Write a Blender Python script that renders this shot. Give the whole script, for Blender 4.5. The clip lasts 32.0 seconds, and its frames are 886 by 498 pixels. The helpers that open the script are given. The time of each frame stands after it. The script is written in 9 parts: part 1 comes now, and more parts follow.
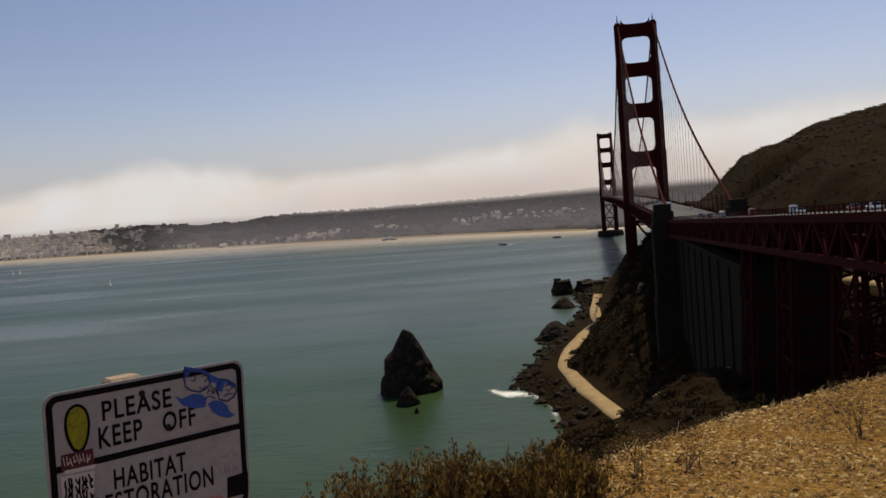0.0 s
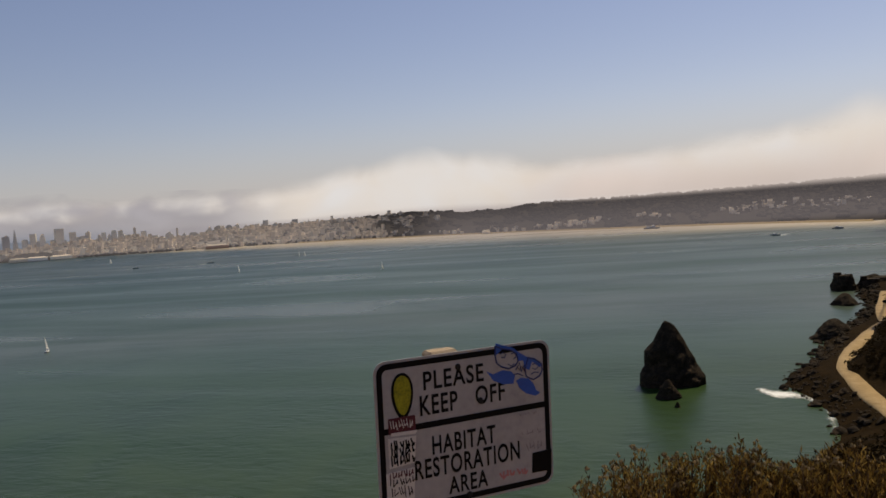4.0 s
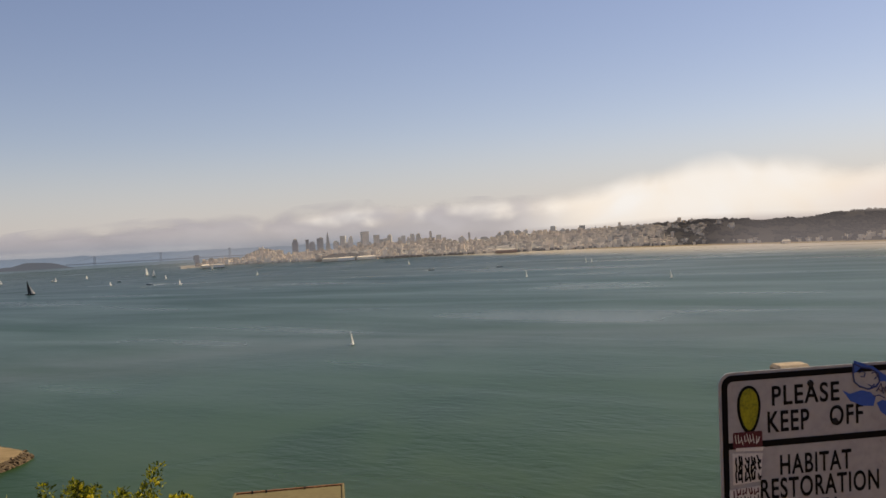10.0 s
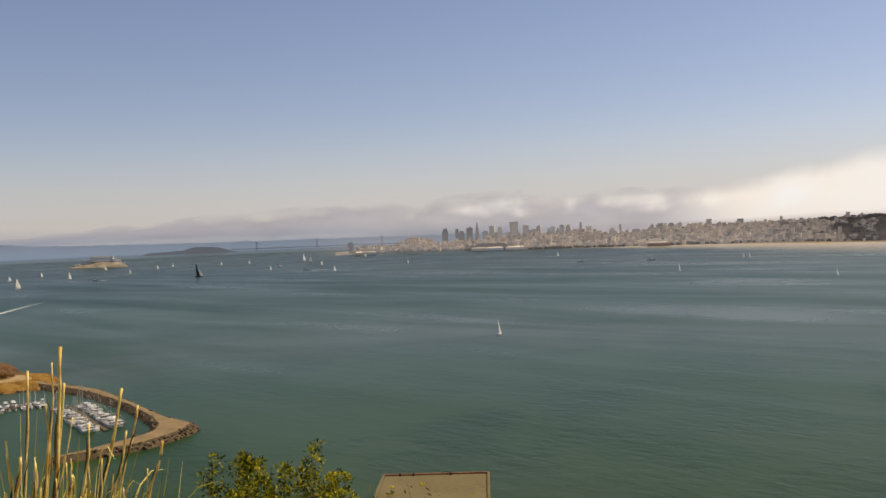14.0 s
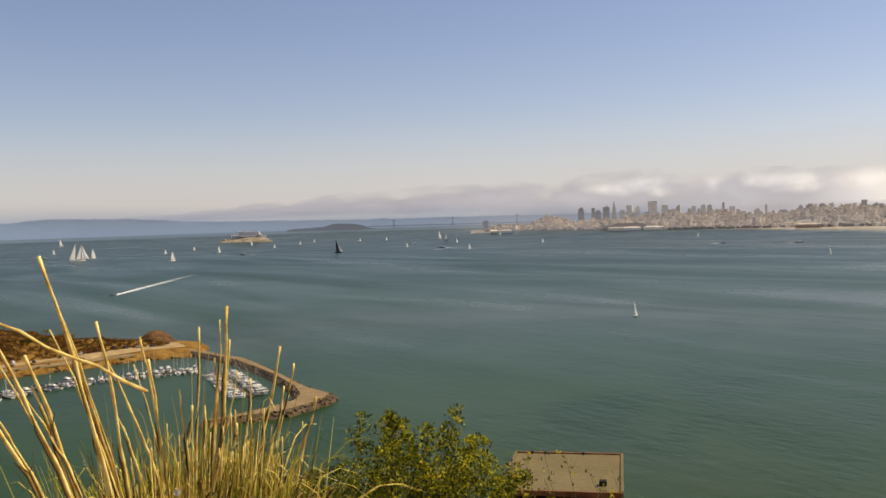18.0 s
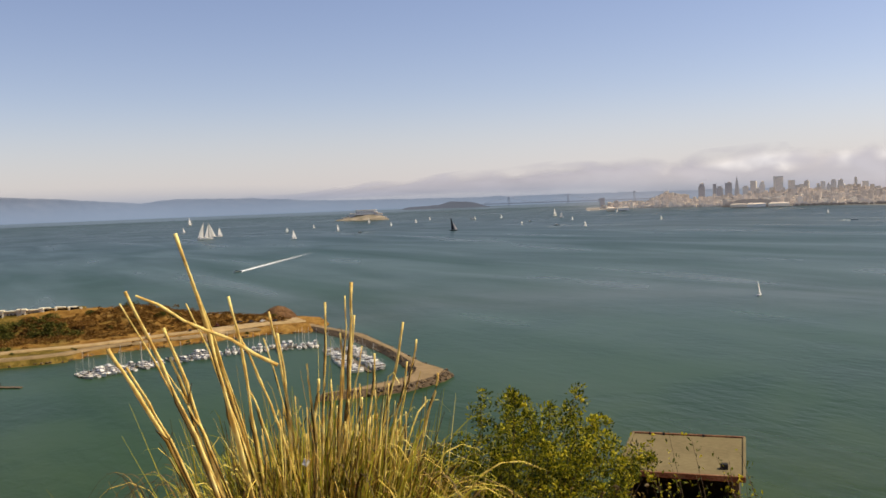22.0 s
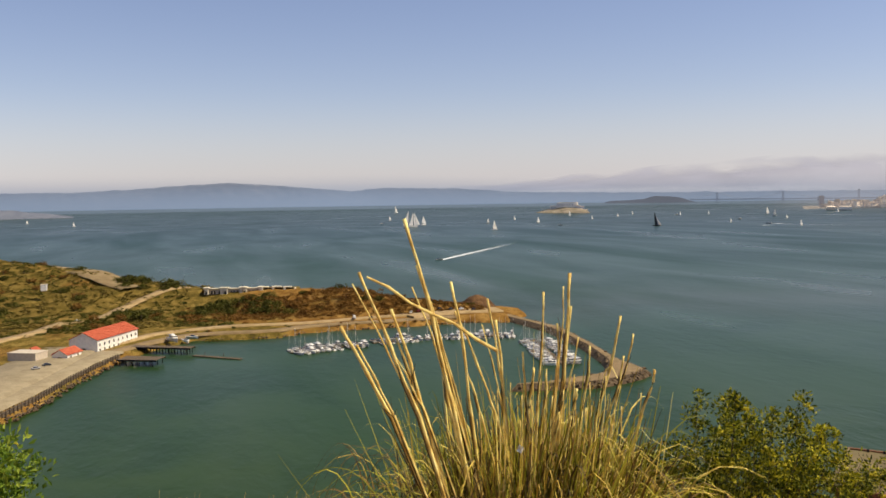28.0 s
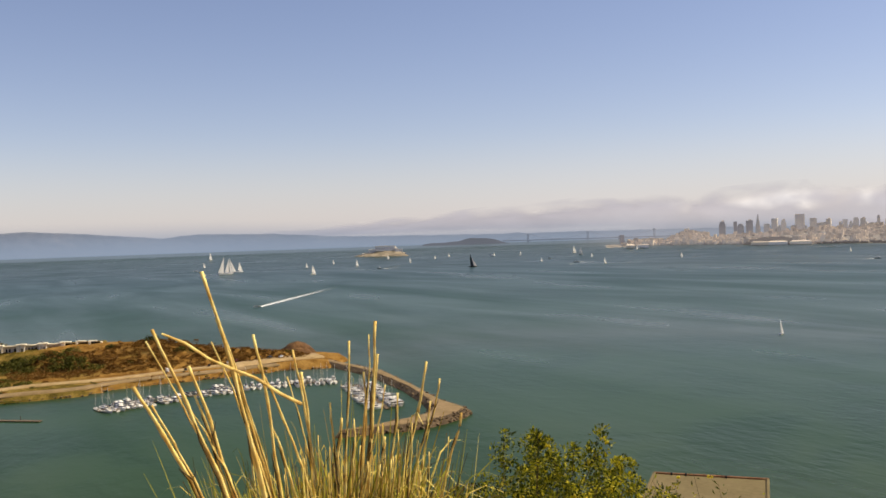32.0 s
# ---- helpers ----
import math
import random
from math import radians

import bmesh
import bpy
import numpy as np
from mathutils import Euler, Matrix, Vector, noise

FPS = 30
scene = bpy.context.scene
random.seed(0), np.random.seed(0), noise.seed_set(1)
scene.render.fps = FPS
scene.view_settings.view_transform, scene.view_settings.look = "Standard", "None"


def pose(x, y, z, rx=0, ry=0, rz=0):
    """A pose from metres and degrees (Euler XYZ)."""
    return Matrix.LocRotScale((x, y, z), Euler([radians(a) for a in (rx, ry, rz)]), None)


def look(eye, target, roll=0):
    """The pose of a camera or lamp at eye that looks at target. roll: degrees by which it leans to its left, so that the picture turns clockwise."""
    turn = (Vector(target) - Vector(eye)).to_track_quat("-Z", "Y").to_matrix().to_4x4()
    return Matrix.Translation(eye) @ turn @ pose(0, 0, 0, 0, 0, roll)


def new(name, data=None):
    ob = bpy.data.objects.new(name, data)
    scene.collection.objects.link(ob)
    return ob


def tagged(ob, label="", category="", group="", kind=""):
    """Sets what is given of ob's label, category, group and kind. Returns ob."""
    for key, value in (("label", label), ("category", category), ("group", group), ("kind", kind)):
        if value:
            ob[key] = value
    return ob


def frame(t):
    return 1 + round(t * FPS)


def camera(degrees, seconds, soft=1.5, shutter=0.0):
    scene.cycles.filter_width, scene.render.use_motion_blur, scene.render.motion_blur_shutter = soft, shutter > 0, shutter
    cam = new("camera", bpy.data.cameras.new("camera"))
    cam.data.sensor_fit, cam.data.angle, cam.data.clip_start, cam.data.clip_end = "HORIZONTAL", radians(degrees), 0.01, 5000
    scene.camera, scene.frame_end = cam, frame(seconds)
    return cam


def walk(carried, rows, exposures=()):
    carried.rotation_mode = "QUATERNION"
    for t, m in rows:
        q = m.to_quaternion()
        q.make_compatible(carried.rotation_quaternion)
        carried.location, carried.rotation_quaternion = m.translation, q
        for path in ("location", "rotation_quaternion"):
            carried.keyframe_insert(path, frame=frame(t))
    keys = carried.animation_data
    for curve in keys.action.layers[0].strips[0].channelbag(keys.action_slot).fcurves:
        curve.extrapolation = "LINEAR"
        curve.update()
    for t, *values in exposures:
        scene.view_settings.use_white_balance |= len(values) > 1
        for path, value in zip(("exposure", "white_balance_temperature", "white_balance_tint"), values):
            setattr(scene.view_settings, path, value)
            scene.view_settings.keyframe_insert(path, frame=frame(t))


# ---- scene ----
# The view from a cliff-top lookout over a strait: suspension bridge, bay, marina and far city.
# Local axes: x to the right and y ahead of the first view, z up from the water. The eye is 92 m up.

EYE = 92.0
cam = camera(52.85, 32.0, soft=1.6)
PATH = [
    (0.0, pose(-0.000, 0.000, 92.000, 87.28, 4.34, 0.01)),
    (0.5, pose(-0.008, 0.002, 92.003, 87.65, 4.55, 1.17)),
    (1.0, pose(-0.024, -0.000, 92.004, 88.39, 4.30, 3.63)),
    (1.5, pose(-0.043, -0.006, 92.006, 88.62, 3.88, 6.10)),
    (2.0, pose(-0.059, -0.013, 92.006, 88.33, 3.88, 8.29)),
    (2.5, pose(-0.074, -0.022, 92.005, 88.45, 3.68, 10.52)),
    (3.0, pose(-0.085, -0.030, 92.003, 87.90, 4.22, 12.88)),
    (3.5, pose(-0.095, -0.035, 91.999, 87.50, 4.15, 14.95)),
    (5.5, pose(-0.139, -0.043, 92.005, 88.73, 3.84, 21.15)),
    (6.0, pose(-0.153, -0.044, 92.003, 88.32, 3.47, 22.79)),
    (6.5, pose(-0.166, -0.046, 92.002, 88.51, 3.39, 24.68)),
    (7.0, pose(-0.177, -0.051, 92.002, 88.52, 3.21, 26.72)),
    (7.5, pose(-0.187, -0.059, 92.003, 88.70, 3.07, 27.81)),
    (8.0, pose(-0.192, -0.068, 92.000, 88.10, 3.49, 29.37)),
    (8.5, pose(-0.198, -0.076, 92.004, 88.25, 3.57, 31.35)),
    (9.0, pose(-0.201, -0.083, 92.001, 88.11, 3.77, 33.08)),
    (9.5, pose(-0.210, -0.088, 92.002, 89.11, 3.14, 34.04)),
    (10.0, pose(-0.214, -0.093, 92.003, 89.29, 3.27, 35.01)),
    (10.5, pose(-0.213, -0.093, 92.002, 89.14, 2.45, 36.77)),
    (11.0, pose(-0.214, -0.088, 92.002, 89.40, 2.24, 36.97)),
    (11.5, pose(-0.226, -0.084, 92.002, 89.56, 2.55, 38.48)),
    (12.0, pose(-0.235, -0.083, 92.003, 89.29, 2.52, 39.90)),
    (12.5, pose(-0.248, -0.083, 92.000, 88.91, 2.60, 41.74)),
    (13.0, pose(-0.257, -0.079, 91.997, 88.85, 1.98, 42.54)),
    (13.5, pose(-0.248, -0.088, 91.998, 89.24, 2.21, 43.47)),
    (14.0, pose(-0.239, -0.095, 91.998, 89.14, 2.33, 44.58)),
    (14.5, pose(-0.237, -0.102, 91.996, 89.20, 2.91, 45.95)),
    (16.5, pose(-0.207, -0.128, 91.984, 88.13, 1.61, 49.80)),
    (17.0, pose(-0.206, -0.133, 91.987, 89.02, 1.45, 50.74)),
    (17.5, pose(-0.207, -0.136, 91.984, 88.66, 2.11, 52.22)),
    (18.0, pose(-0.206, -0.143, 91.983, 88.07, 1.79, 53.24)),
    (18.5, pose(-0.205, -0.143, 91.982, 87.87, 0.92, 51.17)),
    (19.0, pose(-0.204, -0.138, 91.981, 88.13, 0.86, 49.33)),
    (19.5, pose(-0.211, -0.135, 91.981, 87.85, 1.37, 50.59)),
    (20.0, pose(-0.220, -0.135, 91.978, 86.92, 2.18, 52.99)),
    (20.5, pose(-0.221, -0.137, 91.978, 86.71, 2.68, 55.68)),
    (21.0, pose(-0.225, -0.140, 91.979, 87.04, 2.76, 57.27)),
    (21.5, pose(-0.226, -0.143, 91.978, 86.87, 2.53, 59.00)),
    (22.0, pose(-0.226, -0.148, 91.981, 86.89, 2.15, 60.60)),
    (22.5, pose(-0.228, -0.151, 91.981, 87.64, 2.39, 62.17)),
    (23.0, pose(-0.229, -0.155, 91.981, 87.05, 2.06, 63.38)),
    (23.5, pose(-0.229, -0.160, 91.979, 86.74, 1.87, 64.24)),
    (24.0, pose(-0.227, -0.163, 91.980, 86.78, 2.13, 65.71)),
    (24.5, pose(-0.228, -0.169, 91.979, 86.12, 2.38, 67.84)),
    (25.0, pose(-0.231, -0.174, 91.977, 85.94, 3.01, 69.81)),
    (25.5, pose(-0.232, -0.175, 91.978, 85.65, 2.79, 71.15)),
    (26.0, pose(-0.240, -0.176, 91.980, 85.85, 2.39, 72.69)),
    (26.5, pose(-0.236, -0.180, 91.980, 85.94, 1.78, 72.98)),
    (28.5, pose(-0.240, -0.186, 91.978, 86.95, 0.67, 73.42)),
    (29.0, pose(-0.239, -0.184, 91.978, 86.94, 0.53, 72.51)),
    (29.5, pose(-0.239, -0.181, 91.979, 87.12, 0.42, 70.97)),
    (30.0, pose(-0.241, -0.175, 91.981, 88.21, 0.93, 69.01)),
    (30.5, pose(-0.240, -0.171, 91.982, 88.22, 1.54, 67.65)),
    (31.0, pose(-0.239, -0.168, 91.983, 88.92, 1.53, 66.06)),
    (31.5, pose(-0.238, -0.162, 91.985, 89.26, 1.90, 64.28)),
    (32.0, pose(-0.230, -0.157, 91.987, 89.27, 1.89, 61.84)),
]

walk(cam, PATH, exposures=[(0.0, -0.46, 6500, 14), (1.0, -0.43, 6550, 14), (3.0, -0.50, 6650, 15), (6.0, -0.36, 6700, 14), (8.0, -0.38, 6700, 14), (9.0, -0.24, 6750, 14), (10.0, -0.15, 6850, 14), (11.5, -0.15, 6850, 14),
                          (13.0, -0.22, 6800, 14), (14.0, -0.16, 6750, 14), (17.0, 0.03, 6700, 14), (18.0, 0.0, 6700, 14), (20.0, 0.01, 6650, 14), (22.0, 0.12, 6550, 15), (26.0, 0.06, 6400, 15), (30.0, 0.10, 6550, 15), (32.0, 0.14, 6650, 15)])

# ---- light ----
SUN_AZ, SUN_EL = 22.0, 53.0          # degrees to the right of +y, degrees up
world = bpy.data.worlds.new("sky")
scene.world = world
world.use_nodes = True
wn = world.node_tree.nodes
wl = world.node_tree.links
sky = wn.new("ShaderNodeTexSky")
sky.sky_type = "NISHITA"
sky.sun_disc = False
sky.sun_elevation = radians(SUN_EL)
sky.sun_rotation = radians(SUN_AZ)
sky.altitude = 90.0
sky.air_density = 1.0
sky.dust_density = 0.45
sky.ozone_density = 2.0
# a slight lavender cast of the hazy summer sky
cast = wn.new("ShaderNodeMix")
cast.data_type = "RGBA"
cast.blend_type = "MULTIPLY"
cast.inputs[0].default_value = 1.0
cast.inputs[7].default_value = (1.12, 0.985, 1.00, 1)
wl.new(sky.outputs[0], cast.inputs[6])
wl.new(cast.outputs[2], wn["Background"].inputs[0])
wn["Background"].inputs[1].default_value = 0.104

sun_dir = Vector((math.sin(radians(SUN_AZ)) * math.cos(radians(SUN_EL)),
                  math.cos(radians(SUN_AZ)) * math.cos(radians(SUN_EL)), math.sin(radians(SUN_EL))))
sun_data = bpy.data.lights.new("sun", "SUN")
sun_data.energy = 5.0
sun_data.angle = radians(0.5)
sun_data.color = (1.0, 0.88, 0.62)
sun = new("sun", sun_data)
sun.matrix_world = look(Vector((0, 0, 300)) + sun_dir * 100, (0, 0, 300))


# ---- helpers of the place ----
def squeeze(s):
    """Drawn distance for a true distance s: the far side of the bay is drawn nearer and smaller, to scale with the eye."""
    return s if s < 3000 else 3000 + 1900 * (1 - math.exp(-(s - 3000) / 4000))


def far(p):
    """A true place seen from the eye, drawn within the camera's reach."""
    v = Vector(p) - Vector((0, 0, EYE))
    s = math.hypot(v.x, v.y)
    return Vector((0, 0, EYE)) + v * (squeeze(s) / max(s, 1e-6))


def polar(az, d, z=0.0):
    """A place by its bearing to the right of +y, ground distance and height."""
    return Vector((math.sin(radians(az)) * d, math.cos(radians(az)) * d, z))


def lerp_table(table, x):
    """Linear interpolation in rows of (x, value)."""
    if x <= table[0][0]:
        return table[0][1]
    for (a, u), (b, v) in zip(table, table[1:]):
        if x <= b:
            return u + (v - u) * (x - a) / (b - a)
    return table[-1][1]


def fbm(x, y, z=0.0, octaves=4):
    return noise.fractal(Vector((x, y, z)), 1.0, 2.0, octaves, noise_basis="PERLIN_ORIGINAL")


def mesh_from(name, verts, faces, material, smooth=False):
    me = bpy.data.meshes.new(name)
    me.from_pydata([tuple(v) for v in verts], [], faces)
    if material:
        me.materials.append(material)
    if smooth:
        me.polygons.foreach_set("use_smooth", [True] * len(me.polygons))
    me.update()
    return me


def bm_mesh(name, bm, material, smooth=False):
    me = bpy.data.meshes.new(name)
    bm.to_mesh(me)
    bm.free()
    for m in (material if isinstance(material, (list, tuple)) else [material]):
        me.materials.append(m)
    if smooth:
        me.polygons.foreach_set("use_smooth", [True] * len(me.polygons))
    return me


def part(name, bm, material, parent, label="", smooth=False):
    """One mesh object under a thing or a part."""
    ob = new(name, bm if isinstance(bm, bpy.types.Mesh) else bm_mesh(name, bm, material, smooth))
    ob.parent = parent
    return tagged(ob, label)


def empty(name, m, label="", category="", group=""):
    ob = new(name)
    ob.matrix_world = m if isinstance(m, Matrix) else Matrix.Translation(m)
    ob.empty_display_size = 0.1
    return tagged(ob, label, category, group)


def box(bm, size, at=(0, 0, 0), rot=None, bevel=0.0, taper=1.0):
    """A box of that size, centred at a place, into bm; the top may taper."""
    m = Matrix.Translation(at) @ (rot.to_4x4() if rot is not None else Matrix())
    r = bmesh.ops.create_cube(bm, size=1.0)
    for v in r["verts"]:
        k = taper if v.co.z > 0 else 1.0
        v.co = m @ Vector((v.co.x * size[0] * k, v.co.y * size[1] * k, v.co.z * size[2]))
    if bevel > 0:
        edges = {e for v in r["verts"] for e in v.link_edges}
        bmesh.ops.bevel(bm, geom=list(edges), offset=bevel, segments=1, affect="EDGES")
    return bm


def beam(bm, a, b, w, h=None, up=(0, 0, 1)):
    """A rectangular bar from a to b."""
    a, b = Vector(a), Vector(b)
    d = (b - a)
    q = d.normalized()
    side = q.cross(Vector(up))
    if side.length < 1e-4:
        side = q.cross(Vector((1, 0, 0)))
    side.normalize()
    top = side.cross(q)
    h = h or w
    vs = [bm.verts.new(p + side * (sx * w / 2) + top * (sz * h / 2)) for p in (a, b) for sx, sz in ((-1, -1), (1, -1), (1, 1), (-1, 1))]
    for f in ((0, 1, 2, 3), (7, 6, 5, 4), (0, 4, 5, 1), (1, 5, 6, 2), (2, 6, 7, 3), (3, 7, 4, 0)):
        bm.faces.new([vs[i] for i in f])
    return bm


def tube(bm, pts, radii, sides=6, close=True):
    """A round bar through points with a radius at each."""
    rings = []
    for i, p in enumerate(pts):
        d = (Vector(pts[min(i + 1, len(pts) - 1)]) - Vector(pts[max(i - 1, 0)])).normalized()
        s = d.cross(Vector((0.13, 0.27, 1)))
        s = s.normalized() if s.length > 1e-4 else Vector((1, 0, 0))
        u = s.cross(d)
        r = radii[i] if isinstance(radii, (list, tuple)) else radii
        rings.append([bm.verts.new(Vector(p) + (s * math.cos(a) + u * math.sin(a)) * r) for a in (2 * math.pi * k / sides for k in range(sides))])
    for a, b in zip(rings, rings[1:]):
        for k in range(sides):
            bm.faces.new((a[k], a[(k + 1) % sides], b[(k + 1) % sides], b[k]))
    if close and sides > 2:
        bm.faces.new(rings[0][::-1])
        bm.faces.new(rings[-1])
    return bm


UNIT_BAR = box(bmesh.new(), (1, 1, 1), (0, 0, 0.5))
BARS = {}


def member(name, a, b, w, material, parent):
    """One straight steel bar from a to b; alike bars share their mesh."""
    if material.name not in BARS:
        BARS[material.name] = bm_mesh("bar", UNIT_BAR.copy(), material)
    a, b = Vector(a), Vector(b)
    ob = new(name, BARS[material.name])
    ob.parent = parent
    ob.matrix_local = Matrix.Translation(a) @ (b - a).to_track_quat("Z", "Y").to_matrix().to_4x4() @ Matrix.Diagonal((w, w, (b - a).length, 1))
    return ob


# ---- materials ----
def base(name, rough=0.8, metal=0.0):
    m = bpy.data.materials.new(name)
    m.use_nodes = True
    b = m.node_tree.nodes["Principled BSDF"]
    b.inputs["Roughness"].default_value = rough
    b.inputs["Metallic"].default_value = metal
    return m, m.node_tree.nodes, m.node_tree.links, b


def ramp(nodes, stops):
    r = nodes.new("ShaderNodeValToRGB")
    e = r.color_ramp.elements
    while len(e) < len(stops):
        e.new(0.5)
    for el, (p, c) in zip(e, stops):
        el.position = p
        el.color = (*c, 1) if len(c) == 3 else c
    return r


def surface(name, stops, scale=1.0, rough=0.85, metal=0.0, bump=0.3, fine=8.0, vary=0.0, stretch=(1, 1, 1), distance=0.02, spec=0.3):
    """Two-scale noise colour with a bump; vary: brightness change from object to object."""
    m, n, l, b = base(name, rough, metal)
    b.inputs["Specular IOR Level"].default_value = spec
    tc = n.new("ShaderNodeTexCoord")
    mp = n.new("ShaderNodeMapping")
    mp.inputs["Scale"].default_value = stretch
    l.new(tc.outputs["Object"], mp.inputs[0])
    a = n.new("ShaderNodeTexNoise")
    a.inputs["Scale"].default_value = scale
    a.inputs["Detail"].default_value = 8
    a.inputs["Roughness"].default_value = 0.62
    f = n.new("ShaderNodeTexNoise")
    f.inputs["Scale"].default_value = scale * fine
    f.inputs["Detail"].default_value = 5
    for t in (a, f):
        l.new(mp.outputs[0], t.inputs["Vector"])
    mix = n.new("ShaderNodeMath")
    mix.operation = "MULTIPLY_ADD"
    mix.inputs[1].default_value = 0.4
    l.new(f.outputs[0], mix.inputs[0])
    sub = n.new("ShaderNodeMath")
    sub.operation = "MULTIPLY"
    sub.inputs[1].default_value = 0.62
    l.new(a.outputs[0], sub.inputs[0])
    l.new(sub.outputs[0], mix.inputs[2])
    r = ramp(n, stops)
    l.new(mix.outputs[0], r.inputs[0])
    out = r.outputs[0]
    if vary:
        oi = n.new("ShaderNodeObjectInfo")
        mr = n.new("ShaderNodeMapRange")
        mr.inputs[3].default_value, mr.inputs[4].default_value = 1 - vary, 1 + vary
        l.new(oi.outputs["Random"], mr.inputs[0])
        hs = n.new("ShaderNodeHueSaturation")
        l.new(mr.outputs[0], hs.inputs["Value"])
        l.new(out, hs.inputs["Color"])
        out = hs.outputs[0]
    l.new(out, b.inputs["Base Color"])
    if bump:
        bp = n.new("ShaderNodeBump")
        bp.inputs["Strength"].default_value = bump
        bp.inputs["Distance"].default_value = distance
        l.new(mix.outputs[0], bp.inputs["Height"])
        l.new(bp.outputs[0], b.inputs["Normal"])
    return m


def leaf_material(name, stops, scale=3.0, through_light=0.35):
    """Leaf colour that changes from leaf to leaf and lets some light through."""
    m, n, l, b = base(name, 0.6)
    b.inputs["Specular IOR Level"].default_value = 0.25
    g = n.new("ShaderNodeNewGeometry")
    tc = n.new("ShaderNodeTexCoord")
    nz = n.new("ShaderNodeTexNoise")
    nz.inputs["Scale"].default_value = scale
    l.new(tc.outputs["Object"], nz.inputs["Vector"])
    ad = n.new("ShaderNodeMath")
    ad.operation = "MULTIPLY_ADD"
    ad.inputs[1].default_value = 0.5
    half = n.new("ShaderNodeMath")
    half.operation = "MULTIPLY"
    half.inputs[1].default_value = 0.5
    l.new(nz.outputs[0], half.inputs[0])
    l.new(g.outputs["Random Per Island"], ad.inputs[0])
    l.new(half.outputs[0], ad.inputs[2])
    r = ramp(n, stops)
    l.new(ad.outputs[0], r.inputs[0])
    l.new(r.outputs[0], b.inputs["Base Color"])
    tr = n.new("ShaderNodeBsdfTranslucent")
    l.new(r.outputs[0], tr.inputs[0])
    mx = n.new("ShaderNodeMixShader")
    mx.inputs[0].default_value = through_light
    l.new(b.outputs[0], mx.inputs[1])
    l.new(tr.outputs[0], mx.inputs[2])
    l.new(mx.outputs[0], n["Material Output"].inputs[0])
    return m


def tint(c, k):
    return tuple(min(1, v * k) for v in c)


def plain(name, c, rough=0.6, metal=0.0, scale=3.0, bump=0.1, vary=0.0, spec=0.4):
    return surface(name, [(0.25, tint(c, 0.75)), (0.5, c), (0.75, tint(c, 1.2))], scale, rough, metal, bump, 6.0, vary, spec=spec)


M = {}
M["orange"] = plain("international_orange_steel", (0.060, 0.011, 0.009), 0.9, 0.0, 0.3, 0.05, spec=0.02)
M["concrete"] = plain("weathered_concrete", (0.030, 0.024, 0.018), 0.95, 0, 0.25, 0.3, spec=0.02)
M["asphalt"] = plain("asphalt", (0.055, 0.055, 0.055), 0.9, 0, 1.0, 0.2)
M["rock"] = surface("dark_sea_rock", [(0.3, (0.010, 0.008, 0.006)), (0.5, (0.030, 0.023, 0.016)), (0.68, (0.080, 0.056, 0.035))], 0.35, 0.9, 0, 0.9, 6, distance=0.6, spec=0.05)
M["white"] = plain("white_paint", (0.75, 0.73, 0.68), 0.6, 0, 0.8, 0.1, 0.08)
M["dark"] = plain("dark_paint", (0.022, 0.021, 0.020), 0.85, spec=0.15)
M["metal"] = plain("galvanised_metal", (0.42, 0.42, 0.42), 0.45, 0.8)

M["rope"] = plain("painted_wire_rope", (0.42, 0.20, 0.14), 0.6)
M["glass_dark"] = plain("dark_window_glass", (0.02, 0.023, 0.026), 0.12, 0, 2, 0.0, spec=0.6)
M["tyre"] = plain("tyre_rubber", (0.02, 0.02, 0.02), 0.9)
M["car_silver"] = plain("silver_car_paint", (0.45, 0.45, 0.46), 0.3, 0.4)
M["car_dark"] = plain("dark_car_paint", (0.025, 0.026, 0.03), 0.25)
M["car_red"] = plain("dull_red_car_paint", (0.20, 0.03, 0.025), 0.3)
M["car_blue"] = plain("blue_car_paint", (0.03, 0.07, 0.2), 0.3)
M["roof_red"] = surface("red_roof_tiles", [(0.3, (0.30, 0.055, 0.025)), (0.5, (0.46, 0.10, 0.045)), (0.7, (0.58, 0.17, 0.08))], 0.5, 0.8, 0, 0.3, 10)
M["wood"] = surface("weathered_timber", [(0.3, (0.045, 0.033, 0.020)), (0.5, (0.11, 0.08, 0.05)), (0.7, (0.20, 0.15, 0.095))], 0.8, 0.9, 0, 0.4, 6)
M["dirt"] = surface("pale_dirt_road", [(0.3, (0.22, 0.145, 0.062)), (0.5, (0.345, 0.24, 0.112)), (0.7, (0.46, 0.34, 0.18))], 0.15, 0.95, 0, 0.3, 12)
M["stone"] = surface("breakwater_stone", [(0.3, (0.025, 0.018, 0.011)), (0.5, (0.085, 0.060, 0.036)), (0.7, (0.22, 0.16, 0.095))], 0.6, 0.95, 0, 0.5, 6, vary=0.35)
M["roof_tan"] = surface("tan_rolled_roofing", [(0.3, (0.125, 0.098, 0.050)), (0.5, (0.165, 0.132, 0.068)), (0.7, (0.21, 0.17, 0.088))], 0.5, 0.95, 0, 0.15, 12, spec=0.05)
M["rust"] = surface("rusty_edge", [(0.3, (0.10, 0.035, 0.015)), (0.5, (0.22, 0.09, 0.04)), (0.7, (0.36, 0.2, 0.1))], 3, 0.8, 0.3, 0.3, 6)
M["bare"] = surface("bare_pale_earth", [(0.3, (0.15, 0.100, 0.042)), (0.5, (0.24, 0.170, 0.078)), (0.7, (0.33, 0.25, 0.13))], 0.12, 0.95, 0, 0.3, 12)
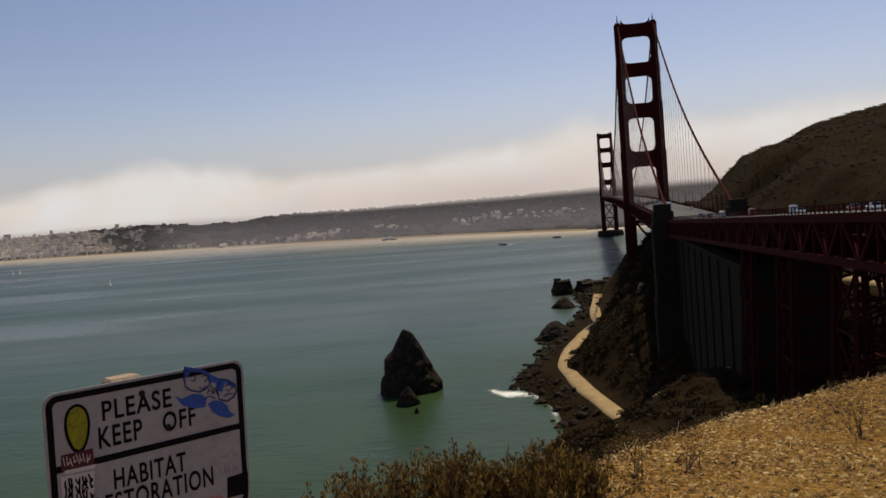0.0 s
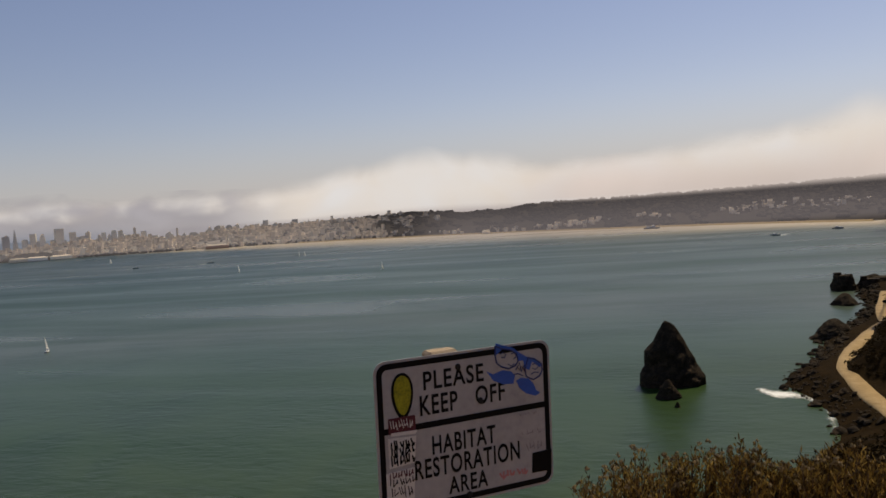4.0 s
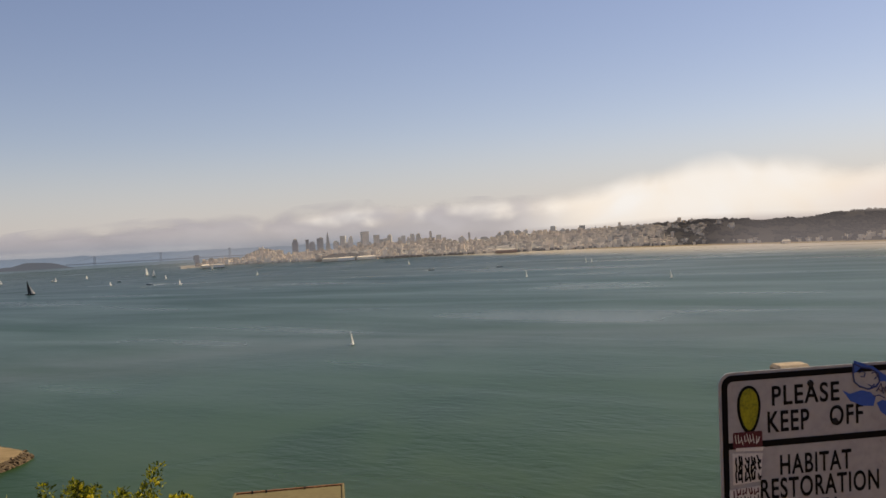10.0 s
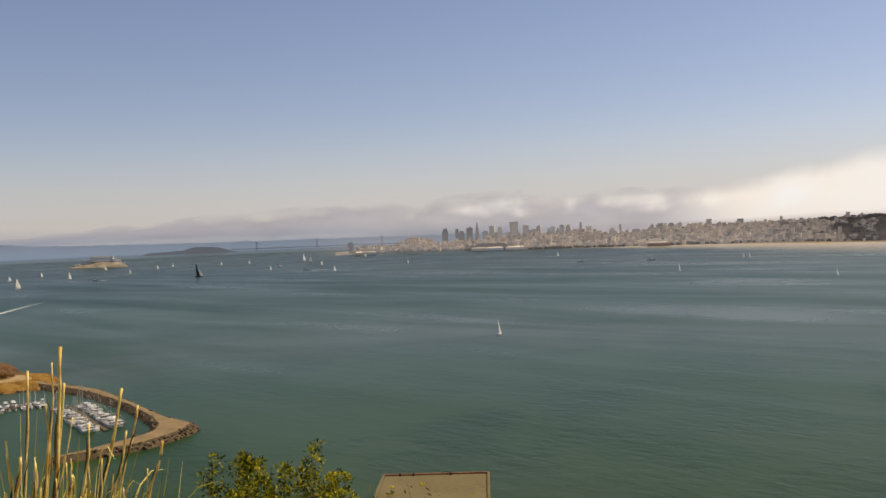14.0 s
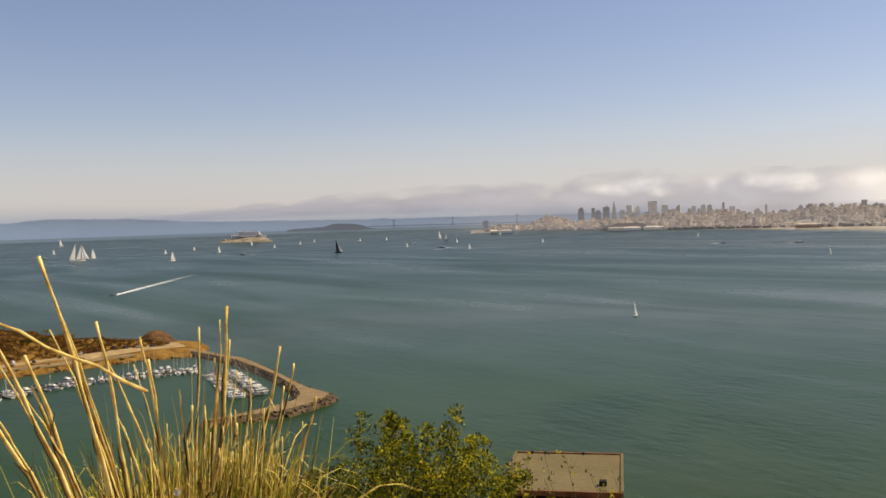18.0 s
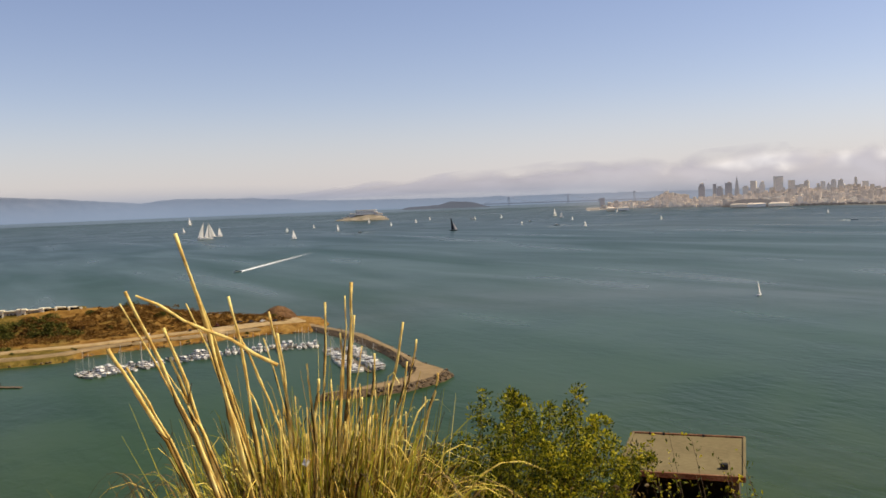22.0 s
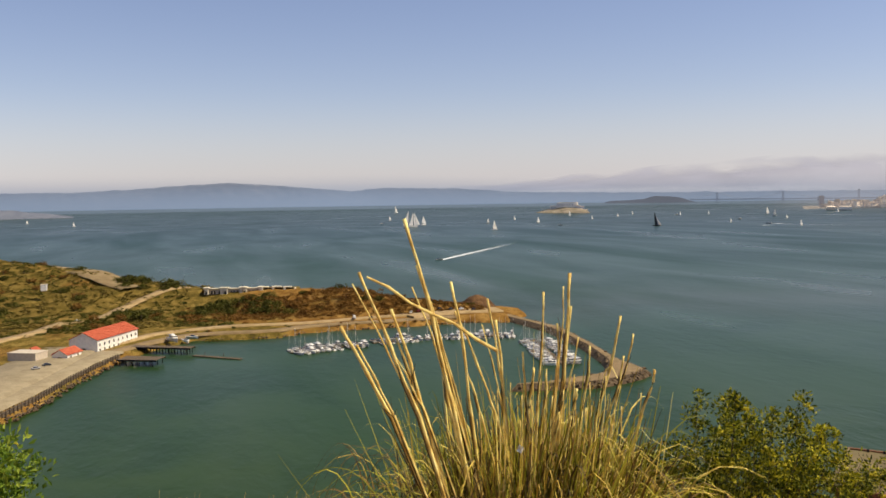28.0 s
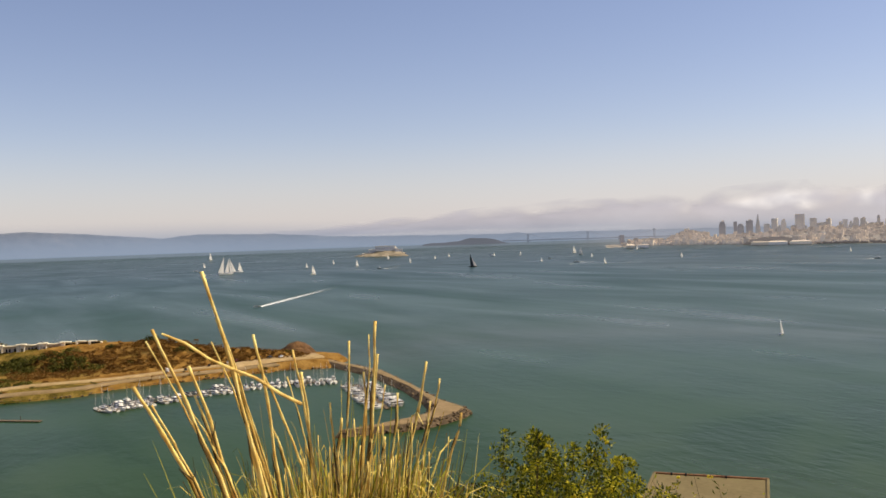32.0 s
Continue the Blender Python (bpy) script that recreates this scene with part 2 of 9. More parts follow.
M["yard"] = surface("grey_tan_gravel_yard", [(0.3, (0.17, 0.135, 0.080)), (0.5, (0.27, 0.218, 0.130)), (0.7, (0.36, 0.30, 0.19))], 0.12, 0.95, 0, 0.3, 12)
M["track"] = surface("brown_track", [(0.3, (0.15, 0.095, 0.045)), (0.5, (0.225, 0.158, 0.074)), (0.7, (0.32, 0.22, 0.12))], 0.15, 0.95, 0, 0.3, 12)
M["boat_white"] = plain("weathered_boat_paint", (0.62, 0.59, 0.53), 0.6, 0, 0.5, 0.1, 0.45)
M["steel_grey"] = plain("grey_painted_steel", (0.20, 0.21, 0.23), 0.7)
M["post_wood"] = surface("pale_post_wood", [(0.3, (0.22, 0.16, 0.10)), (0.5, (0.36, 0.27, 0.18)), (0.7, (0.48, 0.38, 0.26))], 12, 0.85, 0, 0.3, 8, stretch=(6, 6, 0.6), distance=0.002)


# ---- water ----
def water_material():
    m, n, l, b = base("bay_water", 0.16)
    b.inputs["IOR"].default_value = 1.33
    b.inputs["Specular IOR Level"].default_value = 0.20
    tc = n.new("ShaderNodeTexCoord")
    # large stretched noise that bends the distance bands and varies the roughness
    mp = n.new("ShaderNodeMapping")
    mp.inputs["Rotation"].default_value = (0, 0, radians(28))
    mp.inputs["Scale"].default_value = (0.0016, 0.0075, 1)
    l.new(tc.outputs["Object"], mp.inputs[0])
    a = n.new("ShaderNodeTexNoise")
    a.inputs["Scale"].default_value = 1.0
    a.inputs["Detail"].default_value = 4
    a.inputs["Distortion"].default_value = 0.5
    l.new(mp.outputs[0], a.inputs["Vector"])
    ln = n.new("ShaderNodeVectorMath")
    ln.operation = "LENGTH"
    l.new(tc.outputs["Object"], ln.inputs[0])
    # distance from the lookout, bent by noise: shoal green, a pale band, then the deep channel
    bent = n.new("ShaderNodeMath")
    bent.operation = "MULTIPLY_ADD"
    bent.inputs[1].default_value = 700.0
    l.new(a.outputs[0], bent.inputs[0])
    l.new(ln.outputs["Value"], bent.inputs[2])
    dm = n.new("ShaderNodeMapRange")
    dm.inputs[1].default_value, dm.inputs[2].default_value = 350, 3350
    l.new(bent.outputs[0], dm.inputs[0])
    # pale blue-grey stops paint the sky's sheen into the water colour
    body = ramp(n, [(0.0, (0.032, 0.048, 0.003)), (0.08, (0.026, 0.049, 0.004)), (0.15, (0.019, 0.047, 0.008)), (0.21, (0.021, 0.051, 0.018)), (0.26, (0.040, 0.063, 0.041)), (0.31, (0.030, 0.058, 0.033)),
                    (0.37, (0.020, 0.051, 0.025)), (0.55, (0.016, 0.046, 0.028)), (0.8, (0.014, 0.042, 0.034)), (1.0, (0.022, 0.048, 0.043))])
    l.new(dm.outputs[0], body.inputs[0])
    # streaks ringed round the eye, so that they lie level in the view
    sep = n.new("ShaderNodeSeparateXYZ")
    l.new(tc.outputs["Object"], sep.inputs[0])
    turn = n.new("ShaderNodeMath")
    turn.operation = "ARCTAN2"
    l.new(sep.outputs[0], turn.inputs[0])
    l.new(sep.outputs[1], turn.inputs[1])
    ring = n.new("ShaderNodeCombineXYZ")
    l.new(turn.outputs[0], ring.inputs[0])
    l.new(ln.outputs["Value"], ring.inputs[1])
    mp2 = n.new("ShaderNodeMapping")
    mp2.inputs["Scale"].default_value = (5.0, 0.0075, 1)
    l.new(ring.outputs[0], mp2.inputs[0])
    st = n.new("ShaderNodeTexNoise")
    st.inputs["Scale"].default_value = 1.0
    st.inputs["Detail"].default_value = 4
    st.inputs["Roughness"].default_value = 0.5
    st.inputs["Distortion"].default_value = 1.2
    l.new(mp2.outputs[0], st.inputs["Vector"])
    # tones above one paint the slicks' sky sheen into the base colour
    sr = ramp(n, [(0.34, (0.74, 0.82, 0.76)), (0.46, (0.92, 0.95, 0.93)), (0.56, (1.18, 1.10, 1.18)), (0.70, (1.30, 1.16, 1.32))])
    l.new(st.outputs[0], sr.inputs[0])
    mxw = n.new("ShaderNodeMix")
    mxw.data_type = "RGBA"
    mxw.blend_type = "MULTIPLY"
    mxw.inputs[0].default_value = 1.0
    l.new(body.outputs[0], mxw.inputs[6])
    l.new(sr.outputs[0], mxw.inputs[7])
    # pale glare of the bright fog, painted on the water along the far shore
    at = n.new("ShaderNodeAttribute")
    at.attribute_name = "fog_glare"
    mxs = n.new("ShaderNodeMix")
    mxs.data_type = "RGBA"
    l.new(at.outputs["Fac"], mxs.inputs[0])
    l.new(mxw.outputs[2], mxs.inputs[6])
    mxs.inputs[7].default_value = (0.52, 0.43, 0.30, 1)
    l.new(mxs.outputs[2], b.inputs["Base Color"])
    rr = n.new("ShaderNodeMapRange")
    rr.inputs[1].default_value, rr.inputs[2].default_value = 0.3, 0.7
    rr.inputs[3].default_value, rr.inputs[4].default_value = 0.24, 0.4
    l.new(a.outputs[0], rr.inputs[0])
    l.new(rr.outputs[0], b.inputs["Roughness"])
    # slicks lie smooth between patches ruffled by the wind
    calm = n.new("ShaderNodeMapRange")
    calm.inputs[1].default_value, calm.inputs[2].default_value = 0.40, 0.60
    calm.inputs[3].default_value, calm.inputs[4].default_value = 0.40, 0.09
    l.new(st.outputs[0], calm.inputs[0])
    prev = None
    for scale, dist, stretch in ((0.045, 1.2, (0.8, 1.25, 1)), (0.13, 0.9, (0.7, 1.35, 1)), (0.6, 0.10, (0.8, 1.2, 1))):
        mp = n.new("ShaderNodeMapping")
        mp.inputs["Rotation"].default_value = (0, 0, radians(20))
        mp.inputs["Scale"].default_value = stretch
        l.new(tc.outputs["Object"], mp.inputs[0])
        w = n.new("ShaderNodeTexNoise")
        w.inputs["Scale"].default_value = scale
        w.inputs["Detail"].default_value = 4
        w.inputs["Distortion"].default_value = 0.4
        l.new(mp.outputs[0], w.inputs["Vector"])
        bp = n.new("ShaderNodeBump")
        l.new(calm.outputs[0], bp.inputs["Strength"])
        bp.inputs["Distance"].default_value = dist
        l.new(w.outputs[0], bp.inputs["Height"])
        if prev:
            l.new(prev.outputs[0], bp.inputs["Normal"])
        prev = bp
    l.new(prev.outputs[0], b.inputs["Normal"])
    return m


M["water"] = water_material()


def build_water():
    rings = [20 * 1.09 ** k for k in range(88)]
    rings = [r for r in rings if r < 1700] + [1750 + 130 * k for k in range(28)] + [r for r in rings if 5500 < r < 24000] + [24000]
    n = 240
    verts = [far(polar(360 * k / n, r, 0.0)) for r in rings for k in range(n)]
    faces = [(i * n + k, i * n + (k + 1) % n, (i + 1) * n + (k + 1) % n, (i + 1) * n + k) for i in range(len(rings) - 1) for k in range(n)]
    faces = [f[::-1] for f in faces]
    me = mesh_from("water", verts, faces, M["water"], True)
    fog_glare = me.attributes.new("fog_glare", "FLOAT", "POINT")
    values = []
    for r in rings:
        for k in range(n):
            az = (360 * k / n + 180) % 360 - 180
            near = lerp_table([(-38, 4700), (-31, 4500), (-26, 4300), (-15, 3600), (-6, 3050), (4, 2620), (9, 2400), (16, 2500)], az)
            wide = lerp_table([(-37, 0.0), (-32, 0.14), (-27, 0.28), (-20, 0.36), (-12, 0.36), (0, 0.26), (10, 0.16)], az)
            s = min(1.0, max(0.0, (r / near - 1 + wide) / max(wide, 0.01))) if wide > 0.005 else 0.0
            values.append(0.9 * s * s * (3 - 2 * s) * min(1.0, wide / 0.12))
    fog_glare.data.foreach_set("value", values)
    ob = new("water", me)
    return tagged(ob, "green-grey bay water with light wind ripples", "water", kind="structure")


build_water()

# ---- the near land ----
# Shore of the headland, the cove and the low peninsula, round the land's inner side.
SHORE = [(430, 1150), (330, 1130), (230, 1040), (160, 943), (125, 860), (112, 790), (109, 722), (97, 680), (80, 620), (61, 572), (56, 540), (48, 504), (33, 470), (29, 444),
         (39, 410), (43, 375), (41, 347), (20, 300), (-20, 240), (-70, 170), (-110, 90), (-150, 10), (-230, -60), (-330, -95), (-407, -74), (-440, -64),
         (-485, -54), (-522, -43), (-548, -34), (-585, -14), (-608, 6), (-604, 33), (-599, 59), (-616, 82), (-618, 153), (-622, 197), (-610, 228), (-640, 256),
         (-668, 262), (-700, 245), (-720, 215), (-760, 195), (-815, 145), (-860, 60), (-930, 10), (-1010, -40), (-1120, -110), (-1300, -190), (-1600, -300)]
LAND = SHORE + [(-1600, -900), (900, -900), (900, 1150)]


def shore_distance(x, y):
    """Metres inland of the shore; negative in the water."""
    d = np.full(x.shape, 1e9)
    inside = np.zeros(x.shape, bool)
    for k, (ax, ay) in enumerate(LAND):
        bx, by = LAND[(k + 1) % len(LAND)]
        ex, ey = bx - ax, by - ay
        t = np.clip(((x - ax) * ex + (y - ay) * ey) / (ex * ex + ey * ey), 0, 1)
        d = np.minimum(d, np.hypot(x - ax - t * ex, y - ay - t * ey))
        if ay != by:
            cross = ((ay > y) != (by > y)) & (x < ex * (y - ay) / ey + ax)
            inside ^= cross
    return np.where(inside, d, -d)


# crest of the peninsula, with its height
CREST = [(-650, 228, 10), (-672, 190, 13), (-712, 150, 19), (-760, 82, 17), (-795, 13, 16), (-835, -48, 26), (-895, -95, 36), (-950, -140, 45), (-1100, -260, 58)]
# edge of the lookout's flat top: bearing, metres
RIM = [(-180, 30), (-120, 6), (-100, 3.2), (-60, 2.6), (-30, 2.6), (-12, 3.2), (0, 4.2), (10, 5.6), (18, 6.8), (26, 8.2), (40, 12), (70, 40), (120, 60), (180, 30)]


def crest(x, y):
    best, height = np.full(x.shape, 1e9), np.zeros(x.shape)
    for (ax, ay, az), (bx, by, bz) in zip(CREST, CREST[1:]):
        ex, ey = bx - ax, by - ay
        t = np.clip(((x - ax) * ex + (y - ay) * ey) / (ex * ex + ey * ey), 0, 1)
        d = np.hypot(x - ax - t * ex, y - ay - t * ey)
        height = np.where(d < best, az + t * (bz - az), height)
        best = np.minimum(best, d)
    return best, height


def land_height(x, y):
    """Height of the ground, by the slopes of cliff, path, valley, hill and peninsula."""
    x, y = np.asarray(x, float), np.asarray(y, float)
    d = shore_distance(x, y)
    # headland side: beach, path shelf, then the cliff
    shelf = np.interp(d, [-40, 0, 12, 15, 26], [-12, 0.2, 5.4, 6.0, 6.4])
    steep = np.interp(y, [200, 560, 640, 700, 900], [0.75, 0.75, 1.5, 1.8, 1.2])
    cliff = shelf + steep * np.clip(d - 26, 0, None)
    axis = 108 + 0.1614 * (y - 378)
    w = x - axis
    ridge = np.interp(x - 0.16 * (y - 650), [120, 182, 202, 225, 243, 266, 296, 340, 420, 700], [69, 80, 90, 110, 117, 122, 130, 146, 174, 240])
    ridge = ridge - 0.10 * np.clip(600 - y, 0, None) - 0.55 * np.clip(y - 690, 0, None)
    ridge = np.where(w > 16, np.maximum(ridge, 62), ridge)
    cap = np.interp(w, [-40, 8, 22, 60], [0, 0, 1, 1])
    under = np.interp(y, [0, 120, 200, 380, 430, 520, 600, 680, 760], [60, 56, 46, 27, 30, 46, 62, 70, 40])
    top = under * (1 - cap) + ridge * cap
    main = np.minimum(cliff, top)
    # lookout knoll
    r = np.hypot(x, y)
    az = np.degrees(np.arctan2(x, y))
    rim = np.interp(az, [p[0] for p in RIM], [p[1] for p in RIM])
    fall = np.interp(az, [-130, -90, -30, 5, 30, 60, 120], [0.30, 0.45, 0.42, 0.50, 0.42, 0.2, 0.1])
    knoll = EYE - 1.62 - fall * np.clip(r - rim, 0, None) - 0.02 * np.clip(r, 0, rim) * np.clip(-np.sin(np.radians(az)), 0, 1)
    knoll = np.minimum(knoll, shelf + 1.3 * np.clip(d - 10, 0, None))
    main = np.maximum(main, knoll)
    # peninsula and quay
    c, top_c = crest(x, y)
    flat = np.interp(d, [-30, 0, 1.5, 8, 34], [-10, 0.2, 2.6, 3.6, 5.5])
    low = np.minimum(flat + 0.30 * np.clip(d - 34, 0, None), np.maximum(top_c - 0.22 * np.clip(c - 12, 0, None), 5.0) + 0 * c)
    low = np.where(d < 34, flat, low)
    east = np.clip((-x - 330) / 60, 0, 1)
    z = main * (1 - east) + low * east
    return np.where(d < 0, np.minimum(z, d * 0.3), z)


def terrain(x, y):
    """Ground height with its small unevenness."""
    x, y = np.asarray(x, float), np.asarray(y, float)
    r = np.hypot(x, y)
    rough = np.array([fbm(p * 0.03, q * 0.03, 3.0, 5) for p, q in zip(x.ravel(), y.ravel())]).reshape(x.shape)
    small = np.array([fbm(p * 0.25, q * 0.25, 9.0, 3) for p, q in zip(x.ravel(), y.ravel())]).reshape(x.shape)
    inland = np.clip((shore_distance(x, y) - 26) / 40, 0, 1)
    gully = np.array([fbm(p * 0.012, q * 0.012, 17.0, 4) for p, q in zip(x.ravel(), y.ravel())]).reshape(x.shape)
    west = np.clip((x + 200) / 100, 0, 1)
    return (land_height(x, y) + rough * np.clip((r - 12) / 60, 0, 2.6) * inland + small * np.clip(r / 40, 0.04, 0.35) * np.clip(inland * 3 + (r < 20), 0, 1)
            + gully * west * inland * np.clip((r - 150) / 150, 0, 1) * 7)


def ground_many(xy):
    """Ground heights under many places at once."""
    a = np.array(xy, float).reshape(-1, 2)
    return terrain(a[:, 0], a[:, 1]).tolist()


def ground_z(x, y):
    return float(terrain(np.array([x]), np.array([y]))[0])


def land_material():
    m, n, l, b = base("dry_grass_and_earth", 0.95)
    b.inputs["Specular IOR Level"].default_value = 0.02
    tc = n.new("ShaderNodeTexCoord")

    def nz(scale, detail=6, rough=0.6):
        t = n.new("ShaderNodeTexNoise")
        t.inputs["Scale"].default_value = scale
        t.inputs["Detail"].default_value = detail
        t.inputs["Roughness"].default_value = rough
        l.new(tc.outputs["Object"], t.inputs["Vector"])
        return t
    big, mid, fine, grit = nz(0.018), nz(0.12), nz(1.5), nz(24, 4)
    dry = ramp(n, [(0.3, (0.12, 0.058, 0.013)), (0.5, (0.25, 0.138, 0.034)), (0.7, (0.38, 0.24, 0.075))])
    l.new(mid.outputs[0], dry.inputs[0])
    scrub = ramp(n, [(0.40, (0.055, 0.044, 0.010)), (0.50, (0.13, 0.098, 0.022)), (0.58, (0.21, 0.150, 0.038)), (0.68, (0.31, 0.225, 0.068))])
    mott = n.new("ShaderNodeMath")
    mott.operation = "MULTIPLY_ADD"
    mott.inputs[1].default_value = 0.45
    less = n.new("ShaderNodeMath")
    less.operation = "MULTIPLY"
    less.inputs[1].default_value = 0.62
    l.new(fine.outputs[0], mott.inputs[0])
    l.new(mid.outputs[0], less.inputs[0])
    l.new(less.outputs[0], mott.inputs[2])
    l.new(mott.outputs[0], scrub.inputs[0])
    # green-olive cover thickens towards the inland end of the peninsula
    cover = n.new("ShaderNodeAttribute")
    cover.attribute_name = "cover"
    lean = n.new("ShaderNodeMath")
    lean.operation = "MULTIPLY_ADD"
    lean.inputs[1].default_value = 0.22
    l.new(cover.outputs["Fac"], lean.inputs[0])
    l.new(big.outputs[0], lean.inputs[2])
    mask = ramp(n, [(0.42, (0, 0, 0)), (0.56, (1, 1, 1))])
    l.new(lean.outputs[0], mask.inputs[0])
    mx = n.new("ShaderNodeMix")
    mx.data_type = "RGBA"
    l.new(mask.outputs[0], mx.inputs[0])
    l.new(dry.outputs[0], mx.inputs[6])
    l.new(scrub.outputs[0], mx.inputs[7])
    # dark brush on the steep land, darkened further to stand in for shade
    brush = ramp(n, [(0.3, (0.013, 0.0085, 0.003)), (0.55, (0.020, 0.0125, 0.0045)), (0.75, (0.032, 0.020, 0.007))])
    l.new(mid.outputs[0], brush.inputs[0])
    at = n.new("ShaderNodeAttribute")
    at.attribute_name = "brush"
    mb = n.new("ShaderNodeMix")
    mb.data_type = "RGBA"
    l.new(at.outputs["Fac"], mb.inputs[0])
    l.new(mx.outputs[2], mb.inputs[6])
    l.new(brush.outputs[0], mb.inputs[7])
    g = ramp(n, [(0.32, (0.42, 0.38, 0.34)), (0.5, (0.88, 0.85, 0.82)), (0.68, (1.35, 1.30, 1.22))])
    l.new(grit.outputs[0], g.inputs[0])
    mu = n.new("ShaderNodeMix")
    mu.data_type = "RGBA"
    mu.blend_type = "MULTIPLY"
    mu.inputs[0].default_value = 1
    l.new(mb.outputs[2], mu.inputs[6])
    l.new(g.outputs[0], mu.inputs[7])
    l.new(mu.outputs[2], b.inputs["Base Color"])
    prev = None
    for t, dist in ((mid, 1.2), (fine, 0.25), (grit, 0.02)):
        bp = n.new("ShaderNodeBump")
        bp.inputs["Strength"].default_value = 0.6
        bp.inputs["Distance"].default_value = dist
        l.new(t.outputs[0], bp.inputs["Height"])
        if prev:
            l.new(prev.outputs[0], bp.inputs["Normal"])
        prev = bp
    l.new(prev.outputs[0], b.inputs["Normal"])
    return m


M["land"] = land_material()


def build_land():
    bearings = list(np.arange(-106, 32, 0.3)) + list(np.arange(32, 254, 3.0))
    rings = [0.0, 0.5]
    while rings[-1] < 1700:
        rings.append(rings[-1] + max(0.35, rings[-1] * (0.03 if rings[-1] < 60 else 0.014)))
    b, r = np.meshgrid(np.radians(bearings), rings)
    x, y = np.sin(b) * r, np.cos(b) * r
    z = terrain(x, y)
    n = len(bearings)
    verts = np.stack([x, y, z], -1).reshape(-1, 3)
    keep = z.reshape(-1) > -6
    faces = []
    for i in range(len(rings) - 1):
        for k in range(n):
            f = (i * n + k, (i + 1) * n + k, (i + 1) * n + (k + 1) % n, i * n + (k + 1) % n)
            if any(keep[j] for j in f):
                faces.append(f)
    me = mesh_from("ground", verts.tolist(), [f[::-1] for f in faces], M["land"], True)
    # the brush tone also paints shade on the slopes below the bridge
    brush = me.attributes.new("brush", "FLOAT", "POINT")
    r1 = np.hypot(verts[:, 0], verts[:, 1])
    brush.data.foreach_set("value", (np.clip((verts[:, 0] + 30) / 30, 0, 1) * np.clip((r1 - 14) / 45, 0, 1)).tolist())
    cover = me.attributes.new("cover", "FLOAT", "POINT")
    cover.data.foreach_set("value", (np.clip((-verts[:, 0] - 560) / 40, 0, 1) * np.clip((70 - verts[:, 1]) / 60, -1.3, 0.6)).tolist())
    return tagged(new("ground", me), "dry grass, gravel and scrub on steep coastal land", "ground", kind="structure")


build_land()


# ---- far shores ----
def far_height(az, t, seed, shore, ridge, rough):
    """Place on a far slope, t from the shore (0) to the crest (1)."""
    ds = lerp_table(shore, az)
    el = lerp_table([(p[0], p[1]) for p in ridge], az) + 0.05 * fbm(az * 0.9, 2.0, seed, 4)
    dr = lerp_table([(p[0], p[2]) for p in ridge], az)
    hr = EYE + dr * math.tan(radians(el))
    z = hr * (t ** 0.9) + rough * hr * 0.5 * fbm(az * 1.7, t * 5, seed, 4) * t * (1 - t) * 4
    return polar(az, ds + (dr - ds) * t, max(z, 0.5 + 3 * min(1, t * 6)) if t > 0 else -2)


def far_land(name, shore, ridge, label, material, rough=0.25, back=900, steps=10, category="hills"):
    """Land between a shore (bearing, distance) and a crest (bearing, elevation angle, distance), drawn to scale with the eye."""
    a0, a1 = ridge[0][0], ridge[-1][0]
    n = int((a1 - a0) / 0.16) + 1
    verts, rows = [], steps + 2
    for k in range(n + 1):
        az = a0 + (a1 - a0) * k / n
        verts += [far(far_height(az, j / steps, len(name), shore, ridge, rough)) for j in range(steps + 1)]
        verts.append(far(polar(az, lerp_table([(p[0], p[2]) for p in ridge], az) + back, -2)))
    faces = [(k * rows + j, k * rows + j + 1, (k + 1) * rows + j + 1, (k + 1) * rows + j) for k in range(n) for j in range(rows - 1)]
    ob = new(name, mesh_from(name, verts, [f[::-1] for f in faces], material, True))
    return tagged(ob, label, category, kind="structure")


M["far_wood"] = surface("wooded_far_hills", [(0.3, (0.018, 0.0155, 0.013)), (0.5, (0.024, 0.020, 0.016)), (0.62, (0.034, 0.028, 0.022)), (0.72, (0.055, 0.045, 0.034))], 0.004, 0.95, 0, 0.05, 6, distance=4, stretch=(1, 1, 2), spec=0.02)
M["far_town"] = surface("built_up_far_hills", [(0.3, (0.06, 0.06, 0.045)), (0.5, (0.20, 0.18, 0.15)), (0.68, (0.42, 0.38, 0.33))], 0.02, 0.95, 0, 0.3, 9, distance=8, stretch=(1, 1, 5))
# blue distance haze is mixed into these hills' own colour
M["far_hill"] = surface("haze_blue_hills", [(0.3, (0.100, 0.116, 0.155)), (0.5, (0.135, 0.153, 0.195)), (0.7, (0.18, 0.19, 0.225))], 0.006, 0.95, 0, 0.3, 6, distance=8)

M["far_cliff"] = surface("tan_island_cliffs", [(0.3, (0.08, 0.072, 0.046)), (0.5, (0.22, 0.185, 0.13)), (0.68, (0.42, 0.36, 0.27))], 0.03, 0.95, 0, 0.3, 6, distance=4)
WOOD_SHORE = [(-31, 4500), (-26, 4300), (-15, 3600), (-6, 3050), (4, 2620), (9, 2400), (16, 2500), (24, 3000)]
WOOD_RIDGE = [(-31, -0.10, 7200), (-26.7, -0.05, 7000), (-21.7, 0.13, 6600), (-18.0, 0.24, 6400), (-15.6, 0.02, 5600), (-12.4, 0.0, 5200), (-11.0, 0.22, 4800), (-6, 0.2, 4600), (2.8, 0.28, 4500), (9.8, 0.4, 4500), (24, 0.8, 4500)]
CITY_SHORE = [(-51.5, 5300), (-48.2, 5700), (-43.4, 5200), (-39.8, 4800), (-32.6, 4520), (-25.3, 4280), (-20, 3900)]
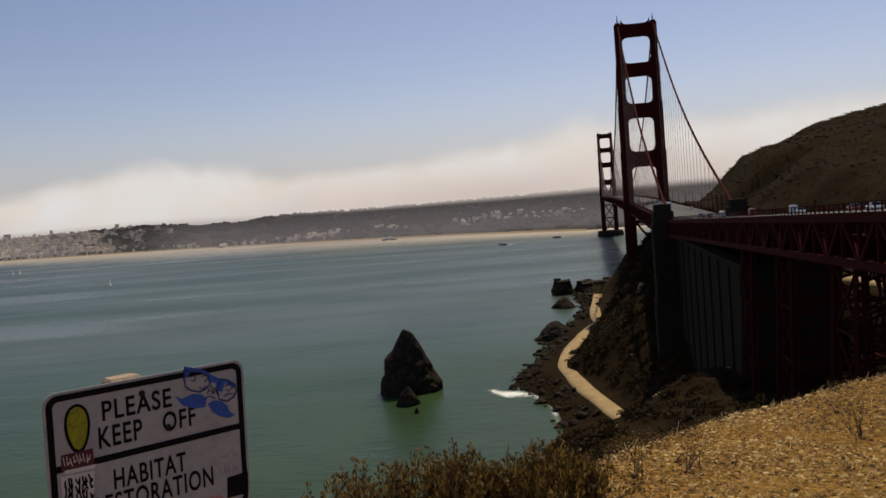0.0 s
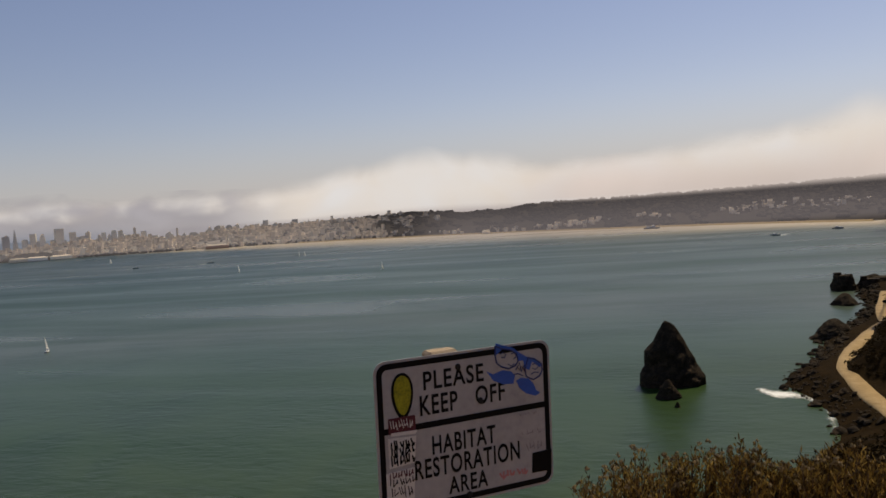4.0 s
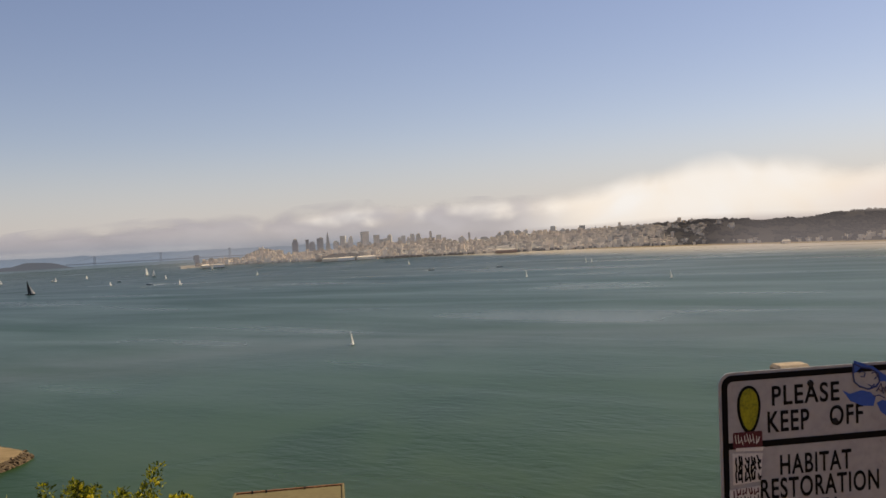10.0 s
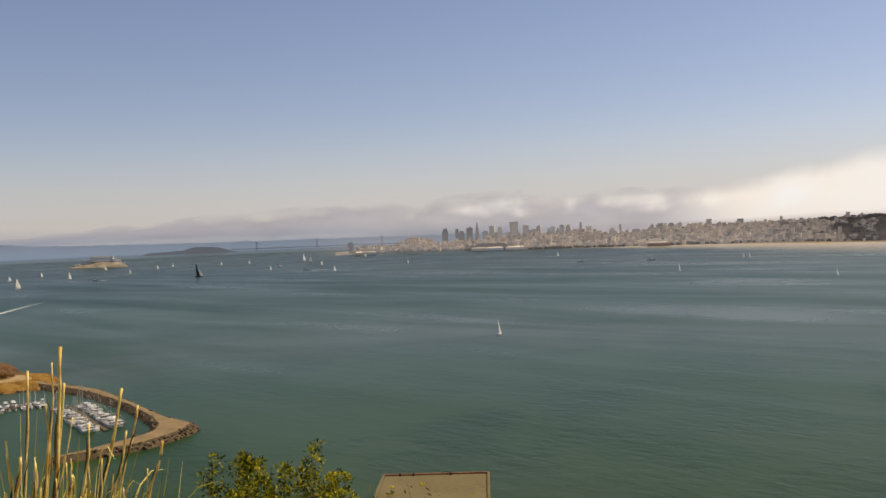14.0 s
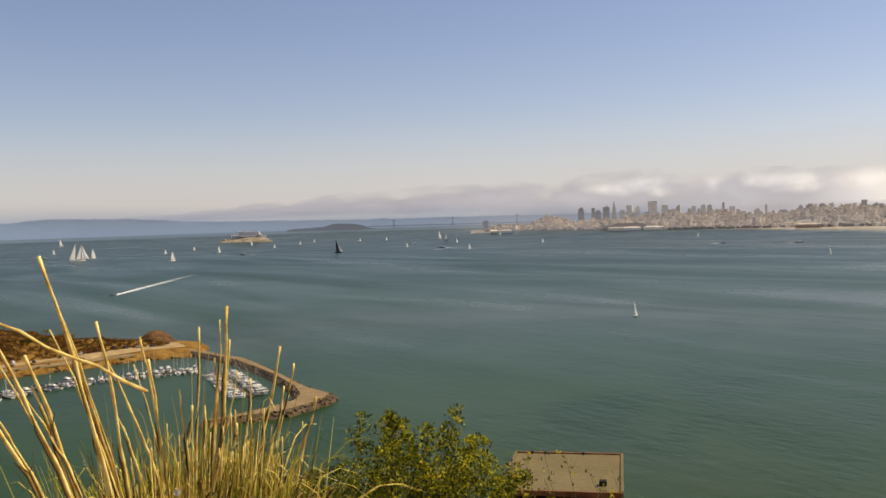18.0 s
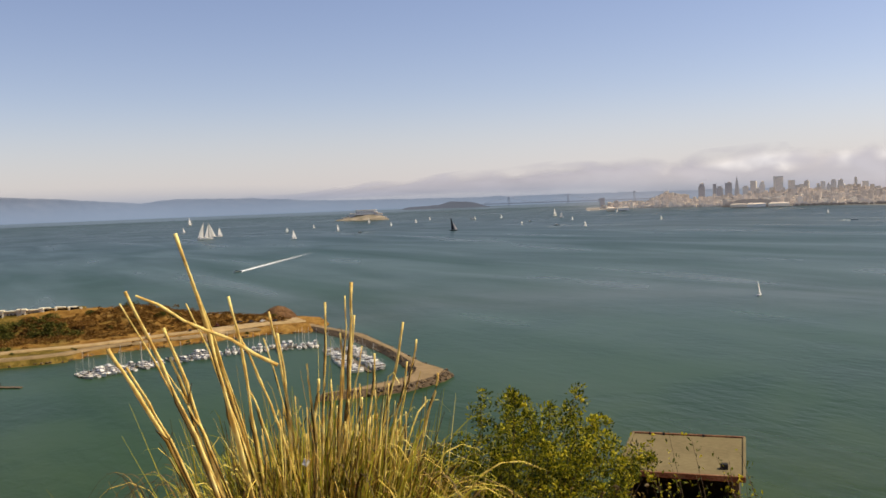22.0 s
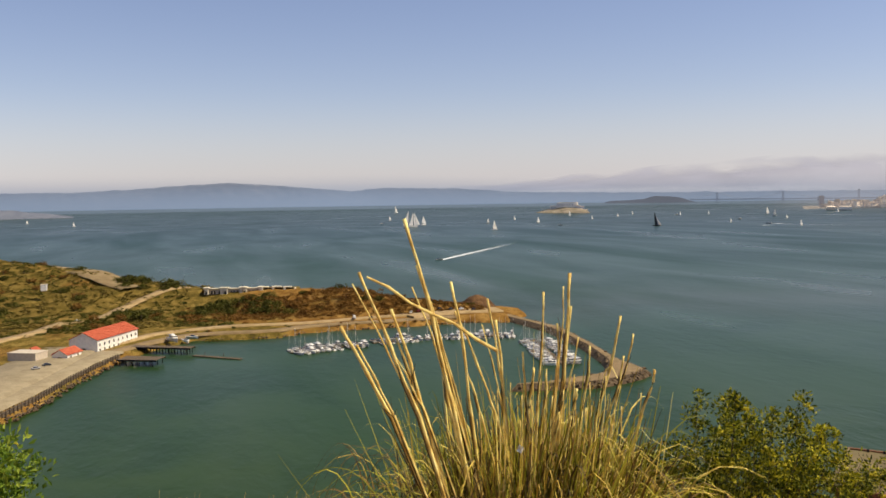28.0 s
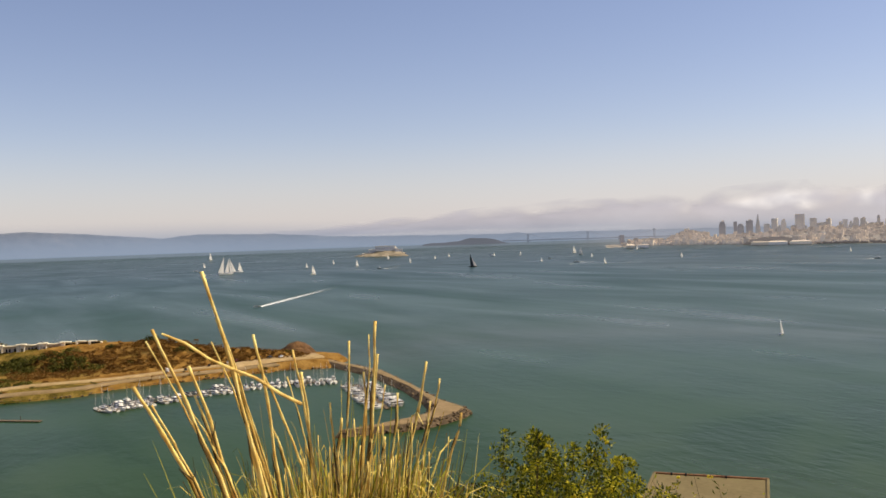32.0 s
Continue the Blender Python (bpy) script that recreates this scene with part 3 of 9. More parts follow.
CITY_RIDGE = [(-51.5, -0.85, 6000), (-48.2, -0.72, 6300), (-47.66, -0.60, 6400), (-47.1, -0.30, 6430), (-46.7, -0.14, 6450), (-46.2, -0.14, 6450), (-45.67, -0.28, 6450), (-45.15, -0.56, 6500), (-42.6, -0.42, 7000), (-38.5, -0.2, 7400), (-36.1, -0.12, 7400), (-33.3, -0.42, 7200), (-30.3, 0.0, 7000), (-26.7, -0.10, 6900), (-24, -0.05, 6800), (-20, -0.1, 6700)]
far_land("wooded_hills", WOOD_SHORE, WOOD_RIDGE, "dark wooded hills along the far shore under fog", M["far_wood"])
far_land("city_hills", CITY_SHORE, CITY_RIDGE,
         "hills covered with pale city blocks across the bay", M["far_town"])
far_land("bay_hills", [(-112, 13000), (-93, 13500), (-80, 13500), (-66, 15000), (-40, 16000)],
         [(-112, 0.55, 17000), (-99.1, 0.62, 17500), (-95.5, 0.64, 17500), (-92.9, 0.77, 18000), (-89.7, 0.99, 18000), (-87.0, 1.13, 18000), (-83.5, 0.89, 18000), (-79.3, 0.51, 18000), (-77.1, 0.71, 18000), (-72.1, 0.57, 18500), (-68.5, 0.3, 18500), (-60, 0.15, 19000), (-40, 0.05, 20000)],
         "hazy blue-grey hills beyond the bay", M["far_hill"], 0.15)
far_land("bay_island", [(-63.2, 10400), (-57.4, 10400)], [(-63.2, -0.44, 10900), (-62.6, -0.36, 10900), (-60.9, -0.26, 11000), (-60.1, -0.08, 11000), (-59.1, -0.1, 11000), (-58.3, -0.3, 11000), (-57.6, -0.5, 10800)],
         "dark wooded island far out in the bay", M["far_wood"], category="island")
far_land("prison_island", [(-67.5, 5000), (-64.1, 4750)], [(-67.5, -1.0, 5080), (-66.8, -0.80, 5100), (-66.4, -0.70, 5120), (-65.4, -0.66, 5120), (-64.8, -0.72, 5100), (-64.4, -0.9, 5000), (-64.1, -1.05, 4880)],
         "small rocky island with pale buildings in the bay", M["far_cliff"], category="island", back=200)
# the point takes the same haze-blue colour in place of real haze
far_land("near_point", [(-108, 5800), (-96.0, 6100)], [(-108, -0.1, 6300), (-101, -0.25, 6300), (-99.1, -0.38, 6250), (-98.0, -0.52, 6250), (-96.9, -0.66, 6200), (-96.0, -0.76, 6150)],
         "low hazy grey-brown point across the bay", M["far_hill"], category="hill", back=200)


# ---- suspension bridge ----
T1, T2 = Vector((163, 717)), Vector((367, 1981))
AX = (T2 - T1).normalized()                    # along the bridge, away from the lookout
SIDE = Vector((AX.y, -AX.x))                    # to the right
SPAN = 1280.0
HALF = 13.7


def on_bridge(s, w, z):
    """s metres past the near tower, w to the right of the centre line."""
    p = T1 + AX * s + SIDE * w
    return Vector((p.x, p.y, z))


def deck_z(s):
    if s < -343:
        return 79 + (-343 - s) * 0.031
    if s < 0:
        return 84 + s * 5 / 343
    return 84 + 3 * math.sin(math.pi * min(s, SPAN) / SPAN) + 2 * min(s, SPAN) / SPAN


BRIDGE_ROT = Matrix.Rotation(math.atan2(-AX.x, AX.y), 4, "Z")
bridge = empty("suspension_bridge", Matrix.Translation((T1.x, T1.y, 0)) @ BRIDGE_ROT, "tall orange-red steel suspension bridge with two towers", "bridge")
# in the bridge's own axes: x to the right, y along, z up


def stage(long, wide, z0, z1):
    """One stage of a tower leg: a fluted box drawn up from its plan."""
    w, l, r, g = wide / 2, long / 2, 0.35, 0.22 * wide / 2
    side = [(-w, -l), (-w / 2 - g, -l), (-w / 2 - g, -l - r), (-w / 2 + g, -l - r), (-w / 2 + g, -l), (w / 2 - g, -l), (w / 2 - g, -l - r), (w / 2 + g, -l - r), (w / 2 + g, -l), (w, -l), (w, -l * 0.3), (w + r, -l * 0.3)]
    plan = side + [(w + r, l * 0.3), (w, l * 0.3), (w, l)] + [(-x, -y) for x, y in side[1:9]] + [(-w, l), (-w, l * 0.3), (-w - r, l * 0.3), (-w - r, -l * 0.3), (-w, -l * 0.3)]
    bm = bmesh.new()
    lo, hi = [bm.verts.new((x, y, z0)) for x, y in plan], [bm.verts.new((x, y, z1)) for x, y in plan]
    bm.faces.new(lo[::-1])
    bm.faces.new(hi)
    for i in range(len(plan)):
        j = (i + 1) % len(plan)
        bm.faces.new((lo[i], lo[j], hi[j], hi[i]))
    return bm


STAGES = ((-4, 84, 8.6, 15), (84, 124, 7.8, 13.5), (124, 162, 6.9, 12), (162, 194, 6.0, 10.5), (194, 225, 5.2, 9))


def finial():
    bm = bmesh.new()
    box(bm, (4.2, 7, 1.6), (0, 0, 225.8))
    tube(bm, [(0, 0, 226), (0, 0, 229.5), (0, 0, 233)], [0.7, 0.45, 0.15], 6)
    return bm


def strut(z0, z1, inner, long):
    """A cross strut with haunched corners at both ends, drawn through from its front outline."""
    def corner(sx, zb, sgn):
        return [(sx * inner - sx * 4.2 * (1 - math.sin(a)), zb + sgn * 4.2 * (1 - math.cos(a))) for a in (0, math.pi / 8, math.pi / 4, 3 * math.pi / 8, math.pi / 2)]
    outline = corner(-1, z0, -1)[::-1] + corner(1, z0, -1) + corner(1, z1, 1)[::-1] + corner(-1, z1, 1)
    bm = bmesh.new()
    f, g = [bm.verts.new((x, -long / 2, z)) for x, z in outline], [bm.verts.new((x, long / 2, z)) for x, z in outline]
    bm.faces.new(f)
    bm.faces.new(g[::-1])
    for i in range(len(outline)):
        j = (i + 1) % len(outline)
        bm.faces.new((f[i], g[i], g[j], f[j]))
    return bm


def x_brace(z0, z1):
    bm = bmesh.new()
    for y in (-4, 4):
        beam(bm, (-9.5, y, z0), (9.5, y, z1), 1.6, 1.6, (0, 1, 0))
        beam(bm, (9.5, y, z0), (-9.5, y, z1), 1.6, 1.6, (0, 1, 0))
        beam(bm, (-9.5, y, z1), (9.5, y, z1), 2.2, 2.2, (0, 1, 0))
    return bm


stage_meshes = [bm_mesh("leg_stage", stage(long, wide, z0, z1), M["orange"]) for z0, z1, wide, long in STAGES]
finial_mesh = bm_mesh("finial", finial(), M["orange"])
STRUTS = ((215.5, 225, 11.0, 7.5), (184, 194, 10.6, 8.5), (151, 162, 10.2, 9.5), (112, 124, 9.8, 11))
strut_meshes = [bm_mesh("strut", strut(*v), M["orange"]) for v in STRUTS]
rib_meshes = [bm_mesh("strut_rib", box(bmesh.new(), (1.0, v[3] + 0.6, (v[1] - v[0]) * 0.8), (0, 0, (v[0] + v[1]) / 2)), M["orange"]) for v in STRUTS]
brace_meshes = [bm_mesh("x_brace", x_brace(*v), M["orange"]) for v in ((14, 40), (42, 68))]
for y in (0.0, SPAN):
    tower = new("tower", None)
    tower.parent = bridge
    tower.location = (0, y, 0)
    tagged(tower, "stepped steel tower with four cross struts")
    for x in (-HALF, HALF):
        for me in stage_meshes:
            part("leg_stage", me, None, tower).location = (x, 0, 0)
        part("finial", finial_mesh, None, tower).location = (x, 0, 0)
    for me, rib, v in zip(strut_meshes, rib_meshes, STRUTS):
        part("strut", me, None, tower)
        for k in range(7):
            part("strut_rib", rib, None, tower).location = (-v[2] + (k + 0.5) * 2 * v[2] / 7, 0, 0)
    for me in brace_meshes:
        part("x_brace", me, None, tower)
bm = bmesh.new()
bmesh.ops.create_cone(bm, cap_ends=True, segments=28, radius1=30, radius2=27, depth=14, matrix=Matrix.Translation((0, SPAN, 4)) @ Matrix.Diagonal((1, 1.6, 1, 1)))
part("pier", bm, M["concrete"], bridge, "oval concrete pier fender in the water")


def cable_z(s):
    if s > 0:
        t = (s / SPAN - 0.5) * 2
        return 95 + (226 - 95) * t * t
    t = -s / 338
    return 226 + (85.5 - 226) * t - 14 * math.sin(math.pi * t)


for x in (-HALF, HALF):
    bm = bmesh.new()
    pts = [(x, -338 + 338 * k / 20, cable_z(-338 + 338 * k / 20)) for k in range(20)] + [(x, SPAN * k / 48, cable_z(SPAN * k / 48 + 1e-6)) for k in range(49)]
    pts += [(x, SPAN + 343 * k / 10, 226 - 136 * k / 10 - 12 * math.sin(math.pi * k / 10)) for k in range(1, 11)]
    tube(bm, pts, 0.62, 8)
    part("main_cable", bm, M["orange"], bridge)
rope = bm_mesh("suspender", tube(bmesh.new(), [(0, 0, 0), (0, 0, 1)], 0.11, 5), M["rope"])
for x in (-HALF, HALF):
    for k in range(1, 22):
        s = -343 + 15.24 * k + 8
        h = cable_z(s) - deck_z(s)
        if h > 3:
            o = part("suspender", rope, None, bridge)
            o.location, o.scale = (x, s, deck_z(s)), (1, 1, h)
    bm = bmesh.new()
    for k in range(1, 84):
        s = 15.24 * k
        tube(bm, [(x, s, deck_z(s)), (x, s, cable_z(s))], 0.12, 4, False)
    tagged(part("far_suspender", bm, M["rope"], bridge), kind="stuff")


def truss(x, s0, s1, depth, panel=7.6):
    """A side truss with chords, posts and diagonals."""
    bm = bmesh.new()
    n = max(1, round((s1 - s0) / panel))
    st = [s0 + (s1 - s0) * k / n for k in range(n + 1)]
    for k, (a, b) in enumerate(zip(st, st[1:])):
        za, zb = deck_z(a) - 0.6, deck_z(b) - 0.6
        beam(bm, (x, a, za), (x, b, zb), 0.9, 1.1)
        beam(bm, (x, a, za - depth), (x, b, zb - depth), 0.9, 1.1)
        beam(bm, (x, a, za), (x, a, za - depth), 0.5)
        lo, hi = ((a, za - depth), (b, zb)) if k % 2 else ((a, za), (b, zb - depth))
        beam(bm, (x, *lo), (x, *hi), 0.6)
    return bm


def slab(s0, s1, w0, w1, up0, up1, step=20):
    """A strip of the deck that follows its rise."""
    bm = bmesh.new()
    n = max(1, int((s1 - s0) / step))
    rows = []
    for k in range(n + 1):
        s = s0 + (s1 - s0) * k / n
        rows.append([bm.verts.new((w, s, deck_z(s) + u)) for w, u in ((w0, up0), (w1, up0), (w1, up1), (w0, up1))])
    for a, b in zip(rows, rows[1:]):
        for i in range(4):
            j = (i + 1) % 4
            bm.faces.new((a[i], a[j], b[j], b[i]))
    bm.faces.new(rows[0][::-1])
    bm.faces.new(rows[-1])
    return bm


for s0, s1 in ((-343, 0), (0, SPAN), (SPAN, SPAN + 343)):
    part("roadway", slab(s0 + 0.1, s1 - 0.1, -12.4, 12.4, -0.9, -0.3), M["asphalt"], bridge)
    for x in (-HALF, HALF):
        part("side_truss", truss(x, s0, s1, 7.6, 7.6 if s0 < 0 else 15.2), M["orange"], bridge)
    bm = bmesh.new()
    for k in range(int((s1 - s0) / 15.2)):
        s = s0 + 15.2 * (k + 0.5)
        box(bm, (2 * HALF, 0.7, 2.4), (0, s, deck_z(s) - 2.2))
        beam(bm, (-HALF, s, deck_z(s) - 8), (HALF, s, deck_z(s) - 8), 0.6)
    part("floor_framing", bm, M["orange"], bridge)


def railing(x, s0, s1, name="railing"):
    bm = bmesh.new()
    n = int((s1 - s0) / 2.6)
    for k in range(n):
        a, b = s0 + (s1 - s0) * k / n, s0 + (s1 - s0) * (k + 1) / n
        beam(bm, (x, a, deck_z(a) + 1.15), (x, b, deck_z(b) + 1.15), 0.16)
        beam(bm, (x, a, deck_z(a) + 0.25), (x, b, deck_z(b) + 0.25), 0.12)
        beam(bm, (x, a, deck_z(a) - 0.3), (x, a, deck_z(a) + 1.15), 0.18)
    return bm


for x in (-13.0, 13.0):
    part("railing", railing(x, -343, 0), M["orange"], bridge)
    part("railing", slab(0, SPAN, x - 0.1, x + 0.1, 0.2, 1.2, 40), M["orange"], bridge)


def lamp_mesh():
    bm = bmesh.new()
    tube(bm, [(0, 0, 0), (0, 0, 6), (0, 0, 8.6)], [0.16, 0.12, 0.09], 6)
    tube(bm, [(0, 0, 8.6), (0.8, 0, 9.0), (1.9, 0, 9.0)], 0.08, 5)
    box(bm, (0.9, 0.4, 0.22), (2.0, 0, 8.9))
    return bm_mesh("lamp_post", bm, M["orange"])


lamp = lamp_mesh()
for k in range(9):
    s = -330 + 40 * k
    for x in (-12.6, 12.6):
        o = part("lamp_post", lamp, None, bridge)
        o.location = (x, s, deck_z(s) - 0.3)
        o.rotation_euler = (0, 0, 0 if x < 0 else math.pi)


# ---- concrete pylons, anchorage and steel viaduct ----
def pylon(x):
    ob = empty("bridge_pylon", Matrix.Translation(on_bridge(-343, x, 0)) @ BRIDGE_ROT, "tall stepped concrete pylon beside the bridge deck", "pylon", "bridge pylons")
    bm = bmesh.new()
    box(bm, (10.5, 14, 30), (0, 0, 30))
    box(bm, (9.4, 12.5, 34), (0, 0, 61), bevel=0.3)
    for k in (-3.1, 0, 3.1):
        box(bm, (1.3, 13.1, 31), (k, 0, 61))
    part("shaft", bm, M["concrete"], ob)
    bm = bmesh.new()
    box(bm, (8.4, 11, 5), (0, 0, 80.5), bevel=0.3)
    box(bm, (6.8, 9, 3), (0, 0, 84.5), bevel=0.3)
    part("cap", bm, M["concrete"], ob)
    return ob


pylon(-15.5)
pylon(15.5)

anchorage = empty("anchorage_house", Matrix.Translation(on_bridge(-430, 0, 0)) @ BRIDGE_ROT, "massive weathered concrete anchorage house under the roadway", "anchorage")
for x in (-9.5, 9.5):
    bm = bmesh.new()
    box(bm, (2.4, 160, 52), (x, 0, 46))
    wall = part("side_wall", bm, M["concrete"], anchorage)
    for k in range(9):
        part("buttress", box(bmesh.new(), (3.4, 3.0, 50), (x, -76 + 19 * k, 46)), M["concrete"], wall)
    part("coping", box(bmesh.new(), (3.6, 160, 1.6), (x, 0, 71.6)), M["concrete"], wall)
for y in (-79, 79):
    part("end_wall", box(bmesh.new(), (16.4, 2.4, 52), (0, y, 46)), M["concrete"], anchorage)


def open_girder(x, s0, s1, depth, panel):
    """A side girder of the viaduct: two chords, with every post and diagonal by itself."""
    g = new("side_girder", None)
    g.parent = viaduct
    n = round((s1 - s0) / panel)
    st = [s0 + (s1 - s0) * k / n for k in range(n + 1)]
    for nm, lo, hi in (("top_chord", -1.15, -0.05), ("bottom_chord", -1.15 - depth, -0.05 - depth)):
        part(nm, slab(s0, s1, x - 0.45, x + 0.45, lo, hi, panel), M["orange"], g)
    for k, (a, b) in enumerate(zip(st, st[1:])):
        za, zb = deck_z(a) - 0.6, deck_z(b) - 0.6
        member("post", (x, a, za - depth), (x, a, za), 0.5, M["orange"], g)
        lo, hi = ((a, za - depth), (b, zb)) if k % 2 else ((a, za), (b, zb - depth))
        member("diagonal", (x, *lo), (x, *hi), 0.6, M["orange"], g)


viaduct = empty("approach_viaduct", Matrix.Translation((T1.x, T1.y, 0)) @ BRIDGE_ROT, "dark red steel approach viaduct on lattice trestles", "viaduct")
S_END = -790
part("roadway", slab(S_END, -343.2, -12.4, 12.4, -0.9, -0.3), M["asphalt"], viaduct)
for x in (-HALF, HALF):
    open_girder(x, S_END, -345, 6.0, 7.6)
    part("railing", railing(x * 0.95, S_END, -345), M["orange"], viaduct)
    part("kerb_beam", slab(S_END, -345, x - 0.5, x + 0.5, -1.3, -0.15), M["orange"], viaduct)
bm = bmesh.new()
for k in range(58):
    s = S_END + 4 + 7.6 * k
    box(bm, (2 * HALF, 0.6, 1.8), (0, s, deck_z(s) - 1.9))
    beam(bm, (-HALF, s, deck_z(s) - 6.6), (HALF, s + 7.6, deck_z(s) - 6.6), 0.4)
part("floor_framing", bm, M["orange"], viaduct)


def trestle(s):
    """A braced steel trestle of four lattice legs."""
    t = new("trestle", None)
    t.parent = viaduct
    t.location = (0, s, 0)
    p = on_bridge(s, 0, 0)
    z0 = min(ground_z(*on_bridge(s, w, 0).xy) for w in (-14, 0, 14)) - 2
    z1 = deck_z(s) - 6.8
    for x in (-12.5, 12.5):
        for y in (-5.5, 5.5):
            bm = bmesh.new()
            spread = 1.0 + 0.12 * (1 if x > 0 else 1)
            a, b = Vector((x * spread, y * 1.25, z0)), Vector((x, y, z1))
            for dx, dy in ((-0.5, -0.5), (0.5, -0.5), (0.5, 0.5), (-0.5, 0.5)):
                beam(bm, a + Vector((dx, dy, 0)), b + Vector((dx, dy, 0)), 0.28)
            n = int((z1 - z0) / 1.6)
            for k in range(n):
                u, v = a.lerp(b, k / n), a.lerp(b, (k + 1) / n)
                e = -1 if k % 2 else 1
                beam(bm, u + Vector((0.5 * e, -0.5, 0)), v + Vector((-0.5 * e, -0.5, 0)), 0.12)
                beam(bm, u + Vector((0.5 * e, 0.5, 0)), v + Vector((-0.5 * e, 0.5, 0)), 0.12)
                beam(bm, u + Vector((-0.5, 0.5 * e, 0)), v + Vector((-0.5, -0.5 * e, 0)), 0.12)
            part("leg", bm, M["orange"], t)
    n = max(1, round((z1 - z0) / 11))
    for k in range(n):
        za, zb = z0 + (z1 - z0) * k / n, z0 + (z1 - z0) * (k + 1) / n
        for y in (-5.9, 5.9):
            member("brace", (-13, y, za), (13, y, zb), 0.4, M["orange"], t)
            member("brace", (13, y, za), (-13, y, zb), 0.4, M["orange"], t)
            member("strut", (-13, y, zb), (13, y, zb), 0.5, M["orange"], t)
        for x in (-12.8, 12.8):
            member("brace", (x, -6, za), (x, 6, zb), 0.35, M["orange"], t)
            member("brace", (x, 6, za), (x, -6, zb), 0.35, M["orange"], t)
            member("strut", (x, -6, zb), (x, 6, zb), 0.4, M["orange"], t)


for s in (-530, -568, -606, -644, -682, -720):
    trestle(s)


# ---- vehicles ----
def car_mesh(paint, length=4.4, van=False):
    w, h = 1.8, 1.45 if not van else 2.3
    bm = bmesh.new()
    box(bm, (w, length, 0.62), (0, 0, 0.58), bevel=0.12)
    body = bm_mesh("body", bm, paint)
    bm = bmesh.new()
    box(bm, (w * 0.94, length * (0.52 if not van else 0.8), h - 0.85), (0, -length * 0.03, 0.85 + (h - 0.85) / 2), taper=0.78 if not van else 0.93, bevel=0.08)
    cabin = bm_mesh("cabin", bm, M["glass_dark"] if not van else paint)
    bm = bmesh.new()
    box(bm, (w * 0.74, length * (0.36 if not van else 0.7), 0.05), (0, -length * 0.03, h + 0.01), bevel=0.01)
    return body, cabin, bm_mesh("roof", bm, paint)


wheel_mesh = bm_mesh("wheel", bmesh.new() if False else (lambda b: (bmesh.ops.create_cone(b, cap_ends=True, segments=12, radius1=0.33, radius2=0.33, depth=0.22, matrix=Matrix.Rotation(math.pi / 2, 4, "Y")), b)[1])(bmesh.new()), M["tyre"])
PAINTS = [M["white"], M["car_silver"], M["car_dark"], M["car_red"], M["car_blue"]]
CAR_LABELS = ["white car parked on bare ground", "silver car parked on bare ground", "dark grey car parked on bare ground", "dull red car parked on bare ground", "blue car parked on bare ground"]
car_cache = {}


def car(at, turn, paint, label, group, van=False):
    key = (paint, van)
    if key not in car_cache:
        car_cache[key] = car_mesh(PAINTS[paint], 4.4 if not van else 5.2, van)
    ob = empty("van" if van else "car", Matrix.Translation(at) @ Matrix.Rotation(turn, 4, "Z"), label, "van" if van else "car", group)
    for name, me in zip(("body", "cabin", "roof"), car_cache[key]):
        part(name, me, None, ob)
    for x in (-0.82, 0.82):
        for y in (-1.35, 1.35):
            part("wheel", wheel_mesh, None, ob).location = (x, y, 0.33)
    return ob


rng = random.Random(4)
BT = math.atan2(-AX.x, AX.y)
for k in range(26):
    s = -760 + k * 31 + rng.uniform(-8, 8)
    lane = rng.choice((-9, -5.4, 2, 5.4, 9))
    pi = rng.choice((0, 0, 1, 2, 3))
    car(on_bridge(s, lane, deck_z(s) - 0.3), BT + (0 if lane > 0 else math.pi), pi, CAR_LABELS[pi].split(" parked")[0] + " driving on the bridge deck", "cars on the bridge", rng.random() < 0.2)


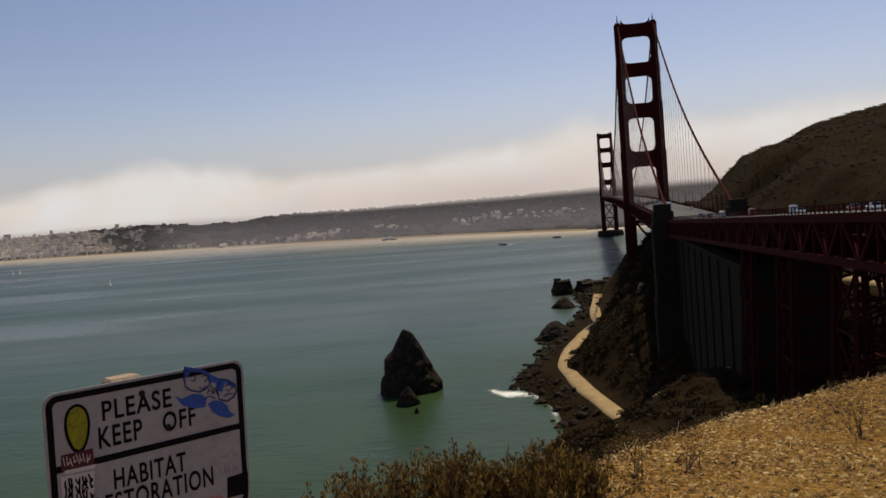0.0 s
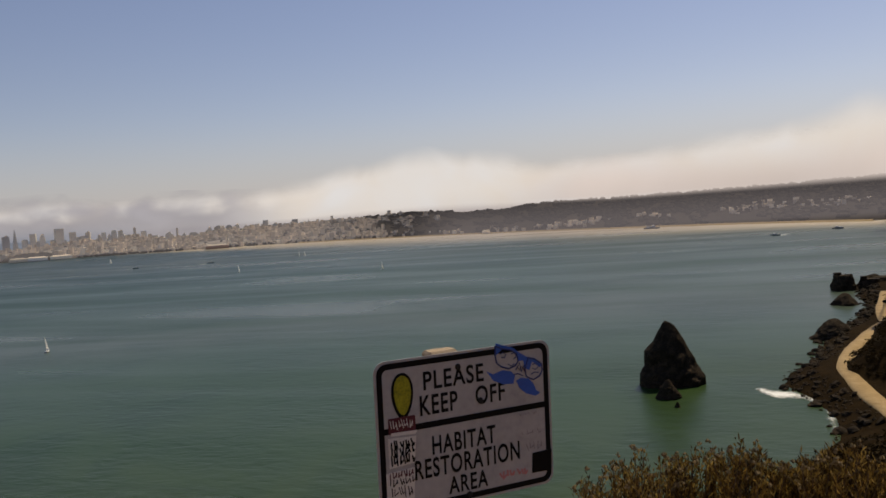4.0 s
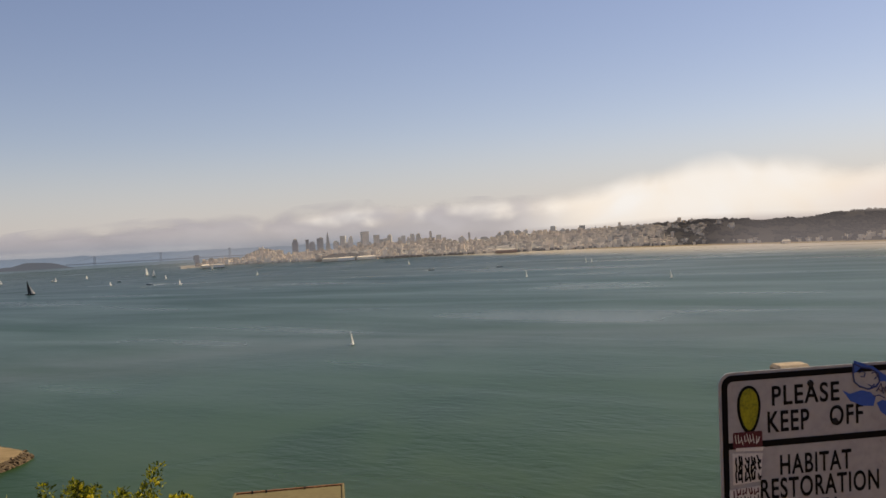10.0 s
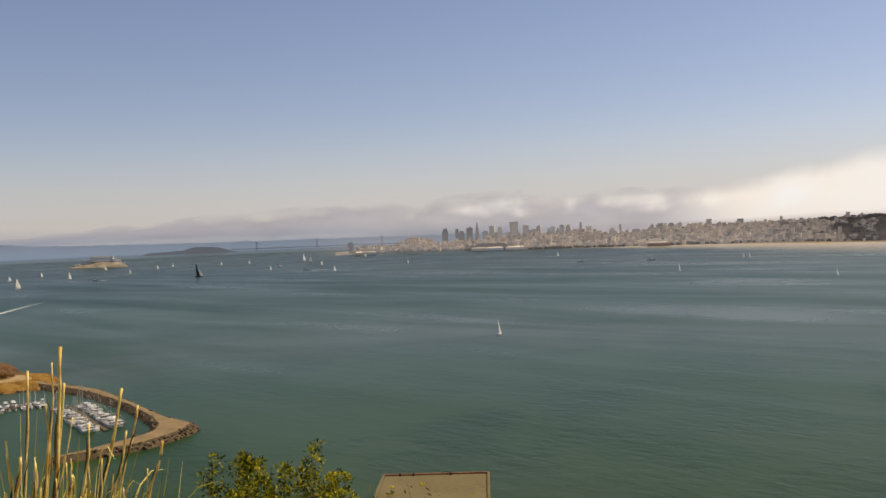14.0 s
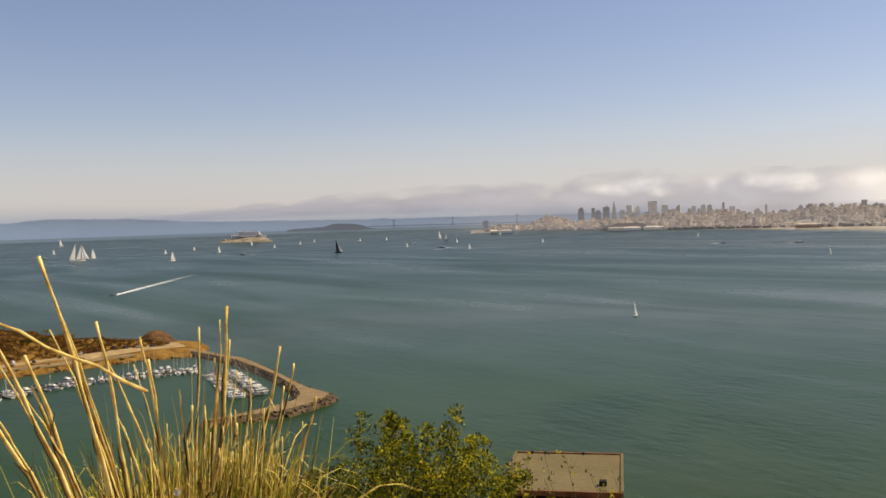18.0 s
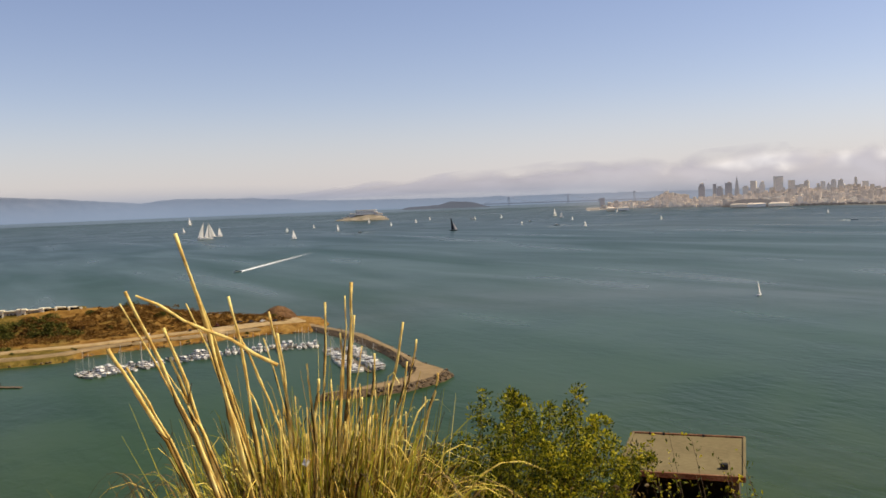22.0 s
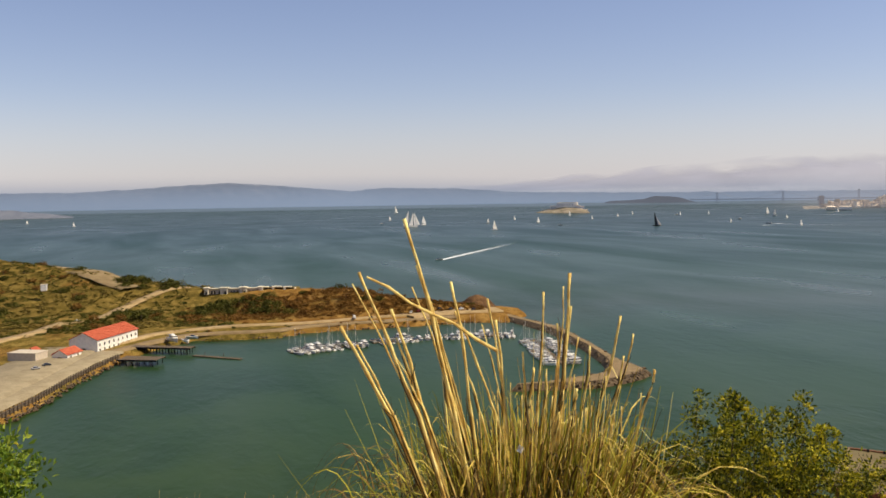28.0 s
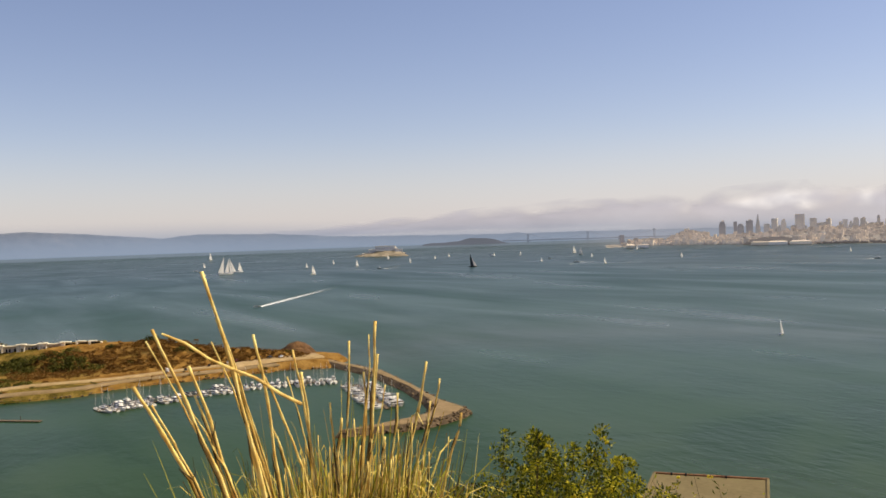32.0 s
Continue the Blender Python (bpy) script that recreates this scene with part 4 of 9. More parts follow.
# ---- fog, low cloud and sea haze: soft glowing sheets, some in front of the far shores ----
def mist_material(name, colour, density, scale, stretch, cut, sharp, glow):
    """Self-glowing mist that thins towards the top of its sheet (v) and breaks up in soft clumps."""
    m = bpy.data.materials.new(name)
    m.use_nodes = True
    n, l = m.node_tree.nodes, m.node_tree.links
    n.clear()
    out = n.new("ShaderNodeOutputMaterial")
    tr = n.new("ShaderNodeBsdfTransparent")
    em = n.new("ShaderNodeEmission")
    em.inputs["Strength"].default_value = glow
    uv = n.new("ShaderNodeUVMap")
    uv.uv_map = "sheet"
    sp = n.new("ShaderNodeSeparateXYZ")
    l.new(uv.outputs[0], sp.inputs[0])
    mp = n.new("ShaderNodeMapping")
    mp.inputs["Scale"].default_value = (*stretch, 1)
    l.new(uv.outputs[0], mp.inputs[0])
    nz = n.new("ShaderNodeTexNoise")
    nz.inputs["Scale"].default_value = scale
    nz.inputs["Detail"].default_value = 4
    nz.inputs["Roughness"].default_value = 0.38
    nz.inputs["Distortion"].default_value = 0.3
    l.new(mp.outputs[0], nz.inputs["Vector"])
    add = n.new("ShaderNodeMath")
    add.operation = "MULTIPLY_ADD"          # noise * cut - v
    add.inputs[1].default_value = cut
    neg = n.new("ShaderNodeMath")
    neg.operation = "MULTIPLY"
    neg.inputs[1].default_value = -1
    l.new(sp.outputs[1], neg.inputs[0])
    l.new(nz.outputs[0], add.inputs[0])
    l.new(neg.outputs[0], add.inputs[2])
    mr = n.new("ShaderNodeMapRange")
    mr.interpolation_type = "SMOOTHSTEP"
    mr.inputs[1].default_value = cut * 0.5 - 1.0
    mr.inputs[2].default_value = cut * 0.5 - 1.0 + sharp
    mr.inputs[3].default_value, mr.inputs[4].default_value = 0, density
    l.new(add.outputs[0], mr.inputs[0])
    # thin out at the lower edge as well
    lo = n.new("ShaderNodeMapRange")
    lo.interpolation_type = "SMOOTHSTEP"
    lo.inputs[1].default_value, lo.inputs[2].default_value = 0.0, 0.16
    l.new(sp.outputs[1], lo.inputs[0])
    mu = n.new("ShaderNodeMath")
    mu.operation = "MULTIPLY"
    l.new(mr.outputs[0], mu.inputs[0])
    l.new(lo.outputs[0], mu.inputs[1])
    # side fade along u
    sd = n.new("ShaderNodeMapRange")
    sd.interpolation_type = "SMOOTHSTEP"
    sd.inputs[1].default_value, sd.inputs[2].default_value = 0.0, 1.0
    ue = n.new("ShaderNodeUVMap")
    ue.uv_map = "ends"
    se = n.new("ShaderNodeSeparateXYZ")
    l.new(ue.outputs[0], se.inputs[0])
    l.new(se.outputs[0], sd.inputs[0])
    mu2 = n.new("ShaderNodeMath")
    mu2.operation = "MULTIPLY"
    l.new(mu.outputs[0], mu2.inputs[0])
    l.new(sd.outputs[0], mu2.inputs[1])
    cr = ramp(n, [(0.3, tint(colour, 0.88)), (0.7, tint(colour, 1.06))])
    l.new(nz.outputs[0], cr.inputs[0])
    l.new(cr.outputs[0], em.inputs["Color"])
    mx = n.new("ShaderNodeMixShader")
    l.new(mu2.outputs[0], mx.inputs[0])
    l.new(tr.outputs[0], mx.inputs[1])
    l.new(em.outputs[0], mx.inputs[2])
    l.new(mx.outputs[0], out.inputs[0])
    return m


def sheet(name, dist, low, high, material, label, category):
    """A curved sheet at a drawn distance between two tables of (bearing, elevation)."""
    a0, a1 = high[0][0], high[-1][0]
    n = int((a1 - a0) / 0.8) + 1
    verts, uvs = [], []
    rows = 7
    for k in range(n + 1):
        az = a0 + (a1 - a0) * k / n
        e0, e1 = lerp_table(low, az), lerp_table(high, az)
        for j in range(rows):
            v = j / (rows - 1)
            el = e0 + (e1 - e0) * v
            verts.append(polar(az, dist, EYE + dist * math.tan(radians(el))))
            uvs.append((az, v))
    faces = [(k * rows + j, k * rows + j + 1, (k + 1) * rows + j + 1, (k + 1) * rows + j) for k in range(n) for j in range(rows - 1)]
    me = mesh_from(name, verts, faces, material, True)
    layer = me.uv_layers.new(name="sheet")
    for loop in me.loops:
        layer.data[loop.index].uv = uvs[loop.vertex_index]
    ends = me.uv_layers.new(name="ends")
    for loop in me.loops:
        az = uvs[loop.vertex_index][0]
        ends.data[loop.index].uv = (min(1.0, (az - a0) / 7.0, (a1 - az) / 7.0), 0)
    ob = new(name, me)
    ob.visible_shadow = False
    return tagged(ob, label, category, kind="structure")


# fog and cloud glow by themselves; their sunlit tone is in the colour
M["fog_bright"] = mist_material("glowing_fog_bank", (1.22, 1.05, 0.91), 0.97, 0.26, (1.0, 4.5), 0.46, 0.38, 1.0)
M["cloud_grey"] = mist_material("grey_cloud_band", (0.43, 0.42, 0.455), 0.84, 0.42, (1.0, 6.0), 0.9, 0.5, 1.0)
# distance haze is painted with faint glowing veils
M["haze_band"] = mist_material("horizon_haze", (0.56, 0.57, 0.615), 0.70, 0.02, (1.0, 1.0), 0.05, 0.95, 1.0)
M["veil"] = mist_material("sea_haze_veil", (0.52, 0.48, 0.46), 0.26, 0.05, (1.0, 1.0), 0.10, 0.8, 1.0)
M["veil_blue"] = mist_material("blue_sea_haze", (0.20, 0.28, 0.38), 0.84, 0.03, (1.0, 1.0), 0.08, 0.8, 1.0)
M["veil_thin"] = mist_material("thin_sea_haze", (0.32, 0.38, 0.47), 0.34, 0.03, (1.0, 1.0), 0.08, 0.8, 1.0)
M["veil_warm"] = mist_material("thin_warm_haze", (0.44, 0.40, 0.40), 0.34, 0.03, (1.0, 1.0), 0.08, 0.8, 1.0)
M["hill_fog"] = mist_material("fog_on_the_hills", (0.92, 0.81, 0.72), 0.90, 0.14, (1.0, 1.6), 0.8, 0.75, 1.0)

sheet("horizon_haze", 4960, [(-125, -1.5), (45, -1.5)], [(-125, 7), (45, 7.5)], M["haze_band"], "pale haze low over the horizon", "haze")
sheet("fog_bank", 4930, [(-56, 0.2), (45, -0.5)], [(-56, 1.6), (-44.9, 1.9), (-41.3, 2.4), (-34, 2.2), (-28.7, 2.4), (-25, 2.9), (-22, 3.8), (-18, 4.4), (-15, 4.2), (-10, 3.2), (-6.3, 3.0), (-2.8, 3.4), (2.6, 4.1), (6.3, 4.8), (8.8, 5.7), (12, 5.2), (17, 5.0), (27, 5.4), (45, 6.0)],
      M["fog_bright"], "bank of bright glowing fog rolling over the far hills", "fog")
sheet("cloud_band", 4920, [(-76, 0.3), (-59.5, 0.35), (-50, 0.1), (-44, -0.5), (-25, -0.8)], [(-76, 0.6), (-68.5, 1.0), (-64.9, 1.5), (-61.4, 1.7), (-56, 2.1), (-51, 2.4), (-45, 2.5), (-41, 2.8), (-34, 2.6), (-25, 2.3)],
      M["cloud_grey"], "long grey band of low cloud over the bay", "cloud")
# from here on the glowing sheets hang before the land they veil
sheet("hill_fog", 2900, [(-14, 0.30), (-11, 0.12), (-5, 0.0), (3, 0.0), (10, 0.05), (24, 0.05)], [(-14, 2.6), (-11, 2.9), (-5, 3.0), (3, 3.3), (10, 3.6), (24, 3.8)],
      M["hill_fog"], "fog spilling over the wooded hill tops", "fog")
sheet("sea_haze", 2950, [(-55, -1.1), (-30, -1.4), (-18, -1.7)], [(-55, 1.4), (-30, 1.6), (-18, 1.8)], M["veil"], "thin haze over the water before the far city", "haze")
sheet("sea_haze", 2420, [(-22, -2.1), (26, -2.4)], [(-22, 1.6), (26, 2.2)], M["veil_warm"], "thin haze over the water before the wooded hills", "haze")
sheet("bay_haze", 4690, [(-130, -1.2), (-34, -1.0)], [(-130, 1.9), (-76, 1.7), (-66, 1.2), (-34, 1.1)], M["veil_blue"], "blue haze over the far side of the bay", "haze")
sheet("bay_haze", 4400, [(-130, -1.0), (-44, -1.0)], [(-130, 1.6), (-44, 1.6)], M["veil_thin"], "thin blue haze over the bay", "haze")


# ---- the far city ----
def tower_material(name, wall, glass):
    """Facade with rows of windows too far off to build."""
    m, n, l, b = base(name, 0.7)
    tc = n.new("ShaderNodeTexCoord")
    br = n.new("ShaderNodeTexBrick")
    br.inputs["Scale"].default_value = 0.12
    br.inputs["Mortar Size"].default_value = 0.028
    br.inputs["Color1"].default_value = (*glass, 1)
    br.inputs["Color2"].default_value = (*tint(glass, 1.6), 1)
    br.inputs["Mortar"].default_value = (*wall, 1)
    mp = n.new("ShaderNodeMapping")
    mp.inputs["Rotation"].default_value = (math.pi / 2, 0, 0)
    l.new(tc.outputs["Object"], mp.inputs[0])
    l.new(mp.outputs[0], br.inputs["Vector"])
    oi = n.new("ShaderNodeObjectInfo")
    mr = n.new("ShaderNodeMapRange")
    mr.inputs[3].default_value, mr.inputs[4].default_value = 0.75, 1.3
    l.new(oi.outputs["Random"], mr.inputs[0])
    hs = n.new("ShaderNodeHueSaturation")
    l.new(mr.outputs[0], hs.inputs["Value"])
    l.new(br.outputs[0], hs.inputs["Color"])
    l.new(hs.outputs[0], b.inputs["Base Color"])
    return m


M["tower_pale"] = tower_material("pale_office_facade", (0.70, 0.63, 0.53), (0.38, 0.36, 0.32))
M["tower_dark"] = tower_material("dark_office_facade", (0.30, 0.29, 0.30), (0.17, 0.175, 0.19))
M["block"] = plain("stucco_city_blocks", (0.68, 0.59, 0.47), 0.9, 0, 0.03, 0.0, 0.3)


def island_vary(m, spread=1.0):
    """Brightness that changes from piece to piece of one mesh."""
    n, l = m.node_tree.nodes, m.node_tree.links
    b = n["Principled BSDF"]
    src = b.inputs["Base Color"].links[0].from_socket
    g = n.new("ShaderNodeNewGeometry")
    r = ramp(n, [(p, tuple(1 + (v - 1) * spread for v in c)) for p, c in ((0.0, (0.35, 0.32, 0.30)), (0.35, (0.8, 0.76, 0.7)), (0.7, (1.1, 1.06, 1.0)), (1.0, (1.5, 1.45, 1.35)))])
    l.new(g.outputs["Random Per Island"], r.inputs[0])
    mu = n.new("ShaderNodeMix")
    mu.data_type = "RGBA"
    mu.blend_type = "MULTIPLY"
    mu.inputs[0].default_value = 1
    l.new(src, mu.inputs[6])
    l.new(r.outputs[0], mu.inputs[7])
    l.new(mu.outputs[2], b.inputs["Base Color"])


island_vary(M["block"], 0.8)
island_vary(M["stone"])

# towers: bearing, elevation of the top, width in degrees
SKYLINE = [(-44.44, 0.41, 0.42), (-43.68, 0.39, 0.22), (-43.38, 0.24, 0.36), (-42.87, 0.42, 0.42), (-41.87, 0.20, 0.33), (-41.42, 0.49, 0.36), (-40.93, 0.38, 0.33),
           (-40.02, 0.70, 0.50), (-39.28, 0.44, 0.40), (-38.43, 0.36, 0.28), (-37.56, 0.30, 0.25), (-36.98, 0.39, 0.3), (-36.6, 0.33, 0.3), (-35.79, 0.49, 0.17), (-35.28, 0.22, 0.36), (-33.83, -0.01, 0.42),
           (-33.32, 0.27, 0.14), (-32.37, -0.07, 0.5), (-31.39, 0.14, 0.25), (-30.83, 0.23, 0.31), (-30.2, 0.22, 0.4), (-29.7, 0.2, 0.3), (-29.03, 0.08, 0.42)]
SKY2 = [(-27.94, 0.36, 0.35), (-27.37, 0.1, 0.5), (-26.12, 0.30, 0.39), (-25.73, 0.08, 0.33), (-25.28, 0.14, 0.11), (-25.01, 0.12, 0.11), (-50.5, -0.2, 0.3)]
rng = random.Random(11)


def office_tower(az, el, wide, k):
    d = 7400 if az > -45 else 6600
    p = far(polar(az, d, 0))
    scale = squeeze(d) / d
    w = radians(wide) * d * 0.92
    top = EYE + d * math.tan(radians(el))
    foot = EYE + d * math.tan(radians(-0.75))
    h = top - foot
    dark = az < -42.5
    mat = M["tower_dark"] if dark else M["tower_pale"]
    ob = empty("office_tower", Matrix.Translation(far(polar(az, d, foot))) @ Matrix.Rotation(-radians(az) + rng.uniform(-0.3, 0.3), 4, "Z") @ Matrix.Scale(scale, 4),
               ("dark" if dark else "pale") + (" slender" if h > 3.2 * w else " broad") + " office tower in the far city skyline", "tower", "city towers")
    bm = bmesh.new()
    s = rng.choice((0.0, 0.0, 0.06, 0.12))
    box(bm, (w, w * 0.8, h * (1 - s)), (0, 0, h * (1 - s) / 2))
    if s:
        box(bm, (w * 0.7, w * 0.6, h * s), (0, 0, h * (1 - s / 2)))
    part("shaft", bm, mat, ob)
    if k % 3 == 0:
        part("roof_house", box(bmesh.new(), (w * 0.4, w * 0.3, 9), (w * 0.1, 0, h + 4.5)), M["block"], ob)
    return ob


for k, row in enumerate(SKYLINE + SKY2):
    office_tower(*row, k)
for k in range(46):
    az = rng.uniform(-43.6, -25.5)
    office_tower(az, lerp_table([(-44, 0.0), (-40, 0.12), (-36, 0.08), (-33, -0.2), (-30, 0.05), (-25, 0.0)], az) + rng.uniform(-0.22, 0.08), rng.uniform(0.14, 0.34), 100 + k)
# the pyramid tower and its mast
d = 7900
ob = empty("pyramid_tower", Matrix.Translation(far(polar(-42.38, d, -5))) @ Matrix.Rotation(radians(60), 4, "Z") @ Matrix.Scale(squeeze(d) / d, 4), "slender pale pyramid tower above the city", "tower", "city towers")
bm = bmesh.new()
box(bm, (46, 46, 165), (0, 0, 82), taper=0.3)
box(bm, (13, 13, 46), (0, 0, 188), taper=0.06)
part("shaft", bm, M["tower_pale"], ob)

# hilltop memorial column
d = 6450
ob = empty("hilltop_column", Matrix.Translation(far(polar(-46.45, d, 74))) @ Matrix.Scale(squeeze(d) / d, 4), "slim pale round column on a wooded city hill", "tower")
bm = bmesh.new()
tube(bm, [(0, 0, 0), (0, 0, 26), (0, 0, 31)], [5.0, 4.4, 3.6], 12)
part("shaft", bm, M["tower_pale"], ob)
part("base", box(bmesh.new(), (26, 26, 8), (0, 0, 2)), M["block"], ob)


def city_blocks(name, count, seed, label, land, shore, ridge, place, size=(9, 26), tall=0.07):
    """Countless small blocks on the slopes, one mesh; place gives a bearing and a share of the way up."""
    r = random.Random(seed)
    verts, faces = [], []
    while len(faces) < 5 * count:
        az, t = place(r)
        c0 = far_height(az, t, len(land), shore, ridge, 0.25)
        w, dp, h = r.uniform(*size), r.uniform(*size), r.uniform(6, 15) * (1.0 if r.random() > tall else 2.6)
        turn = -radians(az) + r.choice((0.3, 0.35, -0.2))
        c, s = math.cos(turn), math.sin(turn)
        i = len(verts)
        for zz in (c0.z - 8, c0.z + h):
            for px, py in ((-w, -dp), (w, -dp), (w, dp), (-w, dp)):
                verts.append(far((c0.x + (px * c - py * s) / 2, c0.y + (px * s + py * c) / 2, zz)))
        faces += [(i, i + 1, i + 5, i + 4), (i + 1, i + 2, i + 6, i + 5), (i + 2, i + 3, i + 7, i + 6), (i + 3, i, i + 4, i + 7), (i + 4, i + 5, i + 6, i + 7)]
    return tagged(new(name, mesh_from(name, verts, faces, M["block"])), label, "buildings", kind="stuff")


def town(r):
    """Streets of houses, thinner in the parks."""
    while True:
        az, t = r.uniform(-50.5, -20.5), 0.03 + 0.95 * r.random() ** 1.15
        if fbm(az * 0.8, t * 3, 6.0, 3) > -0.22 and not (-42.9 < az < -40.6 and t < 0.22):
            return az, t


def ridge_town(r):
    """Terraces of houses on the crest where the woods give way to the city."""
    while True:
        az, t = r.uniform(-28, -15.8), r.uniform(0.25, 0.97)
        if fbm(az * 0.7, t * 2.5, 16.0, 3) > (az + 28) * 0.03 - 0.05:
            return az, t


def shore_town(r):
    """Clusters of halls and sheds near the beach and in clearings."""
    az0, t0 = r.choice(((-24, 0.05), (-22, 0.08), (-19.5, 0.06), (-16.5, 0.05), (-13, 0.06), (-9.5, 0.10), (-7, 0.16), (-3, 0.22), (1.9, 0.26), (2.4, 0.3), (4.6, 0.28), (6.2, 0.22), (7.6, 0.3)))
    return az0 + r.gauss(0, 0.7), max(0.02, t0 + r.gauss(0, 0.035))


city_blocks("city_houses", 6500, 3, "countless pale houses and flats on the far city hills", "city_hills", CITY_SHORE, CITY_RIDGE, town)
city_blocks("ridge_houses", 650, 18, "terraces of pale houses along the far ridge", "wooded_hills", WOOD_SHORE, WOOD_RIDGE, ridge_town, (8, 22))
city_blocks("shore_houses", 190, 8, "scattered pale buildings among the trees of the far shore", "wooded_hills", WOOD_SHORE, WOOD_RIDGE, shore_town, (5, 19), 0.0)


def far_trees(name, count, seed, label, land, shore, ridge, place, size):
    """Woods beyond counting: lumpy crowns joined in one mesh."""
    r = random.Random(seed)
    shapes = []
    for k in range(4):
        bm = bmesh.new()
        bmesh.ops.create_icosphere(bm, subdivisions=1, radius=1.0)
        shapes.append(([v.co * (1 + 0.45 * noise.noise(v.co * 1.7 + Vector((k * 9, 0, 0)))) for v in bm.verts], [tuple(v.index for v in f.verts) for f in bm.faces]))
        bm.free()
    verts, faces = [], []
    for _ in range(count):
        az, t = place(r)
        c0 = far_height(az, t, len(land), shore, ridge, 0.25)
        vs, fs = r.choice(shapes)
        w, h = r.uniform(*size), r.uniform(*size) * 0.6
        i = len(verts)
        verts += [far((c0.x + v.x * w, c0.y + v.y * w, c0.z + h * 0.5 + v.z * h)) for v in vs]
        faces += [tuple(i + j for j in f) for f in fs]
    return tagged(new(name, mesh_from(name, verts, faces, M["far_leaf"])), label, "trees", kind="stuff")


def woods(r):
    while True:
        az, t = r.uniform(-22, 10), 0.03 + 0.96 * r.random()
        if fbm(az * 0.55, t * 3.2, 26.0, 4) + 0.02 * (az + 14) * (1 if t > 0.3 else 0.3) + (0.10 if t > 0.25 else -0.12) > r.uniform(-0.1, 0.22):
            return az, t


def city_park(r):
    a, b, t0, t1 = r.choice(((-42.8, -40.9, 0.02, 0.16), (-42.8, -40.9, 0.02, 0.16), (-47.3, -45.9, 0.5, 1.0), (-47.3, -45.9, 0.6, 1.0), (-31.5, -27.5, 0.02, 0.07), (-27, -21, 0.02, 0.10), (-39, -33, 0.01, 0.04), (-50, -22, 0.1, 0.9), (-47.0, -46.0, 0.86, 1.0), (-47.0, -46.0, 0.86, 1.0)))
    return r.uniform(a, b), r.uniform(t0, t1)


M["far_leaf"] = plain("dark_far_foliage", (0.044, 0.038, 0.031), 0.95, 0, 0.02, 0.0, spec=0.02)
island_vary(M["far_leaf"], 0.35)
far_trees("far_woods", 4200, 41, "dark woods on the far hills under fog", "wooded_hills", WOOD_SHORE, WOOD_RIDGE, woods, (7, 15))
far_land("city_point", [(-43.3, 5030), (-40.0, 4870)], [(-43.3, -1.0, 5100), (-42.7, -0.78, 5150), (-42.0, -0.70, 5160), (-41.2, -0.68, 5150), (-40.5, -0.80, 5080), (-40.0, -1.03, 4950)], "dark wooded point on the city shore", M["far_leaf"], 0.2, 200, category="headland")
far_trees("point_trees", 260, 43, "dark trees on the wooded city point", "city_point", [(-43.3, 5030), (-40.0, 4870)], [(-43.3, -1.0, 5100), (-42.7, -0.78, 5150), (-42.0, -0.70, 5160), (-41.2, -0.68, 5150), (-40.5, -0.80, 5080), (-40.0, -1.03, 4950)], lambda r: (r.uniform(-43, -40.2), r.uniform(0.4, 1.0)), (8, 14))
far_trees("city_trees", 900, 42, "dark trees of parks along the far city shore", "city_hills", CITY_SHORE, CITY_RIDGE, city_park, (7, 13))


def waterfront_shed(az, wide, d, h, mat, label):
    ob = empty("pier_shed", Matrix.Translation(far(polar(az, d, 1))) @ Matrix.Rotation(-radians(az), 4, "Z") @ Matrix.Scale(squeeze(d) / d, 4), label, "shed", "waterfront sheds")
    w = radians(wide) * d
    part("wall_shell", box(bmesh.new(), (w, 40, h), (0, 0, h / 2)), mat, ob)
    bm = bmesh.new()
    box(bm, (w * 1.01, 44, 5), (0, 0, h + 2.4), taper=0.7)
    part("roof", bm, M["block"], ob)


for az, wide, mat, label in ((-42.3, 1.0, M["block"], "long tan shed on the far city waterfront"), (-41.3, 1.15, M["white"], "long bright white shed on the far city waterfront"), (-40.0, 1.2, M["block"], "long tan shed on the far city waterfront"),
                             (-49.2, 0.7, M["white"], "low white shed on the far city waterfront"), (-50.0, 0.5, M["block"], "low grey shed on the far city waterfront"), (-31.0, 1.4, M["rust"], "low reddish shed on the far shore"),
                             (1.9, 0.6, M["white"], "bright white building on the far wooded shore"), (-24.4, 0.3, M["white"], "small white dome building on the far shore"), (-14, 0.5, M["block"], "low tan shed on the far shore")):
    waterfront_shed(az, wide, 4790 if -43 < az < -39 else 5020 if az < -35 else 4420 if az < -20 else 3560 if az < -10 else 2900, 15 if az < -20 else 8, mat, label)

# sand along the far shore
def beach():
    verts = []
    n = 60
    for k in range(n + 1):
        az = -26 + 35 * k / n
        ds = lerp_table(WOOD_SHORE, az)
        for dd, z in ((-26, 0.25), (18, 4.2)):
            verts.append(far(polar(az, ds + dd, z)))
    faces = [(2 * k, 2 * k + 2, 2 * k + 3, 2 * k + 1) for k in range(n)]
    tagged(new("far_beach", mesh_from("far_beach", verts, faces, M["bare"])), "thin strip of pale sand along the far shore", "beach", kind="structure")


beach()

# ---- far cantilever and suspension crossing behind the city ----
d = 11000
K = squeeze(d) / d
far_bridge = empty("far_bay_bridge", Matrix.Translation((0, 0, 0)), "grey suspension bridge far off across the bay", "bridge")


def fb(az, el):
    return far(polar(az, d, EYE + d * math.tan(radians(el))))


